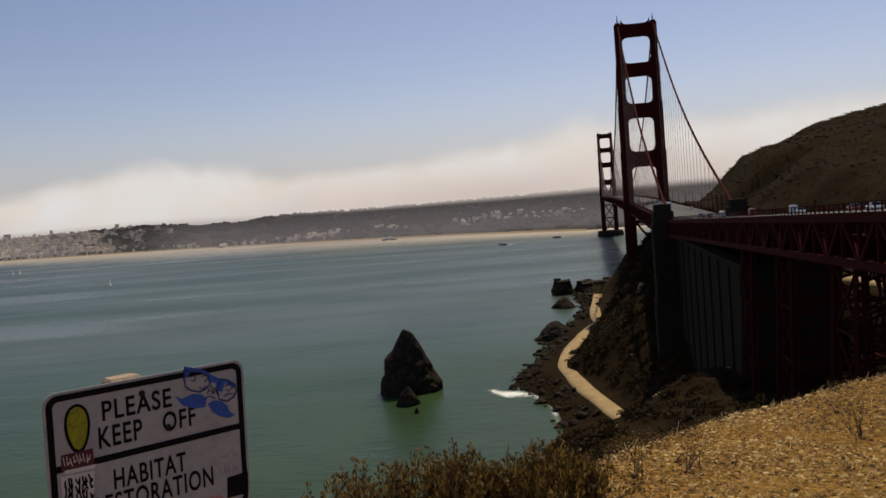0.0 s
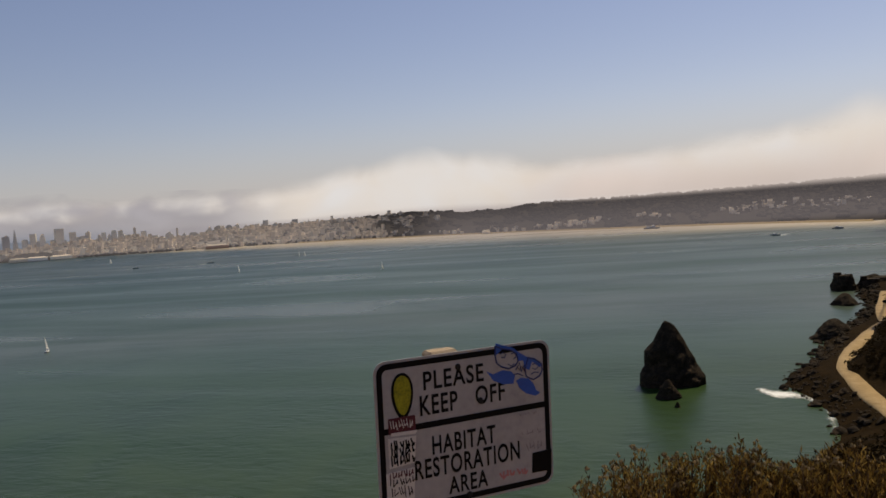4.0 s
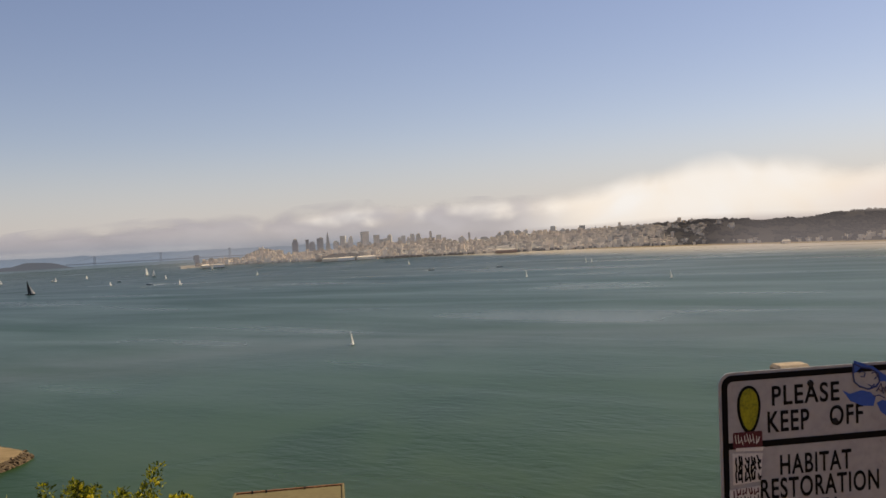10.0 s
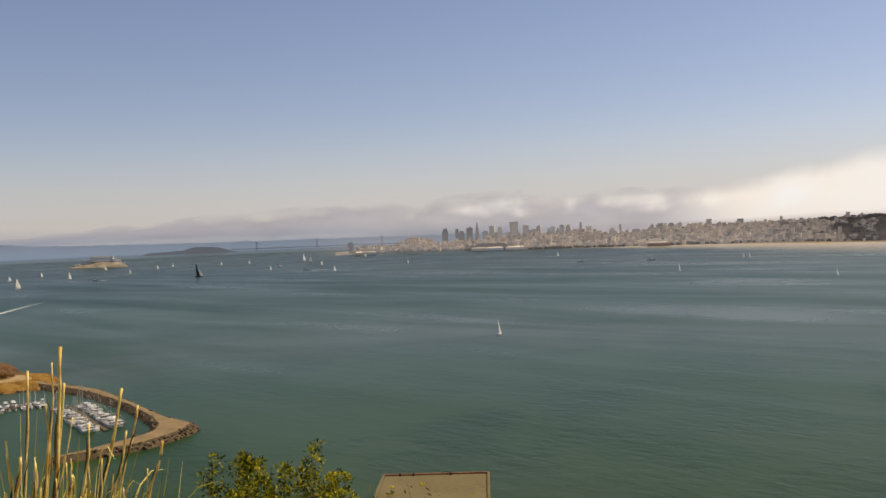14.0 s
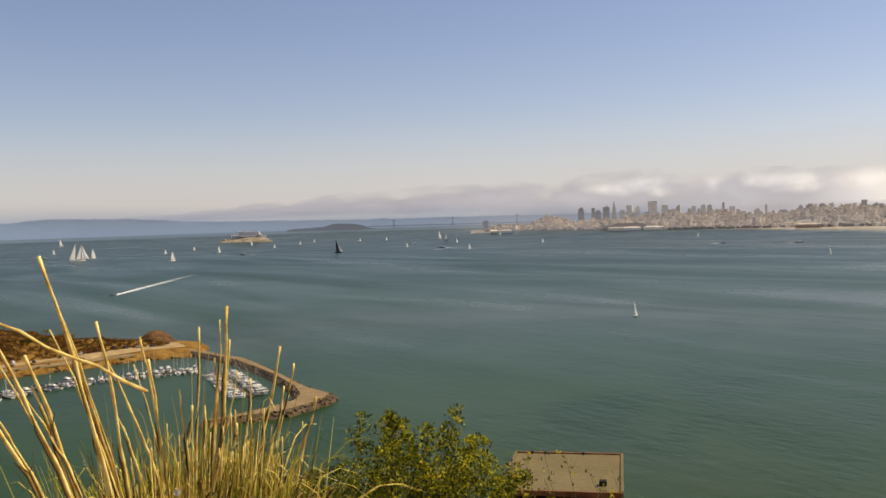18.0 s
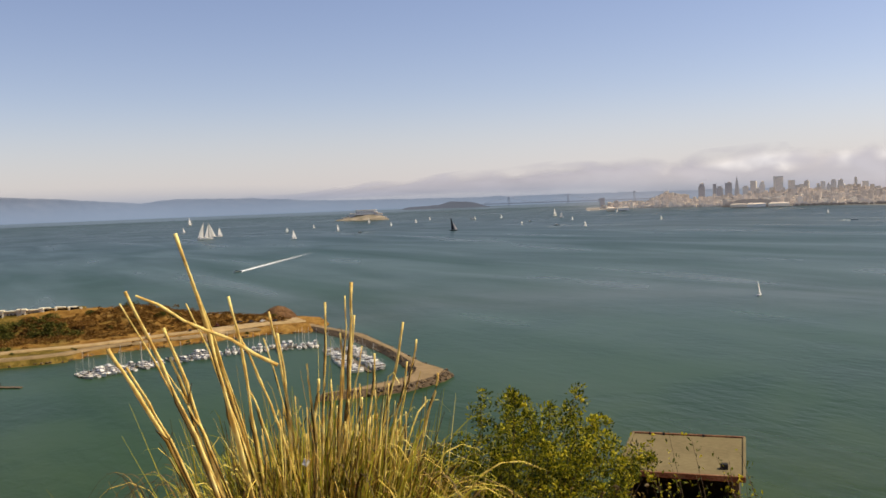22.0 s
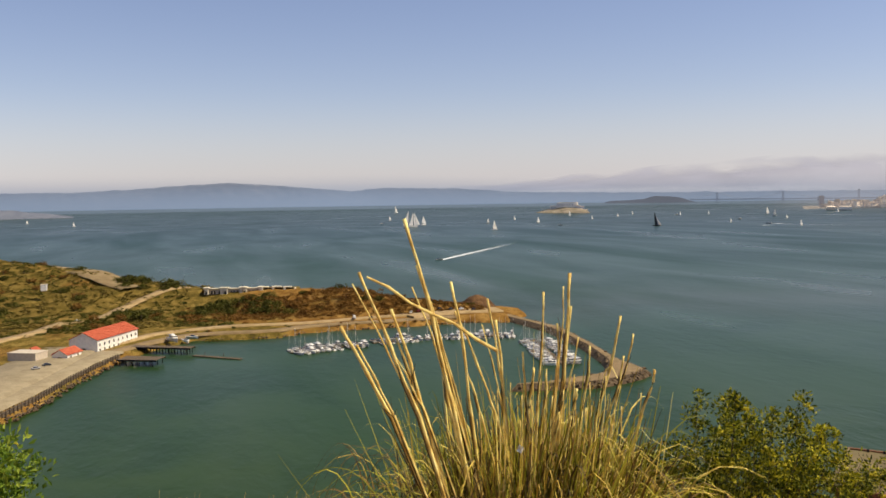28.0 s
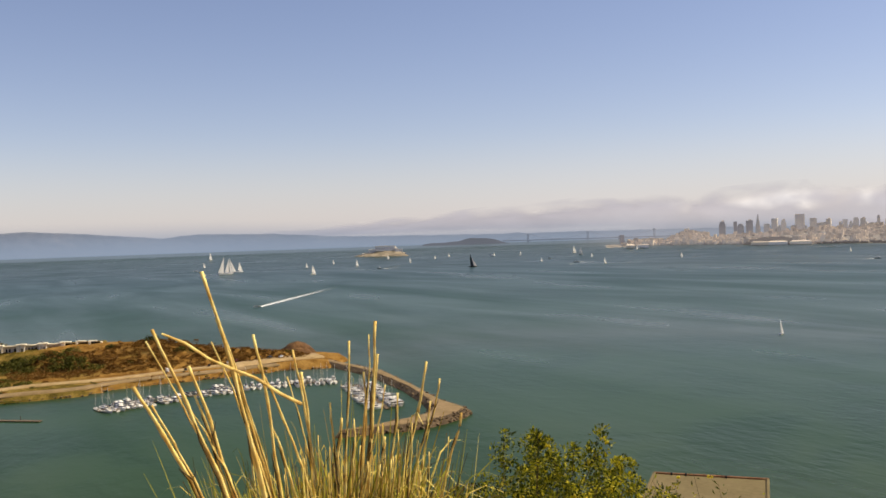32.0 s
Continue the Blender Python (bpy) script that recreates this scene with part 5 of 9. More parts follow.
for az, top in ((-56.4, 0.05), (-52.62, 0.10), (-48.5, 0.16)):
    bm = bmesh.new()
    for off in (-0.04, 0.04):
        beam(bm, fb(az + off, -0.62), fb(az + off, top), 6 * K)
    beam(bm, fb(az - 0.04, top - 0.02), fb(az + 0.04, top - 0.02), 6 * K)
    beam(bm, fb(az - 0.04, -0.3), fb(az + 0.04, -0.3), 6 * K)
    part("tower", bm, M["steel_grey"], far_bridge)
bm = bmesh.new()
box(bm, (60 * K, 40 * K, 90 * K), fb(-50.55, -0.48))
part("anchorage", bm, M["concrete"], far_bridge)
bm = bmesh.new()
pts = [fb(-58 + k * 0.5, -0.34 - 0.001 * k) for k in range(25)]
for a, b in zip(pts, pts[1:]):
    beam(bm, a, b, 10 * K, 12 * K)
part("deck", bm, M["steel_grey"], far_bridge)
for a0, a1 in ((-58.2, -56.4), (-56.4, -52.62), (-52.62, -50.55), (-50.55, -48.5), (-48.5, -46.8)):
    bm = bmesh.new()
    whole = a1 - a0 > 3
    pts = []
    for k in range(13):
        u = k / 12
        az = a0 + (a1 - a0) * u
        hi = 0.1
        if whole:
            el = -0.30 + (hi + 0.30) * (2 * u - 1) ** 2
        else:
            up = u if a1 in (-56.4, -52.62, -48.5) and a0 not in (-52.62,) else 1 - u
            el = -0.31 + (hi + 0.31) * up ** 1.5
        pts.append(fb(az, el))
    tube(bm, pts, 1.6 * K, 4)
    part("main_cable", bm, M["steel_grey"], far_bridge)


# ---- prison island buildings ----
def island_building(az, el0, wide, h, label, name="cell_block"):
    d = 5080
    ob = empty(name, Matrix.Translation(far(polar(az, d, EYE + d * math.tan(radians(el0))))) @ Matrix.Rotation(-radians(az) + 0.15, 4, "Z") @ Matrix.Scale(squeeze(d) / d, 4), label, "building", "island buildings")
    w = radians(wide) * d
    part("body", box(bmesh.new(), (w, 26, h), (0, 0, h / 2)), M["white"], ob)
    for k in range(max(2, int(w / 9))):
        part("window", box(bmesh.new(), (3.4, 0.8, h * 0.5), (-w / 2 + (k + 0.5) * w / max(2, int(w / 9)), -13.1, h * 0.5)), M["tower_dark"], ob)
    part("roof", box(bmesh.new(), (w * 1.02, 28, 2), (0, 0, h + 1)), M["block"], ob)


island_building(-65.6, -0.72, 1.25, 26, "long pale cell house on the island's top")
island_building(-66.4, -0.84, 0.45, 19, "pale block on the island's end")
island_building(-64.7, -0.88, 0.4, 18, "pale block above the island's shore")
for az_, el_, w_, h_ in ((-66.7, -0.98, 0.3, 12), (-66.1, -1.02, 0.35, 12), (-65.6, -1.04, 0.3, 13), (-64.4, -1.04, 0.25, 13), (-67.0, -1.04, 0.2, 14), (-64.9, -0.78, 0.22, 16)):
    island_building(az_, el_, w_, h_, "small pale building on the island's slope", "island_house")
island_building(-65.0, -1.0, 0.5, 10, "low tan building by the island's landing")
ob = empty("island_lighthouse", Matrix.Translation(far(polar(-64.9, 5080, 30))) @ Matrix.Scale(squeeze(5080) / 5080, 4), "slim pale lighthouse on the island", "lighthouse")
bm = bmesh.new()
tube(bm, [(0, 0, 0), (0, 0, 22), (0, 0, 26)], [2.6, 2.0, 1.6], 8)
part("shaft", bm, M["white"], ob)


# ---- rocks of the shore ----
def stone_mesh(name, seed, mat, detail=2, lump=0.35):
    r = random.Random(seed)
    bm = bmesh.new()
    bmesh.ops.create_icosphere(bm, subdivisions=detail, radius=1.0)
    off = Vector((r.uniform(0, 50), r.uniform(0, 50), r.uniform(0, 50)))
    for v in bm.verts:
        k = 1 + lump * noise.fractal(v.co * 1.1 + off, 1.0, 2.0, 3)
        q = v.co * k
        v.co = Vector((q.x, q.y * 0.8, max(q.z, -0.5) * 0.72))
    return bm_mesh(name, bm, mat)


STONES = [stone_mesh("stone", 30 + k, M["stone"], 1, 0.5) for k in range(5)]
BOULDERS = [stone_mesh("boulder", 60 + k, M["rock"], 2, 0.6) for k in range(4)]


def crag(name, at, left, right, depth, height, lean, label, seed, peak=0.0, flat=0.0):
    """A steep sea stack: rings that narrow to a ragged peak."""
    bm = bmesh.new()
    rings, n, levels = [], 40, 26
    off = Vector((seed * 3.1, seed * 1.7, 0))
    for j in range(levels + 1):
        t = j / levels
        ring = []
        for k in range(n):
            a = 2 * math.pi * k / n
            c, s = math.cos(a), math.sin(a)
            side = right if c > 0 else left
            u = t * (1 - flat)
            prof = (1 - u) ** (0.72 if c > 0 else 0.42)
            if c < 0 and t > 0.55:
                prof *= 1 - 0.35 * (t - 0.55) / 0.45
            x = c * side * prof + peak * t
            y = s * depth * (1 - u) ** 0.6
            z = -3 + (height + 3) * t
            q = Vector((x, y, z))
            d = noise.fractal(q * 0.13 + off, 0.9, 2.1, 5) * 2.3 + noise.cell(q * 0.22 + off) * 0.9
            r = Vector((c, s, 0.25)).normalized()
            ring.append(bm.verts.new(q + r * d * (1 - 0.75 * t)))
        rings.append(ring)
    for a, b in zip(rings, rings[1:]):
        for k in range(n):
            bm.faces.new((a[k], a[(k + 1) % n], b[(k + 1) % n], b[k]))
    bm.faces.new(rings[-1])
    ob = new(name, bm_mesh(name, bm, M["bluff"] if name == "bluff" else M["rock"]))
    ob.matrix_world = Matrix.Translation(at) @ Matrix.Rotation(lean, 4, "Z")
    return tagged(ob, label, "rock")


def pointed_sea_rock():
    """A pointed stack with a shoulder on one side, cut by joints and ledges."""
    LEFT = [(0, 14.6), (0.25, 14.0), (0.37, 11.6), (0.58, 11.2), (0.70, 6.8), (0.85, 3.6), (0.96, 1.6), (1, 0.4)]
    RIGHT = [(0, 18.2), (0.2, 17.4), (0.43, 13.2), (0.73, 8.2), (0.93, 4.6), (0.98, 2.2), (1, 0.4)]
    bm = bmesh.new()
    rings, n, levels = [], 56, 44
    for j in range(levels + 1):
        t = j / levels
        ring = []
        for k in range(n):
            a = 2 * math.pi * k / n
            c, s = math.cos(a), math.sin(a)
            wide = lerp_table(RIGHT if c > 0 else LEFT, t)
            x, y = c * wide, s * 12.5 * (1 - t) ** 0.62
            q = Vector((x, y, -3 + 34.5 * t))
            v = Vector((q.x * 0.16, q.y * 0.16, q.z * 0.09))
            d = 1.5 * noise.fractal(q * 0.14 + Vector((6, 3, 0)), 0.9, 2.1, 5) + 1.7 * (noise.voronoi(v)[0][1] - noise.voronoi(v)[0][0] - 0.3) + 0.5 * noise.cell(q * 0.35)
            r = Vector((c, s, 0.2)).normalized()
            ring.append(bm.verts.new(q + r * d * (1 - 0.8 * t) * (0.55 if abs(c) > 0.8 else 1.0)))
        rings.append(ring)
    for a, b in zip(rings, rings[1:]):
        for k in range(n):
            bm.faces.new((a[k], a[(k + 1) % n], b[(k + 1) % n], b[k]))
    bm.faces.new(rings[-1])
    ob = new("pointed_sea_rock", bm_mesh("pointed_sea_rock", bm, M["rock"]))
    ob.matrix_world = Matrix.Translation(polar(-3.15, 450, 0)) @ Matrix.Rotation(radians(4), 4, "Z")
    tagged(ob, "dark pointed sea stack rising from the bay", "rock")


pointed_sea_rock()
crag("sea_rock", polar(-3.3, 418, 0), 6.5, 6.5, 5, 8.5, 0, "low dark rock in front of the sea stack", 5, 1.0)
crag("sea_rock", polar(-2.7, 399, 0), 2.4, 2.4, 2, 2.6, 0, "small dark rock awash in the bay", 7)
crag("shore_crag", (66, 580, 0), 13, 16, 18, 12, 0.5, "dark rounded crag on the shore below the path", 9, 2)
crag("shore_crag", (110, 850, 0), 13, 12, 12, 13, 0.2, "ragged dark rock with a flat top off the point", 11, -3, 0.55)
crag("shore_crag", (127, 850, 0), 11, 14, 10, 9, 0.2, "ragged dark rock with a flat top off the point", 13, 2, 0.5)
for x, y, w, h in ((103, 852, 4.2, 15.0), (112, 850, 3.6, 13.5), (124, 848, 3.4, 11.5)):
    crag("rock_stub", (x, y, 0), w, w, w, h, 0.3, "blocky dark stub of rock off the point", int(x), 0, 0.85)
crag("shore_crag", (142, 862, 0), 20, 24, 16, 9, 0.2, "low dark rock shelf joining the point", 19, 2, 0.4)
crag("shore_crag", (140, 905, 0), 16, 16, 12, 8, 0.2, "low dark rock shelf off the point", 14, 2)
M["bluff"] = surface("rust_brown_bluff", [(0.3, (0.04, 0.02, 0.008)), (0.5, (0.12, 0.06, 0.022)), (0.7, (0.22, 0.12, 0.045))], 0.2, 0.95, 0, 0.8, 6, distance=0.5)
crag("bluff", (-676, 228, 0), 26, 22, 20, 14.0, 0.2, "dark rust-brown bluff at the peninsula's tip", 23, 0)
crag("shore_crag", (95, 745, 0), 12, 10, 14, 9, 0.3, "dark rock shelf at the foot of the cliff", 15, 1)

rng = random.Random(21)
shore_near = [p for p in SHORE if 330 <= p[1] <= 960]
boulders = 0
for (ax, ay), (bx, by) in zip(shore_near, shore_near[1:]):
    n = int(math.hypot(bx - ax, by - ay) / 2.1)
    spots = [(ax + (bx - ax) * t + rng.uniform(-4, 13), ay + (by - ay) * t + rng.uniform(-3, 3)) for t in (rng.random() for _ in range(n))]
    for (x, y), z in zip(spots, ground_many(spots)):
        if z < -1.5 or z > 6:
            continue
        s = rng.uniform(0.6, 2.4) ** 1.2
        o = new("shore_boulder", rng.choice(BOULDERS))
        o.matrix_world = Matrix.Translation((x, y, max(z, 0) + 0.1 * s)) @ Euler((rng.uniform(-0.3, 0.3), rng.uniform(-0.3, 0.3), rng.uniform(0, 6))).to_matrix().to_4x4() @ Matrix.Diagonal((s, s * rng.uniform(0.7, 1.2), s * rng.uniform(0.6, 1), 1))
        tagged(o, "dark wet boulder on the rocky shore", "boulder", "shore boulders")
        boulders += 1


def shore_rubble():
    """Countless small wet stones between the boulders, joined."""
    r = random.Random(33)
    src = [([v.co.copy() for v in me.vertices], [tuple(p.vertices) for p in me.polygons]) for me in STONES]
    spots = []
    for (ax, ay), (bx, by) in zip(shore_near, shore_near[1:]):
        spots += [(ax + (bx - ax) * t + r.uniform(-3, 14), ay + (by - ay) * t + r.uniform(-3, 3)) for t in (r.random() for _ in range(int(math.hypot(bx - ax, by - ay) * 2)))]
    verts, faces = [], []
    for (x, y), z in zip(spots, ground_many(spots)):
        if not -0.8 < z < 6.5:
            continue
        vs, fs = r.choice(src)
        a, s = r.uniform(0, 6.28), r.uniform(0.3, 1.0)
        c, q, i = math.cos(a) * s, math.sin(a) * s, len(verts)
        verts += [(x + v.x * c - v.y * q, y + v.x * q + v.y * c, max(z, 0) + v.z * s * 0.8) for v in vs]
        faces += [tuple(i + j for j in f) for f in fs]
    tagged(new("shore_rubble", mesh_from("shore_rubble", verts, faces, M["rock"])), "dark wet rubble along the rocky shore", "rocks", kind="stuff")


shore_rubble()


def strip(name, pts, width, material, label, lift=0.35, category="road", sub=6):
    """A road laid over the ground along a line; width may change from point to point."""
    line = []
    for (x0, y0), (x1, y1) in zip(pts, pts[1:]):
        line += [Vector((x0 + (x1 - x0) * k / sub, y0 + (y1 - y0) * k / sub)) for k in range(sub)]
    line.append(Vector(pts[-1]))
    for _ in range(4):
        line = [line[0]] + [(a + b * 2 + c) / 4 for a, b, c in zip(line, line[1:], line[2:])] + [line[-1]]
    verts = []
    zs = [max(z, 1.5) for z in ground_many([(p.x, p.y) for p in line])]
    for i, p in enumerate(line):
        d = (line[min(i + 1, len(line) - 1)] - line[max(i - 1, 0)]).normalized()
        s = Vector((-d.y, d.x))
        w = width * (1 + 0.12 * fbm(p.x * 0.05, p.y * 0.05))
        z = sum(zs[max(0, i - 2):i + 3]) / len(zs[max(0, i - 2):i + 3]) + lift
        for u, dz in ((-0.55, -1.2), (-0.5, 0), (0, 0.05), (0.5, 0), (0.55, -1.2)):
            verts.append((p.x + s.x * w * u, p.y + s.y * w * u, z + dz))
    faces = [(i * 5 + k, i * 5 + k + 1, i * 5 + k + 6, i * 5 + k + 5) for i in range(len(line) - 1) for k in range(4)]
    ob = new(name, mesh_from(name, verts, [f[::-1] for f in faces], material, True))
    return tagged(ob, label, category, kind="structure")


strip("coast_path", [(128, 770), (118, 720), (110, 681), (101, 620), (99, 596), (83, 556), (66, 503), (55, 452), (57, 395), (60, 365), (62, 338), (66, 320)], 7.2, M["dirt"], "pale dirt road winding along the foot of the cliff", 0.5)
strip("valley_road", [(58, 258), (82, 240), (104, 225), (130, 205)], 7, M["dirt"], "pale road in the valley under the viaduct", 1.0)
strip("valley_road", [(106, 392), (116, 350), (120, 312), (113, 264), (120, 230), (150, 200)], 5.5, M["dirt"], "pale road crossing the valley between the trestles", 1.0)
strip("cliff_trail", [(100, 500), (112, 540), (128, 585)], 3.0, M["dirt"], "faint trail up the brown slope", 0.6)


# ---- surf and wakes ----
def foam_material():
    m = bpy.data.materials.new("broken_foam")
    m.use_nodes = True
    n, l = m.node_tree.nodes, m.node_tree.links
    b = n["Principled BSDF"]
    b.inputs["Base Color"].default_value = (0.82, 0.85, 0.84, 1)
    b.inputs["Roughness"].default_value = 0.9
    tc = n.new("ShaderNodeTexCoord")
    nz = n.new("ShaderNodeTexNoise")
    nz.inputs["Scale"].default_value = 0.35
    nz.inputs["Detail"].default_value = 6
    nz.inputs["Roughness"].default_value = 0.7
    l.new(tc.outputs["Object"], nz.inputs["Vector"])
    uv = n.new("ShaderNodeUVMap")
    uv.uv_map = "fade"
    sp = n.new("ShaderNodeSeparateXYZ")
    l.new(uv.outputs[0], sp.inputs[0])
    ma = n.new("ShaderNodeMath")
    ma.operation = "ADD"
    l.new(nz.outputs[0], ma.inputs[0])
    l.new(sp.outputs[0], ma.inputs[1])
    mr = n.new("ShaderNodeMapRange")
    mr.inputs[1].default_value, mr.inputs[2].default_value = 0.85, 1.35
    l.new(ma.outputs[0], mr.inputs[0])
    l.new(mr.outputs[0], b.inputs["Alpha"])
    return m


M["broken_foam"] = foam_material()


def foam_sheet(name, rows, label):
    """rows of (left, right, strength) across a band of foam lying on the water."""
    verts, fade = [], []
    for a, b, f in rows:
        a, b = Vector(a), Vector(b)
        for k in range(5):
            p = a.lerp(b, k / 4)
            verts.append((p.x, p.y, 0.12))
            fade.append(f * (1 - abs(k - 2) / 2) if k not in (0, 4) else -0.3)
    faces = [(i * 5 + k, i * 5 + k + 1, i * 5 + k + 6, i * 5 + k + 5) for i in range(len(rows) - 1) for k in range(4)]
    me = mesh_from(name, verts, [f[::-1] for f in faces], M["broken_foam"], True)
    uv = me.uv_layers.new(name="fade")
    for lp in me.loops:
        uv.data[lp.index].uv = (fade[lp.vertex_index], 0)
    ob = new(name, me)
    return tagged(ob, label, "foam", kind="stuff")


foam_sheet("surf", [((x, 449 - k * 4 + 3 * math.sin(k * 2.1)), (x + 2, 421 - k * 4.5 + 4 * math.cos(k * 1.7)), f) for k, (x, f) in enumerate(((12, 0.1), (17, 0.75), (22, 1.0), (27, 0.95), (32, 0.7), (37, 0.65), (42, 0.5)))], "white surf breaking at the rocky point")
foam_sheet("surf", [((47 - k * 0.4, 405 - 9 * k), (38 - k * 0.4, 404 - 9 * k), f) for k, f in enumerate((0.4, 0.6, 0.5, 0.6, 0.45, 0.5, 0.3))], "thin line of surf along the cove")
foam_sheet("surf", [((40 + 6 * k, 500 + 20 * k), (52 + 6 * k, 500 + 20 * k), f) for k, f in enumerate((0.3, 0.5, 0.3, 0.5, 0.3))], "thin line of surf along the rocks")


def wake(a, b, w0, w1, s0=0.9, label="white wake spreading behind a motor boat"):
    w0, w1 = w0 * 1.7, w1 * 1.25
    a, b = Vector((a[0], a[1])), Vector((b[0], b[1]))
    d = (b - a).normalized()
    s = Vector((-d.y, d.x))
    rows = []
    for k in range(16):
        t = k / 15
        p, w = a.lerp(b, t), w0 + (w1 - w0) * t
        rows.append((p + s * w / 2, p - s * w / 2, s0 * (1 - t) ** 1.1))
    foam_sheet("wake", rows, label)


# ---- boats ----
def hull_bm(length, beam_w, height, flare=1.15):
    bm = bmesh.new()
    st = []
    n = 9
    for i in range(n):
        t = i / (n - 1)
        y = -length / 2 + length * t
        w = beam_w / 2 * (1 - max(0, (t - 0.45) / 0.55) ** 2.2) * (0.82 + 0.18 * min(1, t * 4))
        sheer = height * (1 + 0.22 * t * t)
        st.append([bm.verts.new(p) for p in ((-w * flare, y, sheer), (-w * 0.85, y, 0.12 * height), (-w * 0.3, y, -0.35 * height), (w * 0.3, y, -0.35 * height), (w * 0.85, y, 0.12 * height), (w * flare, y, sheer))])
    for a, b in zip(st, st[1:]):
        for k in range(5):
            bm.faces.new((a[k], a[k + 1], b[k + 1], b[k]))
        bm.faces.new((a[5], a[0], b[0], b[5]))
    bm.faces.new(st[0][::-1])
    bm.faces.new(st[-1])
    bmesh.ops.remove_doubles(bm, verts=bm.verts, dist=0.01)
    return bm


def sail_bm(pts, belly):
    """A triangular or four-cornered sail with belly and thickness."""
    bm = bmesh.new()
    n = 6
    tack, head, clew = (Vector(p) for p in pts)
    rows = []
    for i in range(n + 1):
        t = i / n
        a, b = tack.lerp(head, t), clew.lerp(head, t)
        rows.append([bm.verts.new(a.lerp(b, k / 4) + Vector((belly * math.sin(math.pi * k / 4) * (1 - t * 0.7), 0, 0))) for k in range(5)])
    for a, b in zip(rows, rows[1:]):
        for k in range(4):
            bm.faces.new((a[k], a[k + 1], b[k + 1], b[k]))
    bmesh.ops.remove_doubles(bm, verts=bm.verts, dist=0.001)
    bmesh.ops.solidify(bm, geom=bm.faces[:], thickness=0.05)
    return bm


def boat_parts(kind):
    """Part meshes for a kind of boat, bow to +y, about 9 to 11 m long."""
    out = []
    if kind == "sloop":
        out.append(("hull", bm_mesh("hull", hull_bm(10.5, 3.1, 1.1), M["white"])))
        out.append(("cabin", bm_mesh("cabin", box(bmesh.new(), (1.8, 4.0, 0.7), (0, 0.3, 1.45), taper=0.85, bevel=0.08), M["white"])))
        out.append(("mast", bm_mesh("mast", tube(bmesh.new(), [(0, 1.2, 1.2), (0, 1.2, 14.2)], [0.1, 0.07], 6), M["metal"])))
        out.append(("boom", bm_mesh("boom", tube(bmesh.new(), [(0, 1.2, 2.5), (0.5, -3.4, 2.5)], 0.07, 6), M["metal"])))
        out.append(("mainsail", bm_mesh("mainsail", sail_bm(((0, 1.05, 2.6), (0, 1.05, 13.8), (0.6, -3.3, 2.7)), 0.45), M["sail"])))
        out.append(("jib", bm_mesh("jib", sail_bm(((0, 5.0, 1.6), (0, 1.4, 12.4), (0.7, 0.2, 2.2)), 0.4), M["sail"])))
    elif kind == "moored_sloop":
        out.append(("hull", bm_mesh("hull", hull_bm(9.6, 3.0, 1.1), M["boat_white"])))
        out.append(("cabin", bm_mesh("cabin", box(bmesh.new(), (1.8, 3.8, 0.7), (0, 0.3, 1.45), taper=0.85, bevel=0.08), M["boat_white"])))
        out.append(("cockpit", bm_mesh("cockpit", box(bmesh.new(), (1.9, 2.8, 0.3), (0, -3.0, 1.2), bevel=0.05), M["wood"])))
        out.append(("mast", bm_mesh("mast", tube(bmesh.new(), [(0, 1.2, 1.2), (0, 1.2, 13)], [0.12, 0.08], 6), M["mast"])))
        out.append(("spreader", bm_mesh("spreader", tube(bmesh.new(), [(-0.9, 1.2, 7.4), (0.9, 1.2, 7.4)], 0.05, 4), M["mast"])))
        bm = bmesh.new()
        tube(bm, [(0, 1.1, 2.5), (0, -1, 2.6), (0, -3.2, 2.45)], [0.26, 0.22, 0.12], 7)
        out.append(("sail_cover", bm_mesh("sail_cover", bm, M["cover_blue"])))
        bm = bmesh.new()
        tube(bm, [(0, 4.6, 1.5), (0, 1.2, 12.8)], 0.03, 3)
        tube(bm, [(0, -4.7, 1.3), (0, 1.2, 12.8)], 0.03, 3)
        out.append(("stays", bm_mesh("stays", bm, M["mast"])))
    elif kind == "cruiser":
        out.append(("hull", bm_mesh("hull", hull_bm(9.5, 3.4, 1.5), M["boat_white"])))
        out.append(("cabin", bm_mesh("cabin", box(bmesh.new(), (2.6, 4.4, 1.4), (0, 0.2, 2.2), taper=0.84, bevel=0.1), M["boat_white"])))
        out.append(("windscreen", bm_mesh("windscreen", box(bmesh.new(), (2.5, 4.45, 0.5), (0, 0.25, 2.35), taper=0.93), M["glass_dark"])))
        out.append(("flybridge", bm_mesh("flybridge", box(bmesh.new(), (2.0, 2.2, 0.7), (0, -0.5, 3.2), taper=0.9, bevel=0.08), M["white"])))
        out.append(("cover", bm_mesh("cover", box(bmesh.new(), (2.4, 2.6, 0.12), (0, -3.0, 2.9), bevel=0.04), M["cover_blue"])))
    elif kind == "launch":
        out.append(("hull", bm_mesh("hull", hull_bm(7.5, 2.6, 1.0), M["boat_white"])))
        out.append(("cockpit", bm_mesh("cockpit", box(bmesh.new(), (1.7, 2.6, 0.9), (0, 0.4, 1.3), taper=0.75, bevel=0.06), M["glass_dark"])))
        out.append(("deck", bm_mesh("deck", box(bmesh.new(), (1.9, 2.0, 0.12), (0, -2.3, 1.05)), M["wood"])))
    elif kind == "schooner":
        out.append(("hull", bm_mesh("hull", hull_bm(50, 9, 4.2), M["white"])))
        for y, h in ((-7, 48), (9, 43)):
            out.append(("mast", bm_mesh("mast", tube(bmesh.new(), [(0, y, 3), (0, y, h)], [0.5, 0.25], 6), M["wood"])))
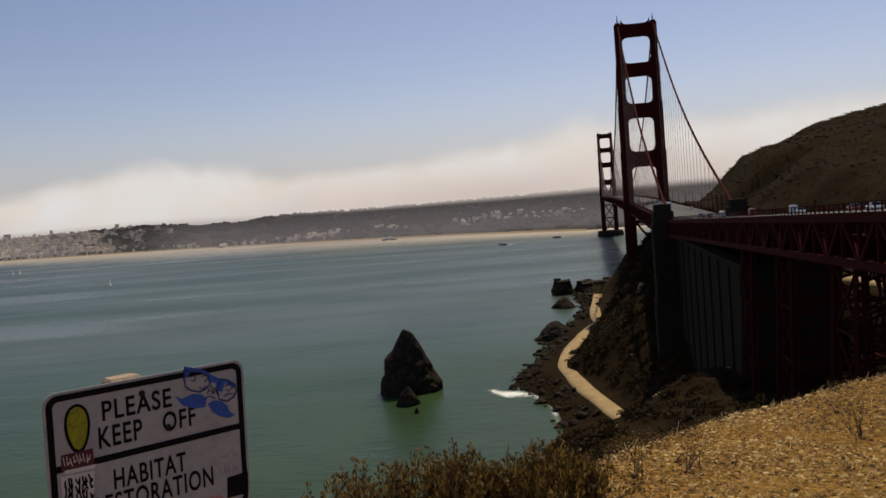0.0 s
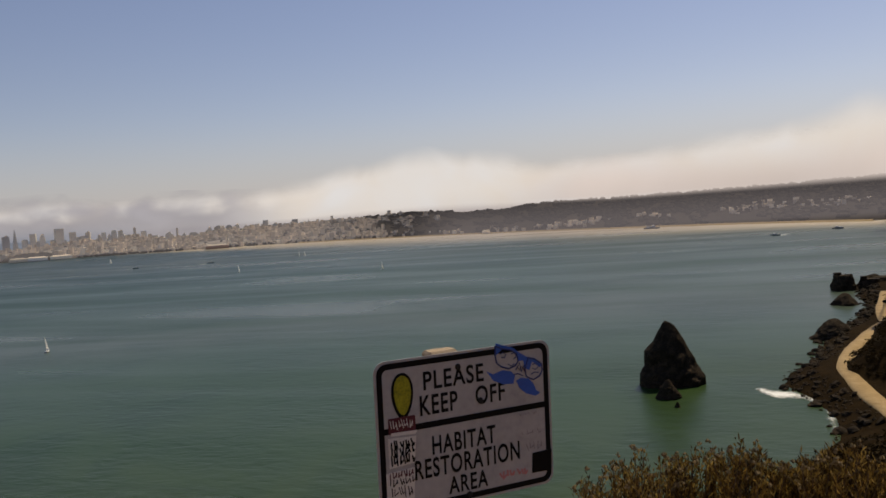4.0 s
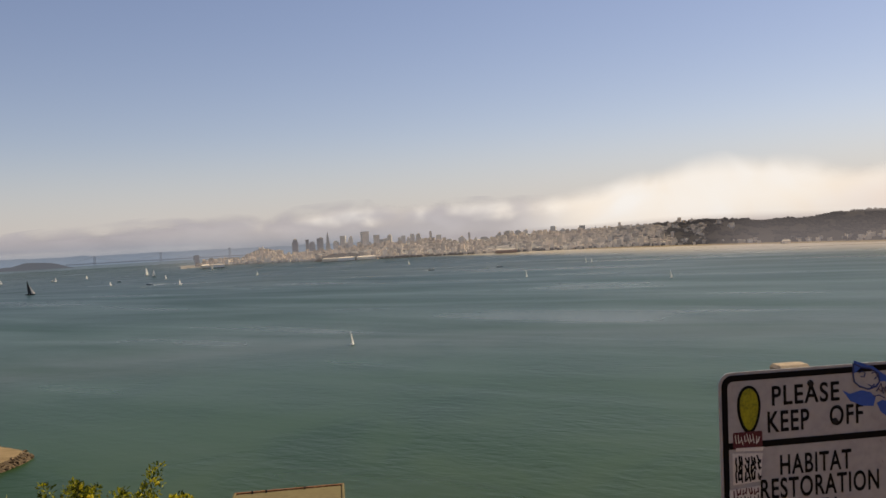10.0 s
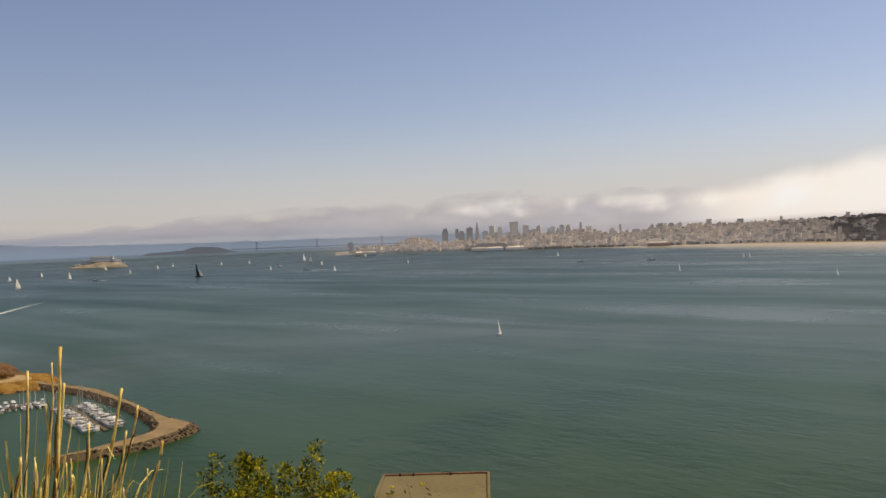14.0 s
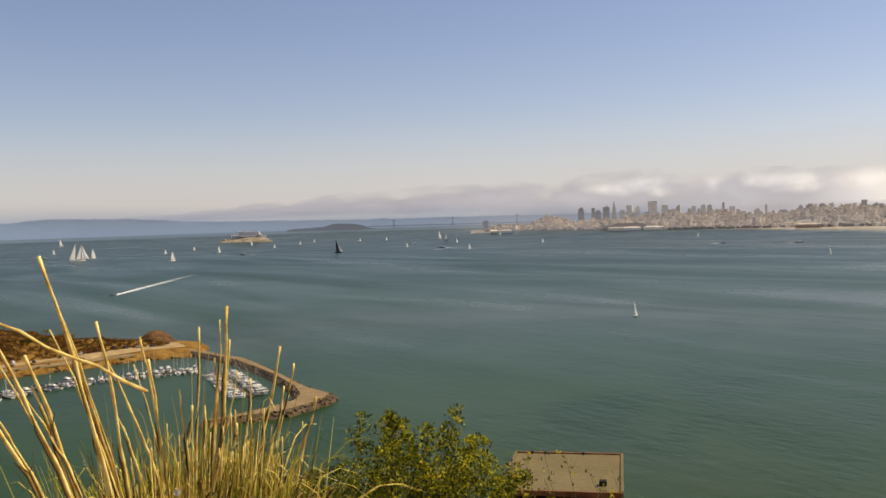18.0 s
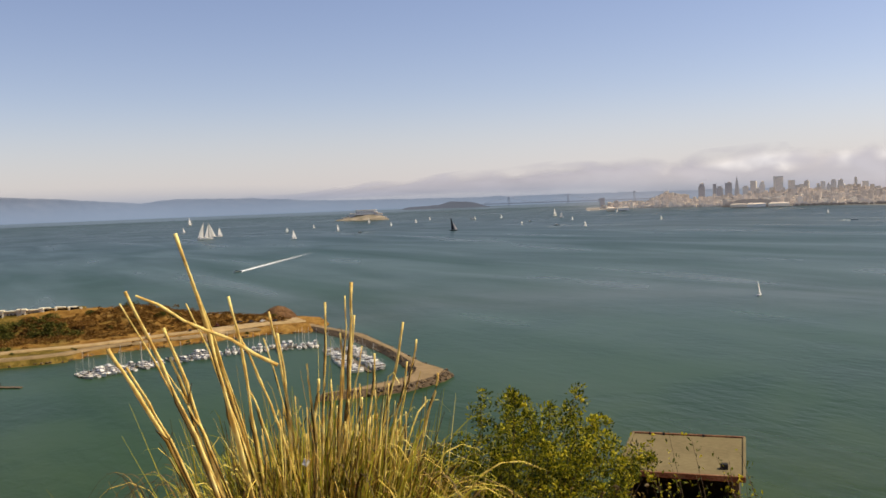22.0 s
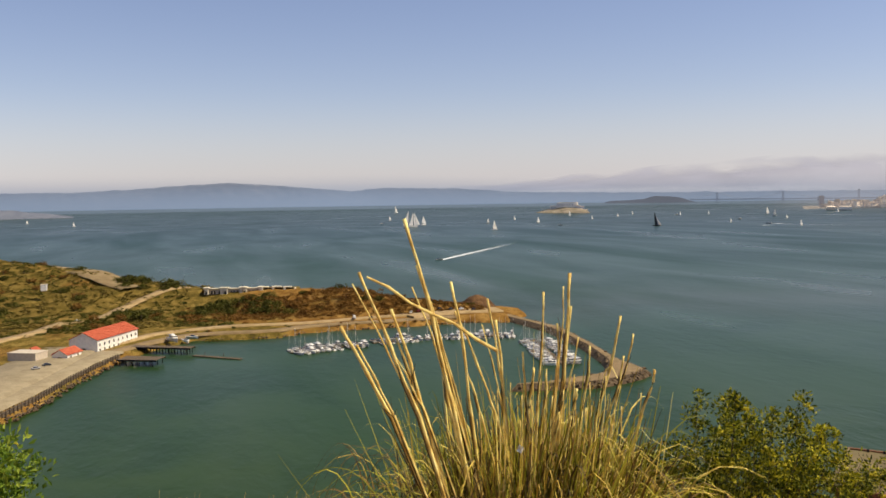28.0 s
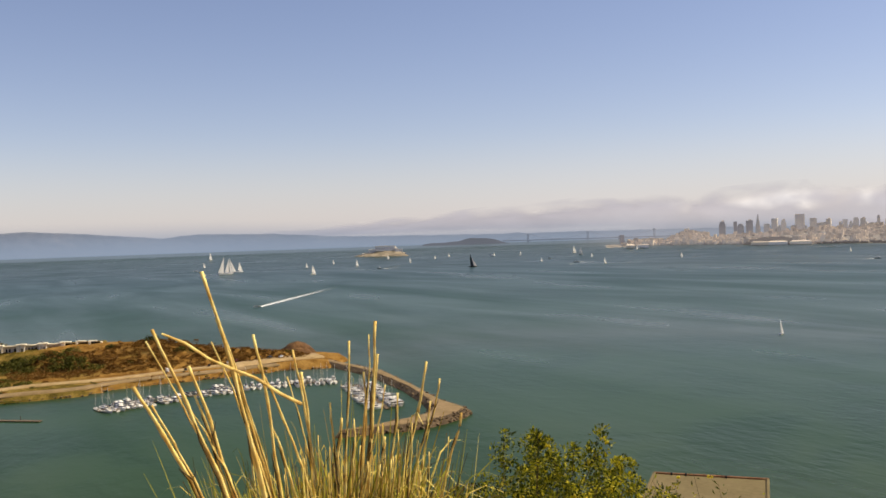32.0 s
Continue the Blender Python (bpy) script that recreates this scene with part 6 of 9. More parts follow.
        out.append(("mainsail", bm_mesh("mainsail", sail_bm(((0, -7.4, 5), (0, -7.2, 45), (3, -27, 6)), 2), M["sail"])))
        out.append(("foresail", bm_mesh("foresail", sail_bm(((0, 8.6, 5), (0, 8.8, 41), (3, -6.6, 6)), 1.6), M["sail"])))
        out.append(("staysail", bm_mesh("staysail", sail_bm(((0, 22, 5), (0, 9.4, 38), (2.5, 9.8, 6)), 1.4), M["sail"])))
        out.append(("jib", bm_mesh("jib", sail_bm(((0, 33, 5.5), (0, 10, 42), (3, 19, 6.5)), 1.4), M["sail"])))
        out.append(("bowsprit", bm_mesh("bowsprit", tube(bmesh.new(), [(0, 23, 4.8), (0, 35, 6.2)], [0.4, 0.2], 5), M["wood"])))
    elif kind == "catamaran":
        for x in (-6.5, 6.5):
            h = hull_bm(22, 1.5, 1.6)
            bmesh.ops.translate(h, verts=h.verts, vec=(x, 0, 0.5))
            out.append(("hull", bm_mesh("hull", h, M["dark"])))
        bm = bmesh.new()
        for y in (-4, 4):
            beam(bm, (-6.5, y, 2.2), (6.5, y, 2.2), 0.6)
        out.append(("crossbeam", bm_mesh("crossbeam", bm, M["dark"])))
        bm = bmesh.new()
        secs = []
        for k in range(7):
            t = k / 6
            c, th = 9.0 * (1 - t) ** 0.8 + 1.2, 1.3 * (1 - t) + 0.3
            secs.append([bm.verts.new((th * math.sin(a) * 0.5 + 1.2 * t, 3.5 - 11 * t - c * (0.5 - 0.5 * math.cos(a)), 3.5 + 37 * t)) for a in (0.05, 1.0, 2.0, 3.1, 4.2, 5.2)])
        for a, b in zip(secs, secs[1:]):
            for k in range(6):
                bm.faces.new((a[k], a[(k + 1) % 6], b[(k + 1) % 6], b[k]))
        bm.faces.new(secs[-1])
        out.append(("wing_sail", bm_mesh("wing_sail", bm, M["sail_black"])))
        out.append(("jib", bm_mesh("jib", sail_bm(((0, 13, 3), (0.4, -3.0, 27), (2, 4.6, 3.4)), 0.7), M["sail_grey"])))
    elif kind == "ferry":
        out.append(("hull", bm_mesh("hull", hull_bm(34, 8, 3.0), M["steel_grey"])))
        out.append(("deckhouse", bm_mesh("deckhouse", box(bmesh.new(), (6.4, 21, 3.2), (0, -2, 4.6), taper=0.95, bevel=0.2), M["white"])))
        out.append(("wheelhouse", bm_mesh("wheelhouse", box(bmesh.new(), (4.4, 6, 2.4), (0, 3, 7.3), taper=0.85, bevel=0.2), M["white"])))
        out.append(("window_band", bm_mesh("window_band", box(bmesh.new(), (6.5, 20, 0.9), (0, -2, 5.0)), M["glass_dark"])))
    return out


M["sail"] = leaf_material("sailcloth", [(0.2, (0.80, 0.78, 0.74)), (0.8, (0.90, 0.88, 0.84))], 0.3, 0.45)
M["mast"] = plain("pale_mast", (0.62, 0.58, 0.5), 0.5, 0.2)
M["cover_blue"] = plain("grey_canvas", (0.30, 0.31, 0.34), 0.9, vary=0.5)
M["sail_black"] = plain("black_wing_sail", (0.025, 0.025, 0.03), 0.5)
M["sail_grey"] = plain("grey_sailcloth", (0.42, 0.38, 0.36), 0.7)
BOATS = {}


def boat(kind, at, heading, label, category, group="", scale=1.0, heel=0.0):
    if kind not in BOATS:
        BOATS[kind] = boat_parts(kind)
    p = far(at)
    s = math.hypot(at[0], at[1])
    k = squeeze(s) / s * scale
    name = {"sloop": "sailing_boat", "moored_sloop": "moored_sailing_boat", "cruiser": "motor_cruiser", "launch": "motor_launch", "schooner": "schooner", "catamaran": "racing_catamaran", "ferry": "ferry_boat"}[kind]
    ob = empty(name, Matrix.Translation(p) @ Matrix.Rotation(-radians(heading), 4, "Z") @ Matrix.Rotation(heel, 4, "Y") @ Matrix.Scale(k, 4), label, category, group)
    for n, me in BOATS[kind]:
        part(n, me, None, ob)
    return ob


SAILING = [(-41.2, 812, 14, 0.95), (-29.8, 1885, 16, 1.2), (-20.8, 1605, 25, 1.0), (-25.65, 2541, 30, 1.0), (-37.3, 3300, 40, 1.3), (-46.9, 3120, 50, 1.2), (-51.6, 2670, 44, 1.35), (-53.5, 4250, 40, 2.6), (-53.1, 3900, -45, 2.2),
           (-70.2, 2530, 48, 2.0), (-67.4, 3170, 40, 1.8), (-70.6, 3240, 55, 1.3), (-65.4, 4200, 45, 1.6), (-26.0, 2552, 20, 1.1), (-76.5, 5600, 40, 3.4), (-76.9, 3800, 52, 1.5), (-98.5, 4500, 60, 1.4), (-96.0, 3835, 50, 1.4),
           (-56.9, 4192, 40, 1.4), (-61.5, 4300, 42, 1.3), (-49.6, 4600, 35, 1.5), (-74.75, 3050, 52, 2.4), (-64.0, 3500, 40, 1.3), (-58.6, 4100, 50, 1.3), (-62.4, 3900, 45, 1.3), (-68.9, 3600, 40, 1.3), (-55.6, 3050, 44, 1.1), (-52.4, 3400, 38, 1.3)]
for az, d, hd, s in SAILING:
    big = s > 2
    boat("sloop", polar(az, d), az + hd, ("large " if big else "small ") + "white sailing boat heeling on the open bay", "sailing boat", "sailing boats", s, radians(9 if hd < 0 else -7))
boat("schooner", polar(-75.6, 2840), -75.5 + 52, "white two-masted schooner under full sail on the bay", "schooner", scale=1.2, heel=radians(4))
boat("catamaran", polar(-60.0, 2704), -60 + 72, "black wing-sailed racing catamaran on the bay", "catamaran", heel=radians(4))
for az, d, hd, kind, s in ((-73.8, 1315, -110, "launch", 1.6), (-35.9, 2598, 85, "ferry", 0.55), (-31.5, 2554, 88, "ferry", 0.6), (-53.4, 2856, -88, "ferry", 0.6), (-66.0, 2823, -80, "cruiser", 1.6), (3.64, 1921, -80, "ferry", 0.6), (7.1, 2080, -80, "ferry", 0.7), (-3.6, 2800, 90, "ferry", 1.4),
                           (-58.8, 4150, -80, "cruiser", 2), (-55.1, 3402, -80, "cruiser", 1.6), (-77.4, 3236, -80, "cruiser", 1.6)):
    boat(kind, polar(az, d), az + hd, "white motor boat under way on the bay" if kind != "ferry" else "grey-hulled ferry boat under way on the bay", "motor boat" if kind != "ferry" else "ferry", "motor boats", s)
wake(polar(-73.7, 1318), polar(-67.0, 2080), 11, 62, 1.0)
for az, d, az2, d2 in ((-36.1, 2600, -37.6, 2560), (-31.8, 2556, -33.2, 2560), (-53.1, 2856, -51.2, 2920), (3.9, 1925, 5.2, 1960), (7.3, 2082, 8.4, 2090), (-65.7, 2823, -64.2, 2850), (-55.0, 3402, -54.4, 3380), (-53.9, 2700, -52.2, 2690), (-58.9, 3500, -58.2, 3480), (-77.2, 3236, -76.7, 3230), (-67.0, 3300, -66.2, 3290), (-56.2, 3300, -55.6, 3310)):
    wake(far(polar(az, d)), far(polar(az2, d2)), 34, 44, 0.85)


# ---- breakwater ----
OUTER = [(-655, 243), (-622, 242), (-557, 251), (-486, 240), (-431, 230), (-402, 229), (-395, 221), (-389, 209), (-383, 192), (-385, 172), (-390, 151)]
INNER = [(-645, 230), (-612, 231), (-557, 236), (-486, 229), (-440, 219), (-424, 214), (-412, 206), (-406, 198), (-401, 180), (-398, 166), (-396, 153)]


def build_breakwater():
    ob = empty("breakwater", Matrix.Translation((-480, 230, 0)), "curved rubble breakwater with a dirt track on top", "breakwater")
    base_m = Matrix.Translation((480, -230, 0))
    def row(a, b):
        a, b = Vector(a), Vector(b)
        u = (a - b)
        w = u.length
        u.normalize()
        return [(*(a + u * 2), -2), (*(a - u * 0.5), 0.3), (*(a - u * min(4.2, w * 0.34)), 3.0), (*((a + b) / 2), 3.3), (*(b + u * min(4.2, w * 0.34)), 3.0), (*(b + u * 0.5), 0.3), (*(b - u * 2), -2)]
    rows = []
    for (a0, b0, a1, b1) in zip(OUTER, INNER, OUTER[1:], INNER[1:]):
        for k in range(5):
            t = k / 5
            rows.append(row(Vector(a0).lerp(Vector(a1), t), Vector(b0).lerp(Vector(b1), t)))
    rows.append(row(OUTER[-1], INNER[-1]))
    rows.append([(x + 2, y - 6, -2) for x, y, z in rows[-1]])
    def loft(cols, lift, mat, name):
        verts, m = [], len(cols)
        for r in rows:
            for c in cols:
                x, y, z = r[c]
                verts.append((x + 480, y - 230, z + lift + 0.25 * fbm(x * 0.2, y * 0.2)))
        faces = [(i * m + k, i * m + k + 1, i * m + m + k + 1, i * m + m + k) for i in range(len(rows) - 1) for k in range(m - 1)]
        part(name, mesh_from(name, verts, faces, mat, True), None, ob)
    loft((0, 1, 2, 3, 4, 5, 6), 0, M["stone"], "core")
    loft((2, 3, 4), 0.14, M["track"], "track")
    r = random.Random(5)
    for k in range(290):
        i = r.randrange(len(rows) - 2)
        t = r.random()
        outer = r.random() < 0.55
        a, b = (rows[i][1], rows[i][2]) if outer else (rows[i][5], rows[i][4])
        c, d = (rows[i + 1][1], rows[i + 1][2]) if outer else (rows[i + 1][5], rows[i + 1][4])
        u = r.random()
        p = Vector(a).lerp(Vector(b), u).lerp(Vector(c).lerp(Vector(d), u), t)
        o = part("stone", r.choice(STONES), None, ob)
        s = r.uniform(0.6, 1.5)
        o.location = (p.x + 480, p.y - 230, p.z + 0.1)
        o.rotation_euler = (r.uniform(-0.5, 0.5), r.uniform(-0.5, 0.5), r.uniform(0, 6))
        o.scale = (s, s, s * 0.8)


build_breakwater()


# ---- marina ----
def dock(a, b, width, label):
    a, b = Vector(a), Vector(b)
    d = (b - a)
    ang = math.atan2(d.y, d.x)
    ob = empty("floating_dock", Matrix.Translation((*a, 0)) @ Matrix.Rotation(ang, 4, "Z"), label, "dock", "floating docks")
    n = int(d.length / 6)
    plank = bm_mesh("deck_section", box(bmesh.new(), (d.length / n - 0.08, width, 0.45), (0, 0, 0.35), bevel=0.03), M["wood"])
    pile = bm_mesh("pile", tube(bmesh.new(), [(0, 0, -2), (0, 0, 2.6)], [0.18, 0.16], 8), M["wood"])
    for k in range(n):
        part("deck_section", plank, None, ob).location = ((k + 0.5) * d.length / n, 0, 0)
        if k % 2:
            part("pile", pile, None, ob).location = (k * d.length / n, width / 2 + 0.2, 0)
    return a, d.normalized(), d.length


rng = random.Random(77)


def moor(a, d, length, step, sides, kinds, skip=0.1):
    s = Vector((-d.y, d.x))
    t = 3.0
    while t < length - 2:
        for sd in sides:
            if rng.random() < skip:
                continue
            kind = rng.choice(kinds)
            p = a + d * (t + rng.uniform(-0.5, 0.5)) + s * sd * (6.4 + rng.uniform(-0.4, 0.8))
            hd = math.degrees(math.atan2(s.x * sd, s.y * sd)) + rng.choice((0, 180)) + rng.uniform(-4, 4)
            boat(kind, (p.x, p.y, 0), hd, {"moored_sloop": "white sailing boat moored with furled sails", "cruiser": "white motor cruiser moored at the dock", "launch": "small white launch moored at the dock"}[kind], "boat", "moored boats", rng.uniform(0.75, 1.12))
        t += step
mix = ["moored_sloop", "moored_sloop", "moored_sloop", "cruiser", "cruiser", "launch"]
a, d, ln = dock((-536, 62), (-553, 112), 2.4, "grey timber floating dock with boats on both sides")
moor(a, d, ln, 3.7, (-1, 1), mix, 0.03)
a, d, ln = dock((-553, 116), (-562, 150), 2.4, "grey timber floating dock by the shore")
moor(a, d, ln, 3.9, (-1, 1), mix, 0.04)
a, d, ln = dock((-563, 152), (-548, 212), 2.4, "grey timber floating dock by the shore")
moor(a, d, ln, 4.0, (-1, 1), mix, 0.06)
a, d, ln = dock((-528, 216), (-440, 198), 2.4, "grey timber floating dock inside the breakwater")
moor(a, d, ln, 3.9, (-1, 1), mix, 0.04)

# ---- buildings and quay of the cove ----
M["stucco"] = plain("white_stucco", (0.80, 0.76, 0.68), 0.9, 0, 0.6, 0.15)
M["stucco_tan"] = plain("tan_stucco", (0.55, 0.47, 0.36), 0.9, 0, 0.6, 0.15)


def house(at, turn, length, width, eave, ridge, wall, roof, label, windows=6, name="boathouse"):
    """A gabled house, its long side along x, walls with recessed windows, a tiled roof with eaves."""
    ob = empty(name, Matrix.Translation(at) @ Matrix.Rotation(turn, 4, "Z"), label, "building")
    bm = bmesh.new()
    L, W = length / 2, width / 2
    v = [bm.verts.new(p) for p in ((-L, -W, -1), (L, -W, -1), (L, W, -1), (-L, W, -1), (-L, -W, eave), (L, -W, eave), (L, W, eave), (-L, W, eave), (-L, 0, ridge), (L, 0, ridge))]
    for f in ((0, 1, 5, 4), (2, 3, 7, 6), (1, 2, 6, 9, 5), (3, 0, 4, 8, 7), (4, 5, 9, 8), (6, 7, 8, 9)):
        bm.faces.new([v[i] for i in f])
    part("wall_shell", bm, wall, ob)
    slope = math.atan2(ridge - eave, W)
    for s in (-1, 1):
        bm = bmesh.new()
        ln = math.hypot(W, ridge - eave) + 0.9
        box(bm, (length + 1.4, ln, 0.3), (0, 0, 0))
        o = part("roof", bm, roof, ob)
        rib = bm_mesh("tile_rib", box(bmesh.new(), (0.18, ln, 0.14), (0, 0, 0.2)), roof)
        for k in range(int(length / 1.6)):
            part("tile_rib", rib, None, o).location = (-length / 2 + 0.8 + k * 1.6, 0, 0)
        o.location = (0, s * (W / 2 + 0.25), (eave + ridge) / 2 - 0.02 + 0.15)
        o.rotation_euler = (-s * slope, 0, 0)
    win = bm_mesh("window", box(bmesh.new(), (1.3, 0.16, 1.7), (0, 0, 0), bevel=0.03), M["glass_dark"])
    frame_m = bm_mesh("window_frame", box(box(box(box(bmesh.new(), (1.7, 0.12, 0.18), (0, 0, 0.92)), (1.7, 0.12, 0.18), (0, 0, -0.92)), (0.18, 0.12, 1.9), (-0.78, 0, 0)), (0.18, 0.12, 1.9), (0.78, 0, 0)), wall)
    for k in range(windows):
        for s in (-1, 1):
            w = part("window", win, None, ob)
            w.location = (-L + (k + 0.5) * length / windows, s * (W + 0.02), eave * 0.62)
            part("window_frame", frame_m, None, w)
        if eave > 5:
            w = part("window", win, None, ob)
            w.location = (-L + (k + 0.5) * length / windows, -(W + 0.02), eave * 0.22)
            part("window_frame", frame_m, None, w)
    for s in (-1, 1):
        part("door", box(bmesh.new(), (0.14, 2.6, min(3.0, eave - 0.5)), (s * (L + 0.03), 0, min(3.0, eave - 0.5) / 2), bevel=0.04), M["wood"], ob)
    return ob


u = math.atan2(0.44, -0.9)
c = Vector((-557, -49)) + Vector((-0.9, 0.44)) * 25 + Vector((-0.44, -0.9)) * 9
house((c.x, c.y, 3.2), u, 47, 18, 8.0, 12.2, M["stucco"], M["roof_red"], "long white boathouse with a red tiled roof on the quay", 9)
house((-541, -63, 3.2), u, 14, 9, 4.4, 7.0, M["stucco"], M["roof_red"], "small white quay house with a red roof", 2, "quay_house")
ob = empty("quay_shed", Matrix.Translation((-538, -83, 3.3)) @ Matrix.Rotation(u, 4, "Z"), "low tan stucco shed with a flat roof on the quay", "shed")
part("wall_shell", box(bmesh.new(), (11, 17, 6.6), (0, 0, 3.2), bevel=0.05), M["stucco_tan"], ob)
part("roof", box(bmesh.new(), (11.6, 17.6, 0.4), (0, 0, 6.7), bevel=0.05), M["stucco_tan"], ob)
part("door", box(bmesh.new(), (0.1, 3, 3), (5.55, 0, 1.5)), M["dark"], ob)
house((-566, -84, 3.6), u, 5, 4, 3, 4.2, M["stucco_tan"], M["roof_red"], "tiny hut with a red roof behind the quay", 1, "quay_hut")

strip("quay_apron", [(-395, -120), (-440, -95), (-490, -84), (-540, -72), (-580, -66)], 34, M["yard"], "pale gravel apron along the quay", 0.4)
strip("shore_road", [(-575, -45), (-620, -16), (-632, 20), (-630, 72), (-640, 128), (-644, 175), (-640, 214), (-642, 236)], 6.5, M["dirt"], "dirt road along the cove's shore", 0.9)
strip("hill_road", [(-585, -122), (-627, -107), (-672, -87), (-688, -77), (-711, -63), (-761, -41), (-784, -17), (-800, 6)], 9, M["dirt"], "pale dirt road climbing the brown hill", 1.0)
strip("shore_bank", [(-560, -40), (-590, -20), (-616, 4), (-613, 33), (-609, 59), (-626, 82), (-628, 153), (-632, 197)], 9, M["track"], "bare brown bank between the shore road and the water", 0.35)
strip("quay_yard", [(-390, -98), (-440, -80), (-485, -70), (-530, -57), (-560, -44)], 22, M["yard"], "pale gravel yard beside the quay edge", 0.45)
strip("turnaround", [(-640, 160), (-650, 200), (-648, 236)], 22, M["dirt"], "dirt parking ground at the point", 0.8)
strip("crest_path", [(-796, -36), (-835, -66), (-872, -88), (-930, -132)], 26, M["bare"], "bare pale ground on the hill crest", 0.5)


def quay_wall():
    ob = empty("quay_edge", Matrix.Translation((0, 0, 0)), "timber quay edge with bollard posts and rail", "quay")
    line = [(-380, -86), (-407, -76), (-440, -66), (-485, -56), (-522, -45), (-548, -36)]
    bm = bmesh.new()
    for a, b in zip(line, line[1:]):
        beam(bm, (*a, 2.6), (*b, 2.6), 1.2, 1.6)
    part("coping", bm, M["wood"], ob)
    post = bm_mesh("post", tube(bmesh.new(), [(0, 0, -2), (0, 0, 4.9)], [0.25, 0.22], 7), M["wood"])
    rail = bmesh.new()
    for a, b in zip(line, line[1:]):
        a, b = Vector((*a, 0)), Vector((*b, 0))
        n = int((b - a).length / 3.2)
        for k in range(n):
            part("post", post, None, ob).location = a.lerp(b, k / n) + Vector((0.5, 0.9, 0))
        beam(rail, a + Vector((0.5, 0.9, 4.3)), b + Vector((0.5, 0.9, 4.3)), 0.16, 0.24)
    part("rail", rail, M["wood"], ob)
    r = random.Random(6)
    for k in range(200):
        i = r.randrange(len(line) - 1)
        p = Vector(line[i]).lerp(Vector(line[i + 1]), r.random())
        o = part("stone", r.choice(STONES), None, ob)
        o.location = (p.x + r.uniform(0, 3), p.y + r.uniform(1.0, 6.0), r.uniform(0.1, 1.2))
        s = r.uniform(0.6, 1.3)
        o.scale = (s, s, s)


quay_wall()
r = random.Random(14)
bank = [(-585, -14), (-608, 6), (-604, 33), (-599, 59), (-616, 82), (-618, 153), (-622, 197), (-610, 228)]
for (ax, ay), (bx, by) in zip(bank, bank[1:]):
    for _ in range(int(math.hypot(bx - ax, by - ay) / 1.7)):
        t = r.random()
        o = new("shore_stone", r.choice(STONES))
        s = r.uniform(0.5, 1.3)
        o.matrix_world = Matrix.Translation((ax + (bx - ax) * t + r.uniform(-1.5, 2.0), ay + (by - ay) * t + r.uniform(-1, 1), r.uniform(0.2, 1.0))) @ Matrix.Rotation(r.uniform(0, 6), 4, "Z") @ Matrix.Diagonal((s, s, s * 0.8, 1))
        tagged(o, "grey-brown stone along the cove's waterline", "stone", "shore stones")


def pier(at, turn, length, width, top, label, name="timber_pier"):
    ob = empty(name, Matrix.Translation((*at, 0)) @ Matrix.Rotation(turn, 4, "Z"), label, "pier")
    n = int(length / 1.2)
    plank = bm_mesh("plank", box(bmesh.new(), (1.1, width, 0.2), (0, 0, 0)), M["wood"])
    for k in range(n):
        part("plank", plank, None, ob).location = (-length / 2 + (k + 0.5) * length / n, 0, top)
    bm = bmesh.new()
    for y in (-width / 2 + 0.2, width / 2 - 0.2):
        beam(bm, (-length / 2, y, top - 0.5), (length / 2, y, top - 0.5), 0.4, 0.8)
    part("beam", bm, M["dark"], ob)
    pile = bm_mesh("pile", tube(bmesh.new(), [(0, 0, -3), (0, 0, top - 0.1)], 0.22, 7), M["dark"])
    for k in range(max(2, int(length / 4))):
        for y in (-width / 2 + 0.3, 0, width / 2 - 0.3):
            part("pile", pile, None, ob).location = (-length / 2 + (k + 0.5) * length / max(2, int(length / 4)), y, 0)
    return ob


pier((-531, -23), math.atan2(22, 11), 24, 12, 3.6, "dark timber pier platform standing in the cove")
pier((-566, -12), math.atan2(34, 18), 40, 7, 4.0, "grey timber pier from the boathouse")
dock((-548, 6), (-526, 32), 3.2, "long pale floating dock beside the pier")
boat("cruiser", (-590, -6, 3.8), 60, "white motor boat stored on the pier", "boat", "boats on the hard", 1.2)
boat("launch", (-582, 2, 3.8), 75, "white launch stored on the pier", "boat", "boats on the hard", 1.3)
boat("launch", (-596, 6, 3.8), 40, "white launch stored on the pier", "boat", "boats on the hard", 1.2)

for x, y, t, p, van in ((-503, -74, 0.4, 1, False), (-478, -90, 0.5, 0, False), (-470, -100, 0.6, 0, True), (-512, -70, 0.5, 2, False), (-455, -110, 0.3, 1, False), (-700, -74, 1.1, 0, False), (-641, 150, 1.4, 2, False), (-646, 165, 1.2, 0, False), (-650, 172, 1.0, 3, False),
                        (-655, 190, 0.4, 2, False), (-652, 198, 0.5, 2, False), (-650, 206, 0.6, 0, False), (-645, 214, 0.7, 2, False), (-636, 120, 1.5, 0, True), (-634, 132, 1.5, 2, False)):
    car((x, y, ground_z(x, y) + 1.1), t, p, CAR_LABELS[p] if not van else "white van parked on bare ground", "parked cars", van)


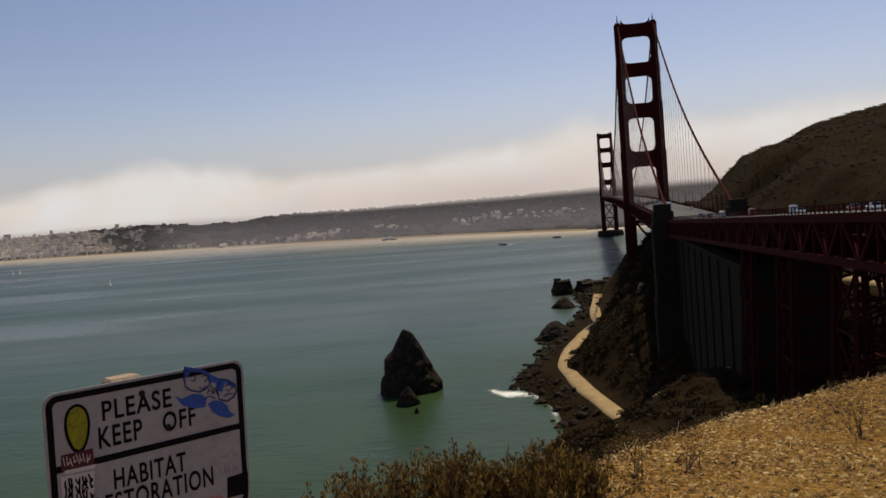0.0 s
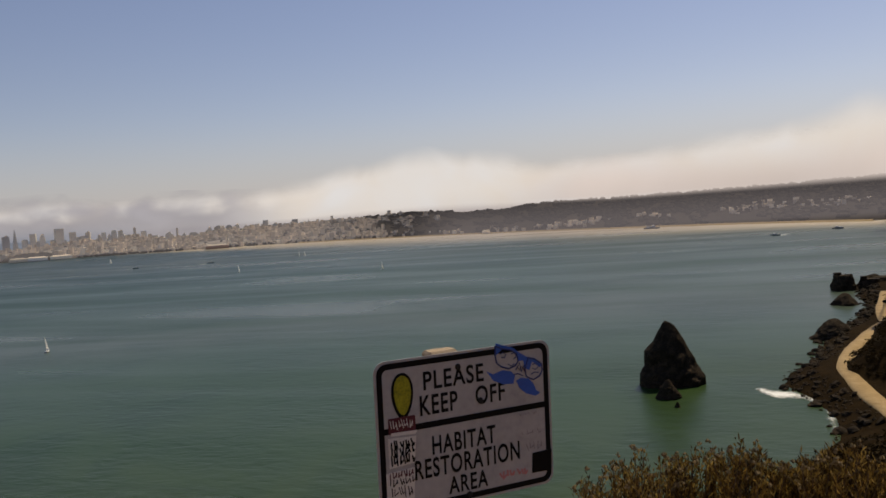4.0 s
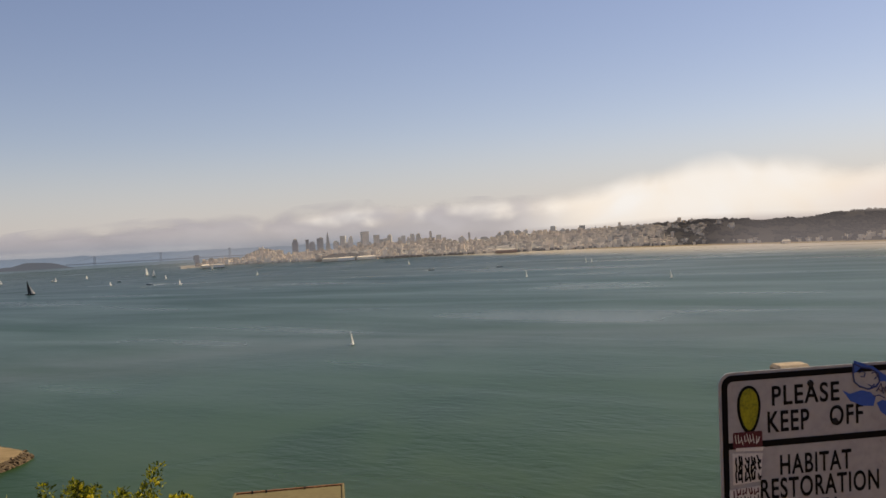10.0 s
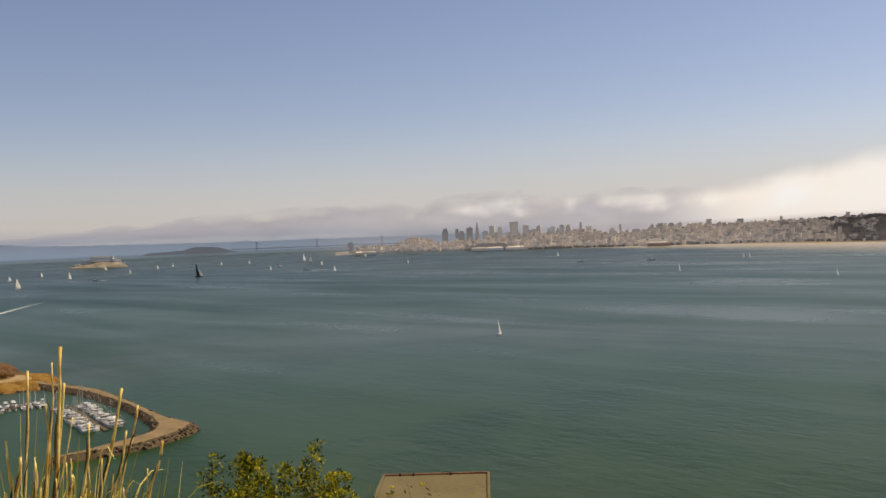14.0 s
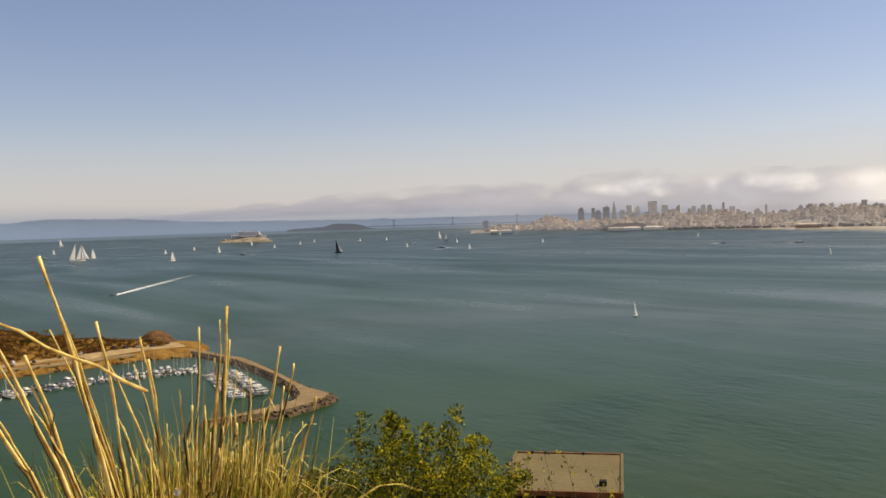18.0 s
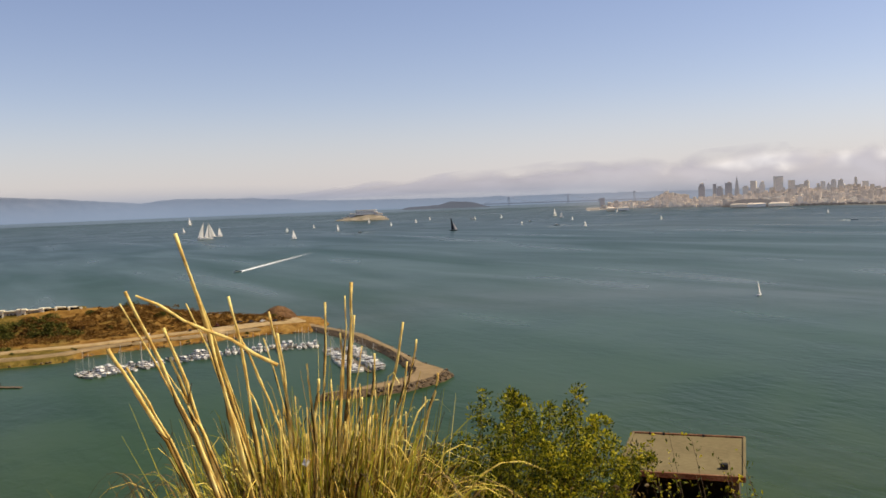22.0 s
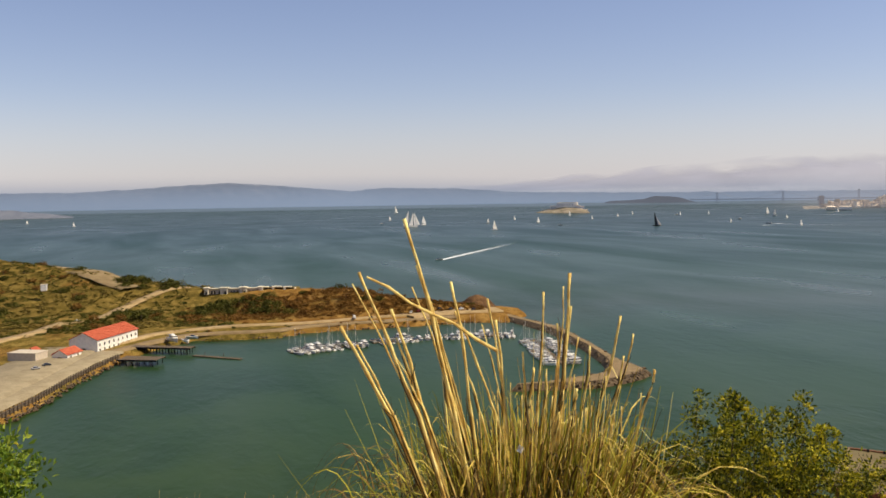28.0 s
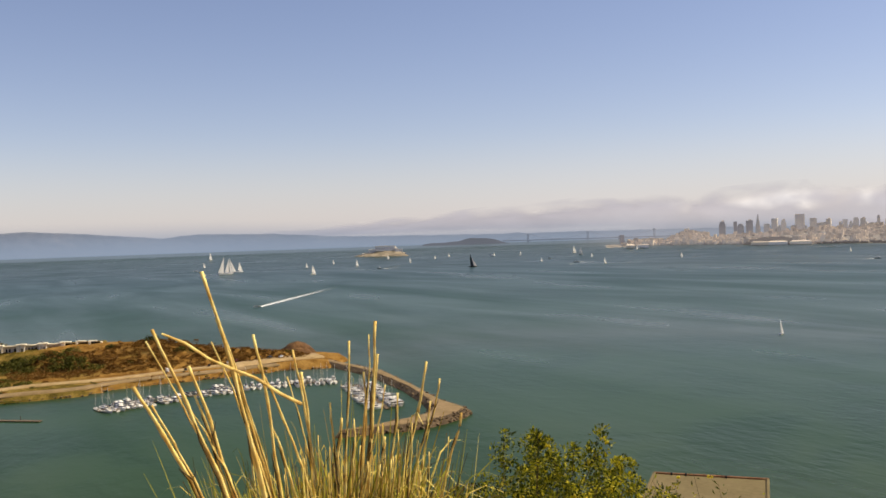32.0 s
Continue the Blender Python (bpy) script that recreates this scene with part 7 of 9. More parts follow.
# ---- old gun battery on the crest ----
def battery():
    """Roofless casemates in a broken row: piers, half-fallen lintels, recesses painted dark and worn caps."""
    a, b = polar(-88.6, 768), polar(-83.0, 756)
    d = b - a
    ln = d.length
    ob = empty("gun_battery", Matrix.Translation((*a.xy, 14.2)) @ Matrix.Rotation(math.atan2(d.y, d.x), 4, "Z"), "row of pale weathered concrete gun battery casemates on the crest", "battery")
    r = random.Random(71)

    def block(name, x0, x1, z0, z1, y, depth, mat, lean=0.0):
        part(name, box(bmesh.new(), (x1 - x0, depth, z1 - z0), ((x0 + x1) / 2, y, (z0 + z1) / 2), Euler((0, lean, 0)).to_matrix(), bevel=min(0.2, depth * 0.2)), mat, ob)

    # three long fronts with doorways under a pale cap
    for f in (0.0, 0.21, 0.42):
        x0, x1 = f * ln, (f + 0.20) * ln
        block("front_wall", x0 + 1.2, x1 - 0.4, 0, 4.3, 1.4, 0.8, M["stucco_tan"])
        block("cap", x0 + 3.0, x1 - 1.6, 4.3, 5.2, 0.9, 3.0, M["old_concrete"], r.uniform(-0.02, 0.02))
        for x, w in ((x0, 3.4), (x1 - 1.8, 2.2)):
            block("pier", x, x + w, 0, 5.9, 0.2, 4.2, M["old_concrete"])
            block("bracket", x - 0.6, x + w + 0.9, 4.9, 6.1, 0.0, 4.8, M["old_concrete"])
        # dark panels stand in for the shade inside the doorways
        block("doorway", x0 + 0.9, x0 + 2.4, 0, 2.8, -1.75, 0.5, M["dark"])
        for k in range(3):
            x = x0 + 5.2 + 2.9 * k + r.uniform(-0.4, 0.4)
            block("doorway", x, x + 1.1, 0.2, 2.8, 0.9, 0.5, M["dark"])
    # the broken end: open bays between standing piers
    for f in (0.64, 0.765, 0.89):
        x0, x1 = f * ln, (f + 0.09) * ln
        h = r.uniform(5.0, 6.0)
        block("pier", x0 - 1.5, x0, 0, h, 0.2, 4.0, M["old_concrete"])
        # dark back panel paints the shade of the open bay
        block("recess", x0, x1, 0, 4.6, 1.6, 0.6, M["dark"])
        block("cap", x0 - 1.8, x1 - r.uniform(0.5, 2.5), h - 0.2, h + 0.7, 0.6, 3.6, M["old_concrete"], r.uniform(0.0, 0.05))
    block("pier", 0.985 * ln, 0.985 * ln + 1.5, 0, 4.6, 0.2, 4.0, M["old_concrete"])
    part("parapet", box(bmesh.new(), (ln + 6, 9, 3.6), (ln / 2, 6.5, 2.6), bevel=1.2), M["land"], ob, "earth bank behind the casemates")


M["old_concrete"] = plain("stained_old_concrete", (0.74, 0.66, 0.48), 0.95, 0, 0.25, 0.3)
battery()
ob = empty("water_tank", polar(-97.75, 800, 92 - 800 * math.tan(radians(4.98)) - 1.0), "small white utility hut on the hillside", "hut")
part("body", box(bmesh.new(), (4.6, 4.6, 5.2), (0, 0, 2), bevel=0.1), M["white"], ob)
part("roof", box(bmesh.new(), (5.0, 5.0, 0.3), (0, 0, 4.7), bevel=0.05), M["stucco_tan"], ob)


# ---- plants ----
M["leaf_bright"] = leaf_material("bright_green_leaf", [(0.2, (0.05, 0.10, 0.008)), (0.5, (0.17, 0.26, 0.02)), (0.8, (0.40, 0.46, 0.06))])
M["leaf_olive"] = leaf_material("olive_sage_leaf", [(0.2, (0.016, 0.009, 0.003)), (0.42, (0.085, 0.048, 0.012)), (0.6, (0.21, 0.135, 0.032)), (0.8, (0.46, 0.32, 0.09))])
M["leaf_dark"] = leaf_material("dark_scrub_leaf", [(0.2, (0.028, 0.031, 0.006)), (0.5, (0.080, 0.080, 0.015)), (0.8, (0.17, 0.155, 0.032))], 0.3, 0.15)
M["leaf_brown"] = leaf_material("brown_scrub_leaf", [(0.2, (0.10, 0.047, 0.011)), (0.5, (0.19, 0.095, 0.022)), (0.8, (0.30, 0.165, 0.044))], 0.3, 0.2)
M["straw"] = leaf_material("straw_stalk", [(0.24, (0.30, 0.15, 0.03)), (0.36, (0.66, 0.42, 0.10)), (0.47, (0.94, 0.75, 0.24)), (0.62, (0.98, 0.87, 0.42))], 38, 0.0)
M["bush_leaf"] = leaf_material("small_shrub_leaf", [(0.2, (0.018, 0.026, 0.002)), (0.42, (0.065, 0.085, 0.004)), (0.60, (0.27, 0.275, 0.010)), (0.8, (0.74, 0.63, 0.03))], 12, 0.32)
M["blade"] = leaf_material("grass_blade", [(0.2, (0.16, 0.10, 0.015)), (0.42, (0.48, 0.32, 0.045)), (0.6, (0.80, 0.60, 0.11)), (0.8, (0.94, 0.80, 0.26))], 4, 0.2)
M["blade_green"] = leaf_material("green_grass_blade", [(0.2, (0.06, 0.06, 0.004)), (0.5, (0.27, 0.26, 0.016)), (0.8, (0.64, 0.56, 0.07))], 6, 0.35)
# brown of dead sheaths, and of the blades that paint the clump's shade
M["blade_brown"] = leaf_material("dead_and_shade_blade", [(0.2, (0.026, 0.016, 0.004)), (0.5, (0.105, 0.064, 0.015)), (0.8, (0.29, 0.18, 0.045))], 6, 0.0)
M["dry"] = leaf_material("dry_grass", [(0.2, (0.10, 0.052, 0.014)), (0.45, (0.27, 0.165, 0.052)), (0.62, (0.50, 0.35, 0.13)), (0.8, (0.72, 0.56, 0.26))], 2, 0.3)
M["flower"] = leaf_material("yellow_petal", [(0.2, (0.46, 0.36, 0.012)), (0.5, (0.66, 0.55, 0.025)), (0.8, (0.8, 0.70, 0.07))], 5, 0.3)
M["seed"] = leaf_material("pale_seed_head", [(0.2, (0.13, 0.085, 0.035)), (0.5, (0.27, 0.19, 0.08)), (0.8, (0.44, 0.34, 0.17))], 5, 0.2)
M["twig"] = plain("brown_twig", (0.12, 0.085, 0.05), 0.9, 0, 8)


for k in ("leaf_dark", "leaf_brown"):
    M[k].node_tree.nodes["Principled BSDF"].inputs["Specular IOR Level"].default_value = 0.04


class Cloud:
    """Collects many small faces for one mesh."""

    def __init__(self):
        self.v, self.f = [], []

    def leaf(self, p, d, up, length, width, fold=0.25):
        s = d.cross(up)
        s = s.normalized() if s.length > 1e-5 else Vector((1, 0, 0))
        u = s.cross(d)
        i = len(self.v)
        mid = p + d * length * 0.5
        self.v += [p, mid + s * width / 2 + u * fold * width, p + d * length, mid - s * width / 2 + u * fold * width, mid - u * 0.05 * width]
        self.f += [(i, i + 1, i + 4), (i + 1, i + 2, i + 4), (i + 2, i + 3, i + 4), (i + 3, i, i + 4)]

    def blade(self, pts, w):
        """A tapering strip along points."""
        i = len(self.v)
        for k, p in enumerate(pts):
            d = (pts[min(k + 1, len(pts) - 1)] - pts[max(k - 1, 0)])
            s = d.cross(Vector((0.3, 0.2, 1))).normalized()
            ww = w * (1 - 0.85 * k / (len(pts) - 1))
            self.v += [p - s * ww / 2, p + s * ww / 2]
        for k in range(len(pts) - 1):
            a = i + 2 * k
            self.f.append((a, a + 1, a + 3, a + 2))

    def knob(self, p, r):
        i = len(self.v)
        self.v += [p + Vector(o) * r for o in ((1, 0, 0), (0, 1, 0), (-1, 0, 0), (0, -1, 0), (0, 0, 1), (0, 0, -1))]
        for a, b in ((0, 1), (1, 2), (2, 3), (3, 0)):
            self.f += [(i + a, i + b, i + 4), (i + b, i + a, i + 5)]

    def mesh(self, name, mat, smooth=False):
        return mesh_from(name, self.v, self.f, mat, smooth)


def rand_dir(r, up=0.3):
    v = Vector((r.gauss(0, 1), r.gauss(0, 1), r.gauss(up, 1)))
    return v.normalized()


def shrub(name, base_p, tips, leaf, leaf_mat, per_tip, label, seed, twig_r=0.008, flowers=None, flower_n=0, flower_r=0.012, spread=0.09, category="shrub", group="", upright=0.0):
    """Branches from the base to each tip, set with leaves along the outer half, and flowers near the tips."""
    r = random.Random(seed)
    ob = empty(name, Vector(base_p), label, category, group)
    o = Vector(base_p)
    wood = bmesh.new()
    leaves, fl = Cloud(), Cloud()
    for tip in tips:
        a, b = Vector((r.uniform(-0.05, 0.05), r.uniform(-0.05, 0.05), 0)), Vector(tip) - o
        ctrl = a.lerp(b, 0.5) + Vector((r.uniform(-1, 1), r.uniform(-1, 1), r.uniform(-0.2, 0.6))) * b.length * 0.14
        pts = [(a * (1 - t) ** 2 + ctrl * 2 * t * (1 - t) + b * t * t) for t in (k / 7 for k in range(8))]
        tube(wood, pts, [twig_r * (1.6 - 1.35 * k / 7) for k in range(8)], 4, False)
        for _ in range(per_tip):
            t = 0.38 + 0.62 * r.random() ** 0.8
            p = a * (1 - t) ** 2 + ctrl * 2 * t * (1 - t) + b * t * t
            d = (rand_dir(r, 0.5) + Vector((0, 0, upright))).normalized()
            off = rand_dir(r, 0.1) * spread * r.random() ** 0.6 * (1.25 - 0.6 * t)
            leaves.leaf(p + off, d, rand_dir(r, 1.2), leaf * r.uniform(0.6, 1.3), leaf * r.uniform(0.3, 0.55) / (1 + 0.5 * upright))
        if flowers:
            for _ in range(flower_n):
                if r.random() < 0.33:
                    p = b + rand_dir(r, 0.8) * spread * 0.9
                    for _ in range(4):
                        fl.knob(p + rand_dir(r, 0.5) * flower_r, flower_r * r.uniform(0.6, 1.1))
    part("stem", wood, M["twig"], ob)
    part("foliage", leaves.mesh("foliage", leaf_mat), None, ob)
    if flowers and fl.v:
        tagged(part("flower", fl.mesh("flower", M[flowers]), None, ob), kind="stuff")
    return ob


def seen(az, el, d, eye=(0.0, 0.0)):
    """A place by bearing and elevation from about the eye."""
    return Vector((eye[0] + math.sin(radians(az)) * d, eye[1] + math.cos(radians(az)) * d, EYE + d * math.tan(radians(el))))


def leafy_shrub(name, base_p, clumps, leaf, leaf_mat, per, label, seed, twig_r, flower_share, flower_r, category="shrub", along=0.02):
    """Branches from the base to rounded clumps (place, radius) of small leaves, with flowers on some of them."""
    r = random.Random(seed)
    o = Vector(base_p)
    ob = empty(name, o, label, category)
    wood = bmesh.new()
    leaves, fl = Cloud(), Cloud()
    for c, rad in clumps:
        a, b = Vector((r.uniform(-0.06, 0.06), r.uniform(-0.06, 0.06), 0)), Vector(c) - o
        ctrl = Vector((b.x * 0.3, b.y * 0.3, b.z * 0.62)) + Vector((r.uniform(-1, 1), r.uniform(-1, 1), 0)) * 0.08
        tube(wood, [(a * (1 - t) ** 2 + ctrl * 2 * t * (1 - t) + b * t * t) for t in (k / 7 for k in range(8))], [twig_r * (1.6 - 1.3 * k / 7) for k in range(8)], 4, False)
        subs = []
        for _ in range(9):
            t = 1.0 - along * r.random() ** 1.4
            subs.append(((a * (1 - t) ** 2 + ctrl * 2 * t * (1 - t) + b * t * t) + Vector((r.gauss(0, 0.7), r.gauss(0, 0.7), r.gauss(0.1, 0.5))) * rad, rad * r.uniform(0.35, 0.85)))
        for _ in range(per):
            q, s = r.choice(subs)
            d = rand_dir(r, 0.3)
            leaves.leaf(q + d * s * r.random() ** 0.45, (d + rand_dir(r, 0.4) * 0.8).normalized(), rand_dir(r, 1.2), leaf * r.uniform(0.6, 1.35), leaf * r.uniform(0.35, 0.6))
        if r.random() < flower_share:
            for _ in range(r.randint(2, 5)):
                q, s = r.choice(subs)
                p = q + rand_dir(r, 1.0) * s * 0.9
                for _ in range(r.randint(3, 6)):
                    fl.knob(p + rand_dir(r, 0.5) * flower_r, flower_r * r.uniform(0.5, 1.0))
    part("stem", wood, M["twig"], ob)
    part("foliage", leaves.mesh("foliage", leaf_mat), None, ob)
    if fl.v:
        tagged(part("flower", fl.mesh("flower", M["flower"]), None, ob), kind="stuff")
    return ob


rng = random.Random(101)
# yellow-flowered shrub below the rail-less edge
E24 = (-0.227, -0.163)
E26 = (-0.240, -0.176)
# sprays of leaves: bearing and elevation of each
SPRAYS = [(-57.49, -12.99), (-56.84, -12.85), (-55.94, -12.44), (-55.32, -13.07), (-55.84, -13.72), (-54.83, -13.82), (-54.08, -14.04), (-54.59, -14.69), (-53.08, -13.38), (-52.58, -13.11), (-52.10, -13.34), (-51.62, -13.94), (-52.11, -14.34), (-51.14, -14.41), (-50.61, -14.50), (-51.39, -15.16), (-58.18, -14.68), (-57.66, -14.92), (-56.88, -14.65), (-56.25, -15.13), (-57.16, -15.54), (-56.14, -16.01), (-55.49, -15.61), (-53.85, -15.04), (-53.11, -15.26), (-54.87, -16.21), (-53.87, -16.29), (-52.88, -16.36), (-51.89, -15.93), (-50.92, -15.75), (-49.84, -15.19), (-50.20, -15.83), (-49.49, -15.53), (-49.74, -16.52), (-49.15, -16.23), (-50.69, -16.71), (-51.66, -16.90), (-52.89, -17.34), (-54.14, -17.42), (-55.40, -17.11), (-56.80, -16.67), (-57.98, -17.22), (-58.48, -16.47), (-57.20, -17.56), (-55.92, -17.88), (-54.66, -18.31), (-53.40, -18.35), (-52.17, -18.15), (-50.95, -17.82), (-49.75, -17.48), (-48.80, -16.69), (-59.52, -16.12), (-60.73, -16.53), (-59.15, -16.94), (-58.77, -17.75), (-47.75, -15.65), (-47.18, -16.08), (-48.10, -16.15), (-48.34, -17.01), (-57.23, -18.68), (-58.27, -18.73), (-49.76, -18.44), (-51.20, -18.80), (-55.69, -18.98)]
clumps = []
for k, (az, el) in enumerate(SPRAYS):
    low = el < -17
    d = 2.05 + 0.22 * math.sin(k * 2.3) + (0.0 if low else 0.05)
    p = seen(az, el - 0.35, d, E26)
    for j in range(2):
        clumps.append((p + Vector((rng.gauss(0, 0.010), rng.gauss(0, 0.03), rng.gauss(-0.006, 0.008))), rng.uniform(0.013, 0.025)))
base_p = polar(-56.2, 2.2)
base_p = Vector((base_p.x + E24[0], base_p.y + E24[1]))
leafy_shrub("flowering_shrub", (base_p.x, base_p.y, ground_z(base_p.x, base_p.y) - 0.05), clumps, 0.0100, M["bush_leaf"], 215, "open green shrub with small yellow flowers on the edge", 4, 0.0016, 0.30, 0.0048, along=0.16)
tips = [seen(rng.uniform(-59.5, -48), rng.uniform(-23.5, -18.6), rng.uniform(1.75, 2.0), E24) for _ in range(64)]
base_p = polar(-55, 1.95)
base_p = Vector((base_p.x + E24[0], base_p.y + E24[1]))
shrub("dry_brush", (base_p.x, base_p.y, ground_z(base_p.x, base_p.y) - 0.05), tips, 0.012, M["leaf_olive"], 60, "low brown twiggy brush in front of the flowering shrub", 24, 0.0022, "seed", 1, 0.005, 0.05)
tips = [seen(rng.uniform(-50.5, -40.5), rng.uniform(-20, -16.6), rng.uniform(2.1, 2.6), E24) for _ in range(20)] + [seen(a, e, 2.3, E24) for a, e in ((-46.5, -15.1), (-45.1, -15.5), (-43.8, -16.2), (-42.2, -16.3), (-49, -15.6), (-47.6, -16))]
base_p = polar(-46, 2.3)
shrub("flowering_shrub", (base_p.x, base_p.y, ground_z(base_p.x, base_p.y) - 0.05), tips, 0.0120, M["bush_leaf"], 60, "low thin shrub with a few yellow flowers", 14, 0.0016, "flower", 1, 0.005, 0.030)
# bright green bush
clumps = []
for k in range(34):
    az = rng.uniform(-107.5, -100.6)
    lim = lerp_table([(-106, -13.2), (-102, -13.9), (-101, -14.6), (-100, -16.0)], az)
    rad = rng.uniform(0.05, 0.10)
    clumps.append((seen(az, lim - 1.2 - (0 if k < 14 else abs(rng.gauss(0, 2.5))), rng.uniform(2.6, 3.1), E24), rad))
base_p = polar(-103.5, 3.0)
leafy_shrub("green_bush", (base_p.x, base_p.y, ground_z(base_p.x, base_p.y) - 0.05), clumps, 0.026, M["leaf_bright"], 240, "bright green leafy bush on the slope's edge", 6, 0.005, 0.15, 0.006, "bush")
# olive sage shrubs along the lookout's front edge
FRONT = [(-10, -17.4), (-8.4, -16.5), (-7.2, -16.1), (-6.0, -15.8), (-5.0, -16.4), (-4.0, -16.2), (-3.0, -16.0), (-2.2, -15.6), (-1.2, -15.7), (0.3, -15.3), (1.3, -15.7), (2.2, -16.4), (3.1, -16.4), (3.8, -15.7), (4.7, -15.3), (5.6, -15.1), (6.5, -15.5), (7.3, -16.2), (8.2, -16.1), (8.8, -16.8), (10, -17.2)]
for k in range(11):
    c = -9.2 + 1.75 * k
    d = 4.5 + 0.25 * math.sin(k * 2.1)
    tips = []
    for _ in range(26):
        az = c + rng.gauss(0, 1.0)
        tips.append(seen(az, lerp_table(FRONT, az) - abs(rng.gauss(0, 1.6)) + rng.choice((-0.3, 0.0, 0.0, 0.35)), d + rng.uniform(-0.2, 0.3)))
    base_p = polar(c, d + 0.1)
    shrub("sage_shrub", (base_p.x, base_p.y, ground_z(base_p.x, base_p.y) - 0.05), tips, 0.034, M["leaf_olive"], 70, "dry olive-brown sage shrub with pale seed heads", 40 + k, 0.005, "seed", 2, 0.010, 0.045, group="sage shrubs", upright=1.3)
for c, d, top in ((10.6, 8.5, -15.0), (12.2, 9.2, -14.6), (14.2, 9.5, -14.4)):
    tips = [seen(c + rng.gauss(0, 0.8), top - abs(rng.gauss(0, 0.8)), d + rng.uniform(-0.3, 0.4)) for _ in range(24)]
    base_p = polar(c, d + 0.2)
    shrub("sage_shrub", (base_p.x, base_p.y, ground_z(base_p.x, base_p.y) - 0.05), tips, 0.03, M["leaf_olive"], 45, "dark olive-brown brush below the gravel edge", 60 + int(c), 0.006, None, 0, 0.01, 0.09, group="sage shrubs")

# ---- tall dry grass clump ----
CLUMP = polar(-71.5, 1.75)
CLUMP = Vector((CLUMP.x + E26[0], CLUMP.y + E26[1], 0))
CLUMP.z = ground_z(CLUMP.x, CLUMP.y)
# stalks: bearing and elevation of the tip, bearing lower down
STALKS = [(-79.3, -4.8, -75.6), (-76.3, -1.4, -73.1), (-75.5, -4.4, -72.8), (-73.3, -5.5, -72.0), (-73.1, -7.4, -70.4), (-80.6, -8.2, -77.4), (-77.2, -7.2, -75.1), (-79.5, -9.4, -77.2), (-71.0, -6.6, -69.8), (-70.5, -8.0, -69.9),
          (-68.8, -10.0, -68.3), (-67.4, -6.2, -67.7), (-65.7, -5.0, -66.3), (-65.6, -7.1, -66.5), (-66.5, -8.2, -66.7), (-62.5, -7.7, -63.9), (-61.8, -8.8, -62.9), (-62.3, -10.2, -63.2), (-60.4, -11.0, -61.2), (-64.4, -9.6, -65.0),
          (-72.4, -11.4, -71.4), (-68.1, -11.0, -68.3), (-65.3, -12.3, -65.6), (-67.3, -11.4, -67.3), (-74.5, -9.3, -73.3), (-76.9, -9.0, -75.4)]
clump = empty("grass_clump", CLUMP, "tall straw-yellow dry grass stalks above green arching blades", "grass")
rng = random.Random(9)


def stalk(tip, low, r0, r1):
    """A jointed stalk with dead leaf sheaths, which also paint its unlit side dark."""
    bm = bmesh.new()
    d = (low - tip)
    foot = low + d.normalized() * ((low.z - CLUMP.z) / max(0.2, -d.normalized().z)) * 0.9
    foot = foot.lerp(Vector((CLUMP.x, CLUMP.y, foot.z)), 0.35)
    out = Vector((foot.x - CLUMP.x, foot.y - CLUMP.y, 0))
    if out.length > 0.28:
        foot -= out * (1 - 0.28 / out.length)
    pts, rad = [], []
    n = 16
    for k in range(n + 1):
        t = k / n
        p = foot.lerp(low, min(1, t / 0.5)) if t < 0.5 else low.lerp(tip, (t - 0.5) / 0.5)
        bend = Vector((fbm(t * 3, tip.x * 9), fbm(t * 3, tip.y * 9, 5), 0)) * 0.005
        pts.append(p + bend - CLUMP)
        rad.append((r0 + (r1 - r0) * t) * (1.25 if k % 4 == 0 else 1.0) * rng.uniform(0.9, 1.1))
    tube(bm, pts, rad, 7)
    ob = part("stalk", bm, M["straw"], clump, smooth=True)
    for _ in range(rng.choice((1, 2, 2, 3))):
        k = rng.randrange(6, n - 4)
        m = rng.randrange(2, 5)
        off = Vector((-0.34, -0.94, 0)) * r0 * rng.uniform(0.5, 1.1) + Vector((0.94, -0.34, 0)) * r0 * rng.uniform(0.2, 0.9)
        sheath = bmesh.new()
        loose = Vector((rng.gauss(0, 0.006), rng.gauss(0, 0.006), 0))
        run = [pts[min(n, k + j)] + off + loose * max(0, j - m + 1) for j in range(m + 1)]
        tube(sheath, run, [r0 * 0.25] + [r0 * rng.uniform(0.35, 0.6) for _ in range(m - 1)] + [r0 * 0.12], 4)
        part("sheath", sheath, M["blade_brown"], ob, "torn brown leaf sheath")
    return ob


for k, (az, el, low) in enumerate(STALKS):
    d = lerp_table([(-80, 1.5), (-73, 1.74), (-60, 1.88)], az) + 0.12 * (((k * 37) % 11) / 11 - 0.5)
    thick = 1.35 if k in (1, 2, 5, 12) else 1.15 if k % 3 == 0 else 0.9
    stalk(seen(az, el, d, E26) + Vector((0, 0, -0.019)), seen(low, -14, d, E26) + Vector((0, 0, -0.019)), 0.0031 * thick, 0.0021 * thick)
# thinner stalks standing close beside the tall ones
for k, (az, el, low) in enumerate(STALKS[:20]):
    if el < -7.3 or k % 4 == 3:
        continue
    side = 0.45 if k % 2 else -0.4
    d = lerp_table([(-80, 1.52), (-73, 1.72), (-60, 1.86)], az) + 0.05 * math.sin(k * 1.9)
    stalk(seen(az + side, el - 0.9 - 2.6 * rng.random(), d, E26), seen(low + side * 0.7, -14, d, E26), 0.0021, 0.0012)
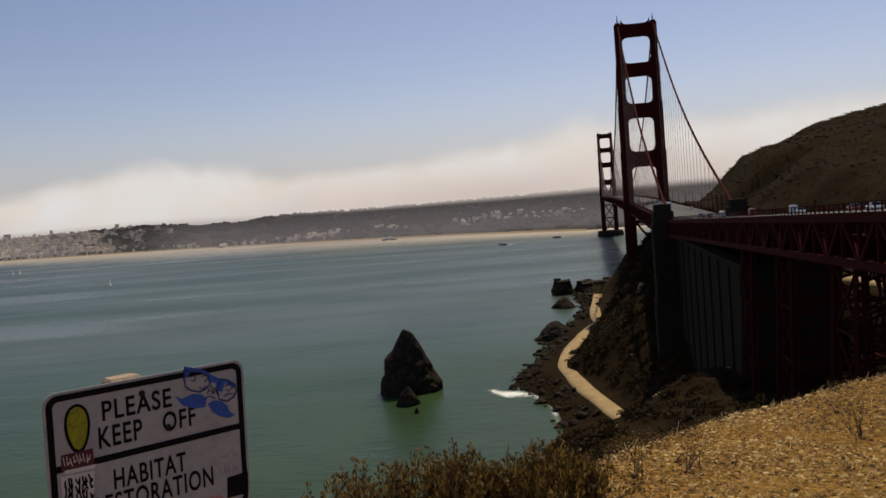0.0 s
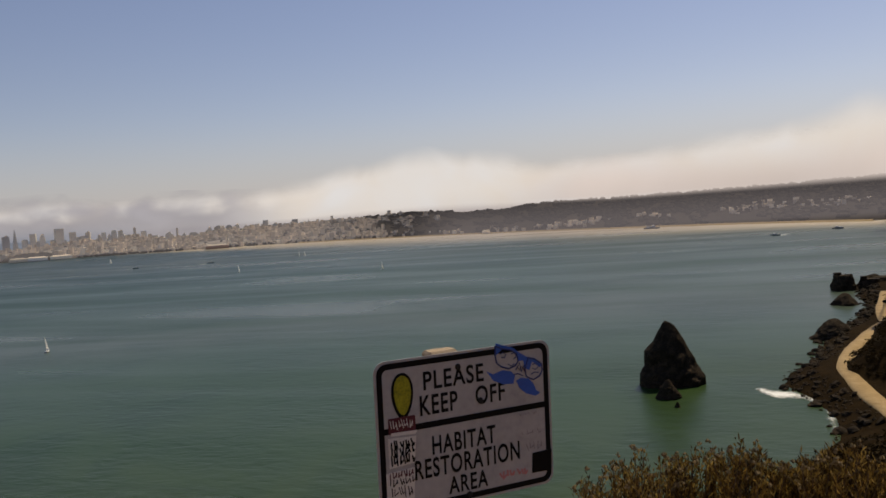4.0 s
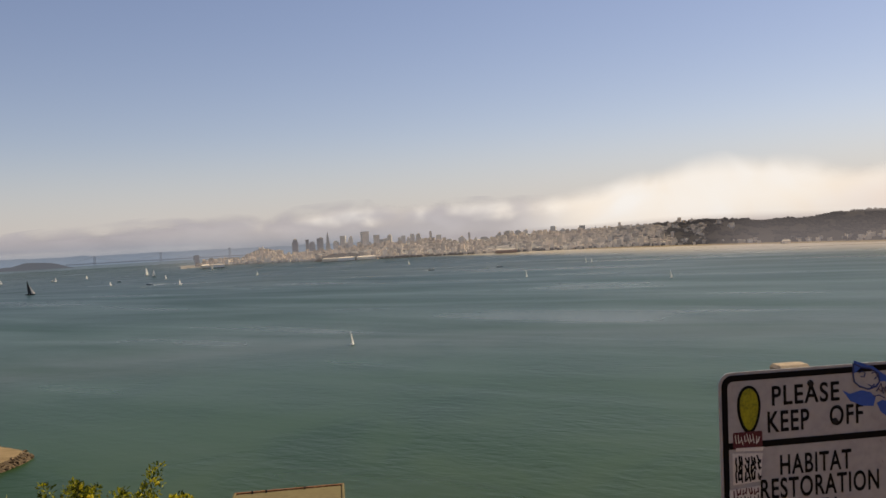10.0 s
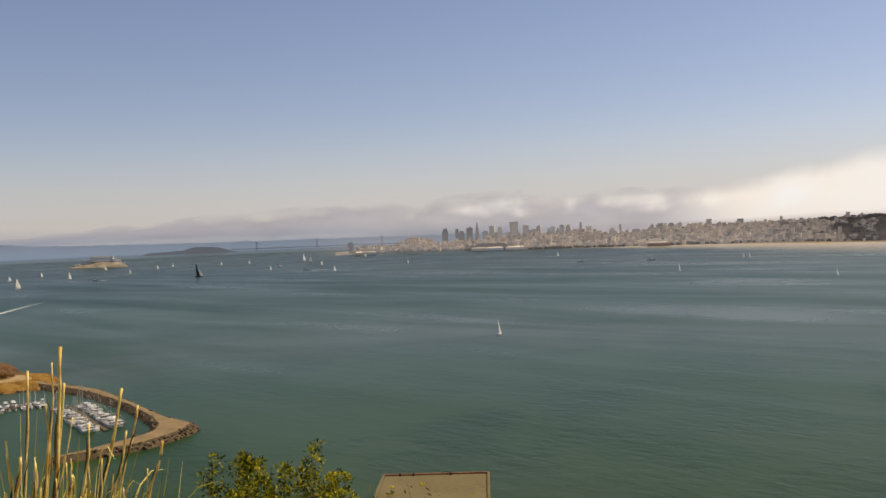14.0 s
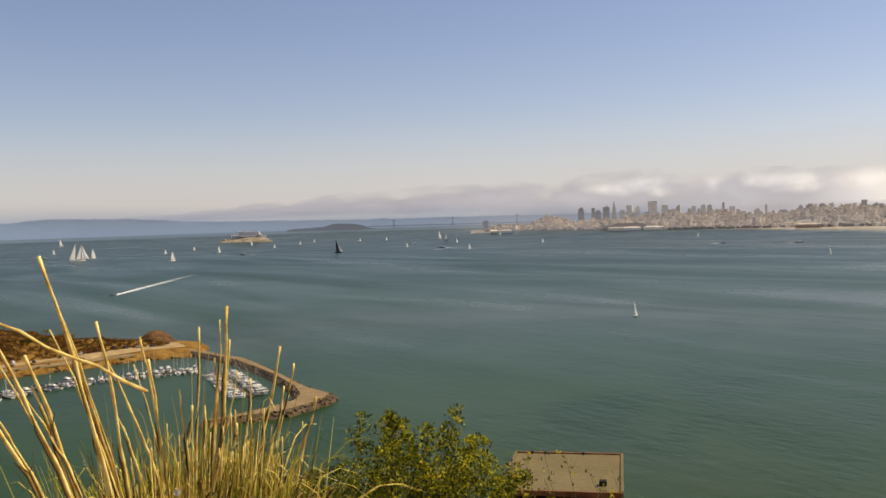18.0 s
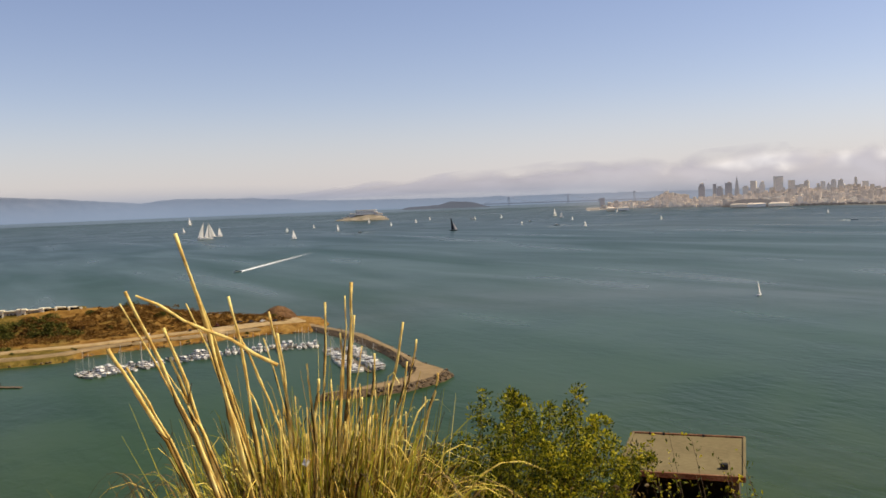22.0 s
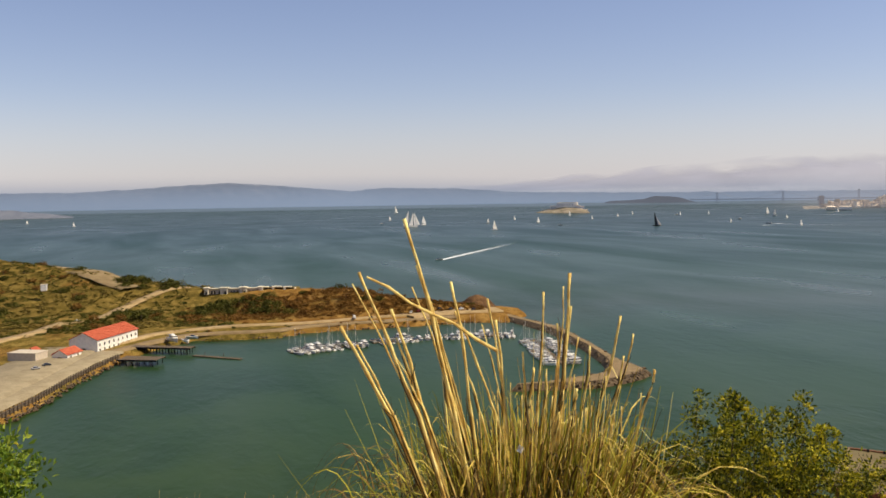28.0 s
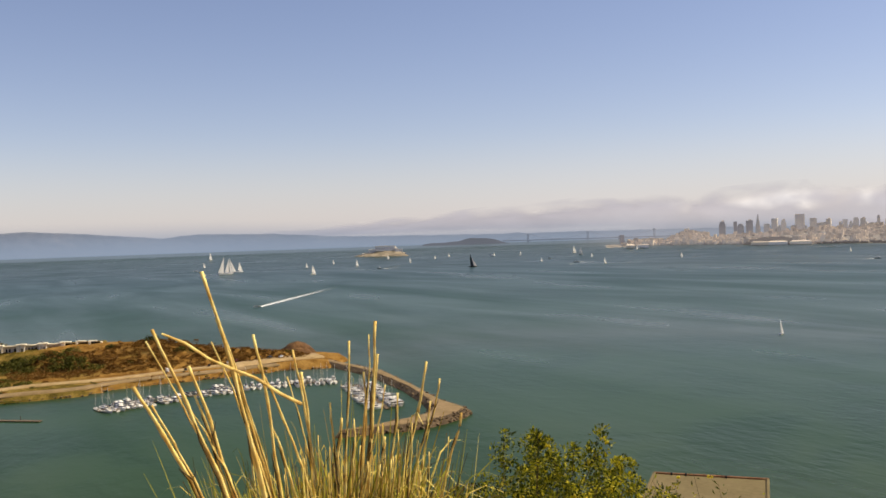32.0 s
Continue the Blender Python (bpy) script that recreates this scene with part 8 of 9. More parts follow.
# the broken stalk lying across
a, b = seen(-78.8, -5.8, 1.55, E26) - CLUMP, seen(-70.4, -10.6, 1.52, E26) - CLUMP
part("stalk", tube(bmesh.new(), [a.lerp(b, k / 6) + Vector((0, 0, 0.004 * math.sin(k * 2))) for k in range(7)], [0.0018, 0.0026, 0.0023, 0.0029, 0.0026, 0.0032, 0.0032], 7), M["straw"], clump, "broken stalk lying across the others")
for k in range(36):
    az = rng.uniform(-74, -61) if k < 9 else rng.uniform(-71, -62)
    d = rng.uniform(1.6, 1.9)
    stalk(seen(az, rng.uniform(-15.0, -11.6) - abs(az + 67) * 0.15, d, E26), seen(-69.5 + (az + 69.5) * 0.9, -19.0, d, E26), 0.0019, 0.0010)



def arching(cloud, foot, reach, turn, peak, drop, width):
    """A blade that rises from the crown, bends over and hangs to its tip."""
    tipp = Vector((foot.x + math.cos(turn) * reach, foot.y + math.sin(turn) * reach, peak - drop))
    c = Vector((foot.x * 0.7 + tipp.x * 0.3, foot.y * 0.7 + tipp.y * 0.3, peak + 0.55 * drop + 0.06))
    cloud.blade([foot * (1 - t) ** 2 + c * 2 * t * (1 - t) + tipp * t * t for t in (j / 9 for j in range(10))], width)


# shade collects dark blades that stand in for the gaps' shadow
blades, green, shade = Cloud(), Cloud(), Cloud()
crown = Vector((0.035, 0.085, 0))
for k in range(2600):
    a, q = rng.uniform(0, 2 * math.pi), rng.random() ** 0.6
    foot = crown + Vector((math.cos(a) * 0.17 * q, math.sin(a) * 0.17 * q, 0.45))
    turn = a + rng.gauss(0, 0.5)
    if math.cos(turn - math.radians(250)) > 0.35 and rng.random() < 0.55:
        continue
    reach = 0.04 + 0.30 * rng.random() ** 1.3 * (0.4 + 0.6 * q)
    peak = rng.gauss(1.10, 0.06) - 0.10 * reach
    arching((blades, green, shade)[(1, 2, 1, 0, 0, 1, 2)[k % 7]], foot, reach, turn, peak, reach * rng.uniform(0.1, 0.75), rng.uniform(0.004, 0.0095))
# dark blades in the clump's heart paint the shade between the others
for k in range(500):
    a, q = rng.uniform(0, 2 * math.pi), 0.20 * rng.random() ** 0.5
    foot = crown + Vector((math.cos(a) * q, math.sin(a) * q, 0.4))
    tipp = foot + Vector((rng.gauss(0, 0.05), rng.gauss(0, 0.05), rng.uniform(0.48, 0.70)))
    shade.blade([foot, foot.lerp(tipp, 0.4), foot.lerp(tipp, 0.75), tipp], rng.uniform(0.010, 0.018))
# upright blades among the stalks
for k in range(760):
    foot = seen(rng.gauss(-68, 3.2), -24, rng.uniform(1.6, 1.9), E26) - CLUMP
    tipp = foot + Vector((rng.gauss(0, 0.05), rng.gauss(0, 0.05), 0)) + (foot - crown).to_2d().to_3d() * 0.35
    tipp.z = rng.gauss(1.14, 0.07)
    mid = foot.lerp(tipp, 0.5) + Vector((rng.gauss(0, 0.01), rng.gauss(0, 0.01), 0))
    (blades, green, green, shade)[k % 4].blade([foot, foot.lerp(mid, 0.5), mid, mid.lerp(tipp, 0.5), tipp], rng.uniform(0.004, 0.008))
# pale skirt drooping on the sunny side
for k in range(330):
    foot = seen(rng.uniform(-67, -63.2), -24, rng.uniform(1.65, 1.9), E26) - CLUMP
    arching(blades if k % 3 else green, foot, rng.uniform(0.06, 0.19), rng.gauss(math.radians(62), 0.6), rng.gauss(1.01, 0.04), rng.uniform(0.03, 0.14), rng.uniform(0.004, 0.007))
# green arching leaves on the shaded side, every third in the dark shade tone
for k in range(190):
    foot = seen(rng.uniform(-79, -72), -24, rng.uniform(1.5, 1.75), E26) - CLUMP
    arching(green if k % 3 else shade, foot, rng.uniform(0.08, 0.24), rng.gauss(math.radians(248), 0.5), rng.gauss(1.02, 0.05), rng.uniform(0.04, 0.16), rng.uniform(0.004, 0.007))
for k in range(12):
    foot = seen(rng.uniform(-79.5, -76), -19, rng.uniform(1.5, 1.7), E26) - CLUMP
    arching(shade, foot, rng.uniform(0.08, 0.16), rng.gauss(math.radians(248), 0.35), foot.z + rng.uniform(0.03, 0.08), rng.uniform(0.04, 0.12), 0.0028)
tagged(part("blade_tuft", shade.mesh("blade_tuft", M["blade_brown"]), None, clump, "dark blades as painted shade deep in the clump"), kind="stuff")
tagged(part("blade_tuft", blades.mesh("blade_tuft", M["blade"]), None, clump), kind="stuff")
tagged(part("blade_tuft", green.mesh("blade_tuft", M["blade_green"]), None, clump), kind="stuff")
# a scrap of white paper caught in the clump
bm = bmesh.new()
bmesh.ops.create_grid(bm, x_segments=5, y_segments=5, size=0.006)
for v in bm.verts:
    v.co.z = 0.005 * noise.noise(v.co * 160)
bmesh.ops.solidify(bm, geom=bm.faces[:], thickness=0.0006)
o = new("paper_scrap", bm_mesh("paper_scrap", bm, M["white"]))
o.matrix_world = Matrix.Translation(seen(-69.0, -16.7, 1.62, E26)) @ Euler((1.1, 0.3, 0.5)).to_matrix().to_4x4()
tagged(o, "crumpled scrap of white paper caught in grass", "paper")

# dry grass fringe along the edge
fringe = Cloud()
spots = [(rng.uniform(-101, -76), rng.uniform(2.5, 3.6)) for _ in range(1500)]
for (az, d), z in zip(spots, ground_many([polar(*s).xy for s in spots])):
    p = polar(az, d, z)
    top = EYE - d * math.tan(radians(lerp_table([(-101, 16.6), (-97, 16.8), (-90, 17.8), (-86.7, 17.5), (-82, 18.4), (-76, 19)], az) + abs(rng.gauss(0, 1.4))))
    tipp = Vector((p.x + rng.uniform(-0.12, 0.12), p.y + rng.uniform(-0.12, 0.12), max(top, p.z + 0.12)))
    c = p.lerp(tipp, 0.6) + Vector((rng.uniform(-0.04, 0.04), rng.uniform(-0.04, 0.04), 0.05))
    fringe.blade([p * (1 - t) ** 2 + c * 2 * t * (1 - t) + tipp * t * t for t in (k / 5 for k in range(6))], rng.uniform(0.004, 0.008))
tagged(new("dry_grass", fringe.mesh("dry_grass", M["dry"])), "fringe of dry brown grass along the cliff edge", "grass", kind="stuff")

# gravel, straw and weeds on the lookout's flat ground
grit = Cloud()
spots = [(az, d) for az, d in ((rng.uniform(3, 30), rng.uniform(3.9, 9.4)) for _ in range(24000)) if d < lerp_table(RIM, az) + 0.5]
for (az, d), z in zip(spots, ground_many([polar(*s).xy for s in spots])):
    p = polar(az, d, z)
    r = rng.uniform(0.0035, 0.017) * (1.9 if rng.random() < 0.05 else 1)
    i = len(grit.v)
    grit.v += [p + Vector((o[0] * r * rng.uniform(0.6, 1.3), o[1] * r * rng.uniform(0.6, 1.3), o[2] * r * rng.uniform(0.15, 0.6))) for o in ((1, 0.2, 0), (-0.3, 1, 0.1), (-1, -0.1, 0), (0.2, -1, 0), (0.1, 0.1, 1), (0, 0, -1))]
    for a, b in ((0, 1), (1, 2), (2, 3), (3, 0)):
        grit.f += [(i + a, i + b, i + 4), (i + b, i + a, i + 5)]
M["gravel"] = leaf_material("gravel_and_straw", [(0.28, (0.030, 0.013, 0.003)), (0.46, (0.13, 0.064, 0.018)), (0.60, (0.34, 0.205, 0.064)), (0.80, (0.80, 0.62, 0.30))], 1.5, 0.0)
M["gravel"].node_tree.nodes["Principled BSDF"].inputs["Specular IOR Level"].default_value = 0.04
tagged(new("gravel", grit.mesh("gravel", M["gravel"])), "loose golden-brown gravel on the lookout's ground", "gravel", kind="stuff")
straw = Cloud()
spots = [(az, d) for az, d in ((rng.uniform(3, 30), rng.uniform(3.9, 9.6)) for _ in range(12000)) if d < lerp_table(RIM, az) + 0.9]
for (az, d), z in zip(spots, ground_many([polar(*s).xy for s in spots])):
    p = polar(az, d, z)
    a = rng.uniform(0, 6.28)
    ln = rng.uniform(0.03, 0.12)
    up = rng.uniform(0.0, 0.6) ** 2 * 1.6
    tipp = p + Vector((math.cos(a) * ln, math.sin(a) * ln, ln * up + 0.006))
    straw.blade([p, p.lerp(tipp, 0.5) + Vector((0, 0, 0.008)), tipp], rng.uniform(0.003, 0.006))
tagged(new("straw_litter", straw.mesh("straw_litter", M["dry"])), "dry straw and dead grass litter on the gravel", "grass", kind="stuff")
for az, d in ((24.2, 6.4), (14.6, 5.4), (19, 7.6), (27, 8.0), (11, 5.2)):
    p = polar(az, d)
    p.z = ground_z(p.x, p.y)
    tips = [p + Vector((rng.gauss(0, 0.06), rng.gauss(0, 0.06), rng.uniform(0.10, 0.28))) for _ in range(9)]
    shrub("weed", p, tips, 0.018, M["leaf_olive"], 14, "small dry weed growing in the gravel", int(az * 10), 0.0022, None, 0, 0.01, 0.03, "weed", "weeds")


# ---- flat-roofed shed below the edge ----
ob = empty("utility_shed", Matrix.Translation((*polar(-46.42, 27.8).xy, 84.0)) @ Matrix.Rotation(radians(42), 4, "Z"), "small shed with a flat tan roof and rusty edge", "shed")
W, D = 3.42, 4.15
part("roof", box(bmesh.new(), (W, D, 0.10), (0, 0, -0.05), bevel=0.01), M["roof_tan"], ob)
for sx, sy, nm in ((W, 0.10, "far"), (W, 0.10, "near")):
    part("roof_edge", box(bmesh.new(), (sx + 0.16, 0.08, 0.16), (0, (D / 2 + 0.04) * (1 if nm == "far" else -1), -0.03), bevel=0.01), M["rust"], ob)
for s in (-1, 1):
    part("roof_edge", box(bmesh.new(), (0.09, D, 0.16), (s * (W / 2 + 0.045), 0, -0.03), bevel=0.01), M["roof_tan"], ob)
part("side_wall", box(bmesh.new(), (0.2, D - 0.3, 5.5), (-W / 2 + 0.2, 0, -2.85)), M["wood"], ob)
part("side_wall", box(bmesh.new(), (0.2, D - 0.3, 5.5), (W / 2 - 0.2, 0, -2.85)), M["wood"], ob)
part("back_wall", box(bmesh.new(), (W - 0.6, 0.2, 5.5), (0, D / 2 - 0.3, -2.85)), M["wood"], ob)
part("front_wall", box(bmesh.new(), (W - 0.62, 0.2, 4.2), (0, -D / 2 + 0.5, -3.2)), M["wood"], ob)
for x in (-1.2, -0.75, 0.5):
    part("vent_pipe", tube(bmesh.new(), [(x, D / 2 - 0.05, 0), (x, D / 2 - 0.05, 0.09)], 0.035, 6), M["dark"], ob)
part("vent_box", box(bmesh.new(), (0.22, 0.2, 0.16), (W / 2 - 0.5, -D / 2 + 0.75, 0.08), bevel=0.02), M["dark"], ob)


# ---- notice sign ----
SW, SH = 0.457, 0.352
M["sign_white"] = surface("worn_white_sign_face", [(0.25, (0.26, 0.255, 0.26)), (0.5, (0.365, 0.36, 0.36)), (0.75, (0.45, 0.44, 0.435))], 9, 0.5, 0, 0.05, 6, distance=0.001)
M["sign_black"] = plain("black_sign_print", (0.006, 0.006, 0.006), 0.8, 0, 20, 0.02, spec=0.1)
M["sticker_yellow"] = surface("yellow_sticker", [(0.35, (0.10, 0.11, 0.012)), (0.5, (0.27, 0.27, 0.014)), (0.7, (0.38, 0.37, 0.02))], 40, 0.5, 0, 0.05, 4)
M["sticker_blue"] = plain("blue_sticker", (0.02, 0.09, 0.40), 0.4, 0, 30, 0.05)
M["sticker_navy"] = plain("dark_blue_ink", (0.012, 0.035, 0.16), 0.5, 0, 30, 0.05)
M["sticker_white"] = plain("white_sticker", (0.62, 0.60, 0.57), 0.5, 0, 50, 0.05)
M["sticker_red"] = plain("dark_red_print", (0.075, 0.010, 0.022), 0.5, 0, 50, 0.05)
M["scribble_pink"] = plain("faded_pink_scribble", (0.50, 0.20, 0.20), 0.7, 0, 50, 0.02)
M["scribble_grey"] = plain("faded_grey_scribble", (0.25, 0.22, 0.22), 0.7, 0, 50, 0.02)
SIGN_M = Matrix.Translation((-0.6620, 1.9165, 91.6836)) @ Matrix.Rotation(radians(43.6), 4, "Z") @ Matrix.Rotation(radians(0.5), 4, "Y") @ Matrix.Rotation(radians(2.15), 4, "X")
sign = empty("notice_sign", SIGN_M, "white metal notice sign with black lettering and stickers", "sign")


def face(u, v, layer=1):
    """A place on the sign's face: u from its left, v down from its top, in shares of its size."""
    return Vector(((u - 0.5) * SW, -0.0016 - 0.0011 * layer, -v * SH))


def rounded(w, h, r, n=6):
    pts = []
    for cx, cz, a0 in ((w / 2 - r, h / 2 - r, 0), (-w / 2 + r, h / 2 - r, 90), (-w / 2 + r, -h / 2 + r, 180), (w / 2 - r, -h / 2 + r, 270)):
        pts += [(cx + r * math.cos(radians(a0 + 90 * k / n)), cz + r * math.sin(radians(a0 + 90 * k / n))) for k in range(n + 1)]
    return pts


def plate(outline, thick, at, name, mat, parent, label="", inner=None):
    """A flat piece cut to an outline (x, z), or a ring if an inner outline is given."""
    bm = bmesh.new()
    if inner:
        loops = [[bm.verts.new((x, y, z)) for x, z in o] for y in (-thick / 2, thick / 2) for o in (outline, inner)]
        n = len(outline)
        for k in range(n):
            j = (k + 1) % n
            bm.faces.new((loops[0][k], loops[0][j], loops[1][j], loops[1][k]))
            bm.faces.new((loops[2][k], loops[3][k], loops[3][j], loops[2][j]))
            bm.faces.new((loops[0][k], loops[2][k], loops[2][j], loops[0][j]))
            bm.faces.new((loops[1][k], loops[1][j], loops[3][j], loops[3][k]))
    else:
        f = [bm.verts.new((x, -thick / 2, z)) for x, z in outline]
        g = [bm.verts.new((x, thick / 2, z)) for x, z in outline]
        bm.faces.new(f)
        bm.faces.new(g[::-1])
        for k in range(len(f)):
            j = (k + 1) % len(f)
            bm.faces.new((f[k], g[k], g[j], f[j]))
    bmesh.ops.recalc_face_normals(bm, faces=bm.faces)
    o = part(name, bm, mat, parent, label)
    o.location = at
    return o


panel = plate([(x, z - SH / 2) for x, z in rounded(SW, SH, 0.028)], 0.003, (0, 0, 0), "panel", M["sign_white"], sign)
plate(rounded(SW - 0.012, SH - 0.012, 0.024), 0.0008, face(0.5, 0.5, 0.3), "border", M["sign_black"], panel, "black border line", rounded(SW - 0.038, SH - 0.038, 0.014))
plate([(-SW / 2 + 0.017, -0.007), (SW / 2 - 0.017, -0.007), (SW / 2 - 0.017, 0.007), (-SW / 2 + 0.017, 0.007)], 0.0008, face(0.5, 0.445, 0.3), "dividing_bar", M["sign_black"], panel)


def letters(text, u0, u1, v0, v1, mat, name="lettering"):
    """Words in the built-in font, stretched to the box that they fill on the sign."""
    cu = bpy.data.curves.new("lettering", "FONT")
    cu.body = text
    cu.size = 1.0
    cu.extrude = 0.003
    cu.offset = 0.018
    cu.space_character = 1.12
    tmp = bpy.data.objects.new("lettering", cu)
    scene.collection.objects.link(tmp)
    bpy.context.view_layer.update()
    me = bpy.data.meshes.new_from_object(tmp.evaluated_get(bpy.context.evaluated_depsgraph_get()))
    bpy.data.objects.remove(tmp)
    co = np.array([v.co for v in me.vertices])
    lo, hi = co.min(0), co.max(0)
    w, h = (u1 - u0) * SW, (v1 - v0) * SH
    for v in me.vertices:
        x, y, z = v.co
        v.co = ((x - lo[0]) / (hi[0] - lo[0]) * w, -z * 0.05, (y - lo[1]) / (hi[1] - lo[1]) * h)
    me.materials.append(mat)
    o = part(name, me, None, panel)
    o.location = face(u0, v1, 0.5)
    return o


for text, u0, u1, v0, v1 in (("PLEASE", 0.260, 0.600, 0.098, 0.220), ("KEEP", 0.236, 0.445, 0.252, 0.380), ("OFF", 0.548, 0.720, 0.246, 0.370), ("HABITAT", 0.293, 0.655, 0.522, 0.645), ("RESTORATION", 0.193, 0.795, 0.662, 0.790), ("AREA", 0.375, 0.600, 0.812, 0.925)):
    letters(text, u0, u1, v0, v1, M["sign_black"])


def oval(w, h, n=20, pinch=0.0):
    return [(w / 2 * math.cos(a) * (1 - pinch * (0.5 - 0.5 * math.sin(a))), h / 2 * math.sin(a)) for a in (2 * math.pi * k / n for k in range(n))]


plate(oval(0.062, 0.104, 24, 0.30), 0.0006, face(0.145, 0.232, 0.5), "sticker", M["sign_black"], panel, "yellow oval sticker with a dark rim")
plate(oval(0.049, 0.089, 24, 0.34), 0.0006, face(0.145, 0.228, 1.2), "sticker", M["sticker_yellow"], panel)
def flat(points, name, mat, label="", layer=0.6):
    """A flat cut-out given by places on the sign's face."""
    c = face(sum(p[0] for p in points) / len(points), sum(p[1] for p in points) / len(points), layer)
    loc = [face(u, v, layer) - c for u, v in points]
    return plate([(p.x, p.z) for p in loc], 0.0006, c, name, mat, panel, label)


def stroke(points, w, mat, closed=False, layer=0.9, label=""):
    """A drawn line through places on the sign's face."""
    bm = bmesh.new()
    run = points + points[:1] if closed else points
    tube(bm, [face(u, v, layer) for u, v in run], w, 4)
    return part("drawn_line", bm, mat, panel, label)


flat([(0.616, 0.158), (0.655, 0.185), (0.713, 0.166), (0.759, 0.183), (0.785, 0.215), (0.773, 0.270), (0.713, 0.262), (0.655, 0.228)], "sticker", M["sticker_blue"], "blue cut-out sticker with two curved tails")
flat([(0.790, 0.252), (0.819, 0.237), (0.865, 0.250), (0.896, 0.291), (0.910, 0.338), (0.936, 0.361), (0.905, 0.377), (0.848, 0.349), (0.809, 0.306)], "sticker", M["sticker_blue"], "blue cut-out sticker with two curved tails")
flat([(0.676, -0.020), (0.778, 0.027), (0.812, 0.062), (0.865, 0.105), (0.908, 0.120), (0.950, 0.160), (0.940, 0.189), (0.891, 0.139), (0.873, 0.195), (0.846, 0.179), (0.838, 0.123), (0.807, 0.120), (0.798, 0.075), (0.761, 0.040), (0.713, 0.026), (0.679, 0.060)], "sticker", M["sticker_blue"], "blue drawn figure")
stroke([(0.674, -0.003), (0.671, 0.056), (0.676, 0.111), (0.703, 0.142), (0.749, 0.164), (0.790, 0.149), (0.807, 0.120), (0.799, 0.068), (0.761, 0.037), (0.713, 0.023)], 0.0019, M["sticker_navy"], True, label="dark blue drawn outline")
stroke([(0.867, 0.108), (0.908, 0.124), (0.948, 0.162), (0.952, 0.204), (0.934, 0.245), (0.896, 0.264), (0.852, 0.234), (0.848, 0.177)], 0.0019, M["sticker_navy"], True, label="dark blue drawn outline")
stroke([(0.703, 0.058), (0.718, 0.049), (0.734, 0.064), (0.727, 0.087), (0.709, 0.082)], 0.0012, M["sticker_navy"])
stroke([(0.766, 0.066), (0.785, 0.061), (0.798, 0.086), (0.780, 0.104)], 0.0012, M["sticker_navy"])
stroke([(0.747, 0.133), (0.766, 0.148), (0.782, 0.135)], 0.0012, M["sticker_navy"])
stroke([(0.790, 0.181), (0.814, 0.133), (0.824, 0.198), (0.838, 0.155), (0.848, 0.214)], 0.0012, M["sticker_navy"])
stroke([(0.775, 0.211), (0.804, 0.205), (0.833, 0.227)], 0.0012, M["sticker_navy"])
stroke([(0.891, 0.162), (0.917, 0.150), (0.934, 0.176), (0.909, 0.196), (0.891, 0.183)], 0.0012, M["sticker_navy"])
stroke([(0.881, 0.225), (0.905, 0.213), (0.930, 0.221)], 0.0012, M["sticker_navy"])
stroke([(0.799, 0.163), (0.814, 0.184), (0.826, 0.161), (0.843, 0.197)], 0.0011, M["sticker_red"])
plate(rounded(0.066, 0.036, 0.003), 0.0006, face(0.135, 0.415, 0.9), "sticker", M["sticker_red"], panel, "dark red tag sticker with torn white edge")
plate([(-0.03, -0.003), (0.03, -0.006), (0.034, 0.002), (-0.03, 0.004)], 0.0006, face(0.14, 0.468, 1.6), "sticker", M["sticker_white"], panel)
plate([(-0.032, -0.034), (0.030, -0.030), (0.036, 0.030), (-0.032, 0.034)], 0.0006, face(0.128, 0.585, 0.9), "sticker", M["sticker_white"], panel, "white sticker with black scrawl")
plate([(-0.036, -0.036), (0.030, -0.036), (0.034, 0.034), (-0.036, 0.030)], 0.0006, face(0.118, 0.795, 0.9), "sticker", M["sticker_white"], panel, "white sticker with dark red scrawl")
rs = random.Random(31)


def scrawl(u0, u1, v0, v1, n, mat, w=0.0022, layer=1.7):
    """Unreadable writing as short plain strokes."""
    bm = bmesh.new()
    for k in range(n):
        a = face(u0 + (u1 - u0) * (k + rs.random() * 0.5) / n, v0 + (v1 - v0) * rs.random() * 0.3, layer)
        b = face(u0 + (u1 - u0) * (k + rs.random()) / n, v1 - (v1 - v0) * rs.random() * 0.3, layer)
        beam(bm, a, b, w, 0.0005, (0, 1, 0))
        if k % 2:
            beam(bm, b, face(u0 + (u1 - u0) * (k + 1.2) / n, (v0 + v1) / 2, layer), w, 0.0005, (0, 1, 0))
    tagged(part("scrawl", bm, mat, panel), kind="stuff")


scrawl(0.072, 0.200, 0.375, 0.445, 9, M["sticker_white"], 0.0016)
for v0 in (0.500, 0.545, 0.600):
    scrawl(0.068, 0.192, v0, v0 + 0.075, 8, M["sign_black"], 0.0036)
scrawl(0.058, 0.188, 0.70, 0.755, 9, M["sticker_red"], 0.0026)
scrawl(0.058, 0.188, 0.745, 0.80, 8, M["sign_black"], 0.0022)
scrawl(0.060, 0.185, 0.80, 0.88, 7, M["sign_black"], 0.002)
scrawl(0.665, 0.835, 0.845, 0.905, 8, M["scribble_pink"], 0.004, 0.7)
scrawl(0.83, 0.95, 0.68, 0.75, 5, M["scribble_grey"], 0.0014, 0.7)
scrawl(0.81, 0.93, 0.60, 0.64, 4, M["scribble_grey"], 0.0012, 0.7)
scrawl(0.79, 0.90, 0.475, 0.50, 4, M["scribble_grey"], 0.0012, 0.7)
scrawl(0.20, 0.28, 0.90, 0.945, 4, M["scribble_grey"], 0.0012, 0.7)
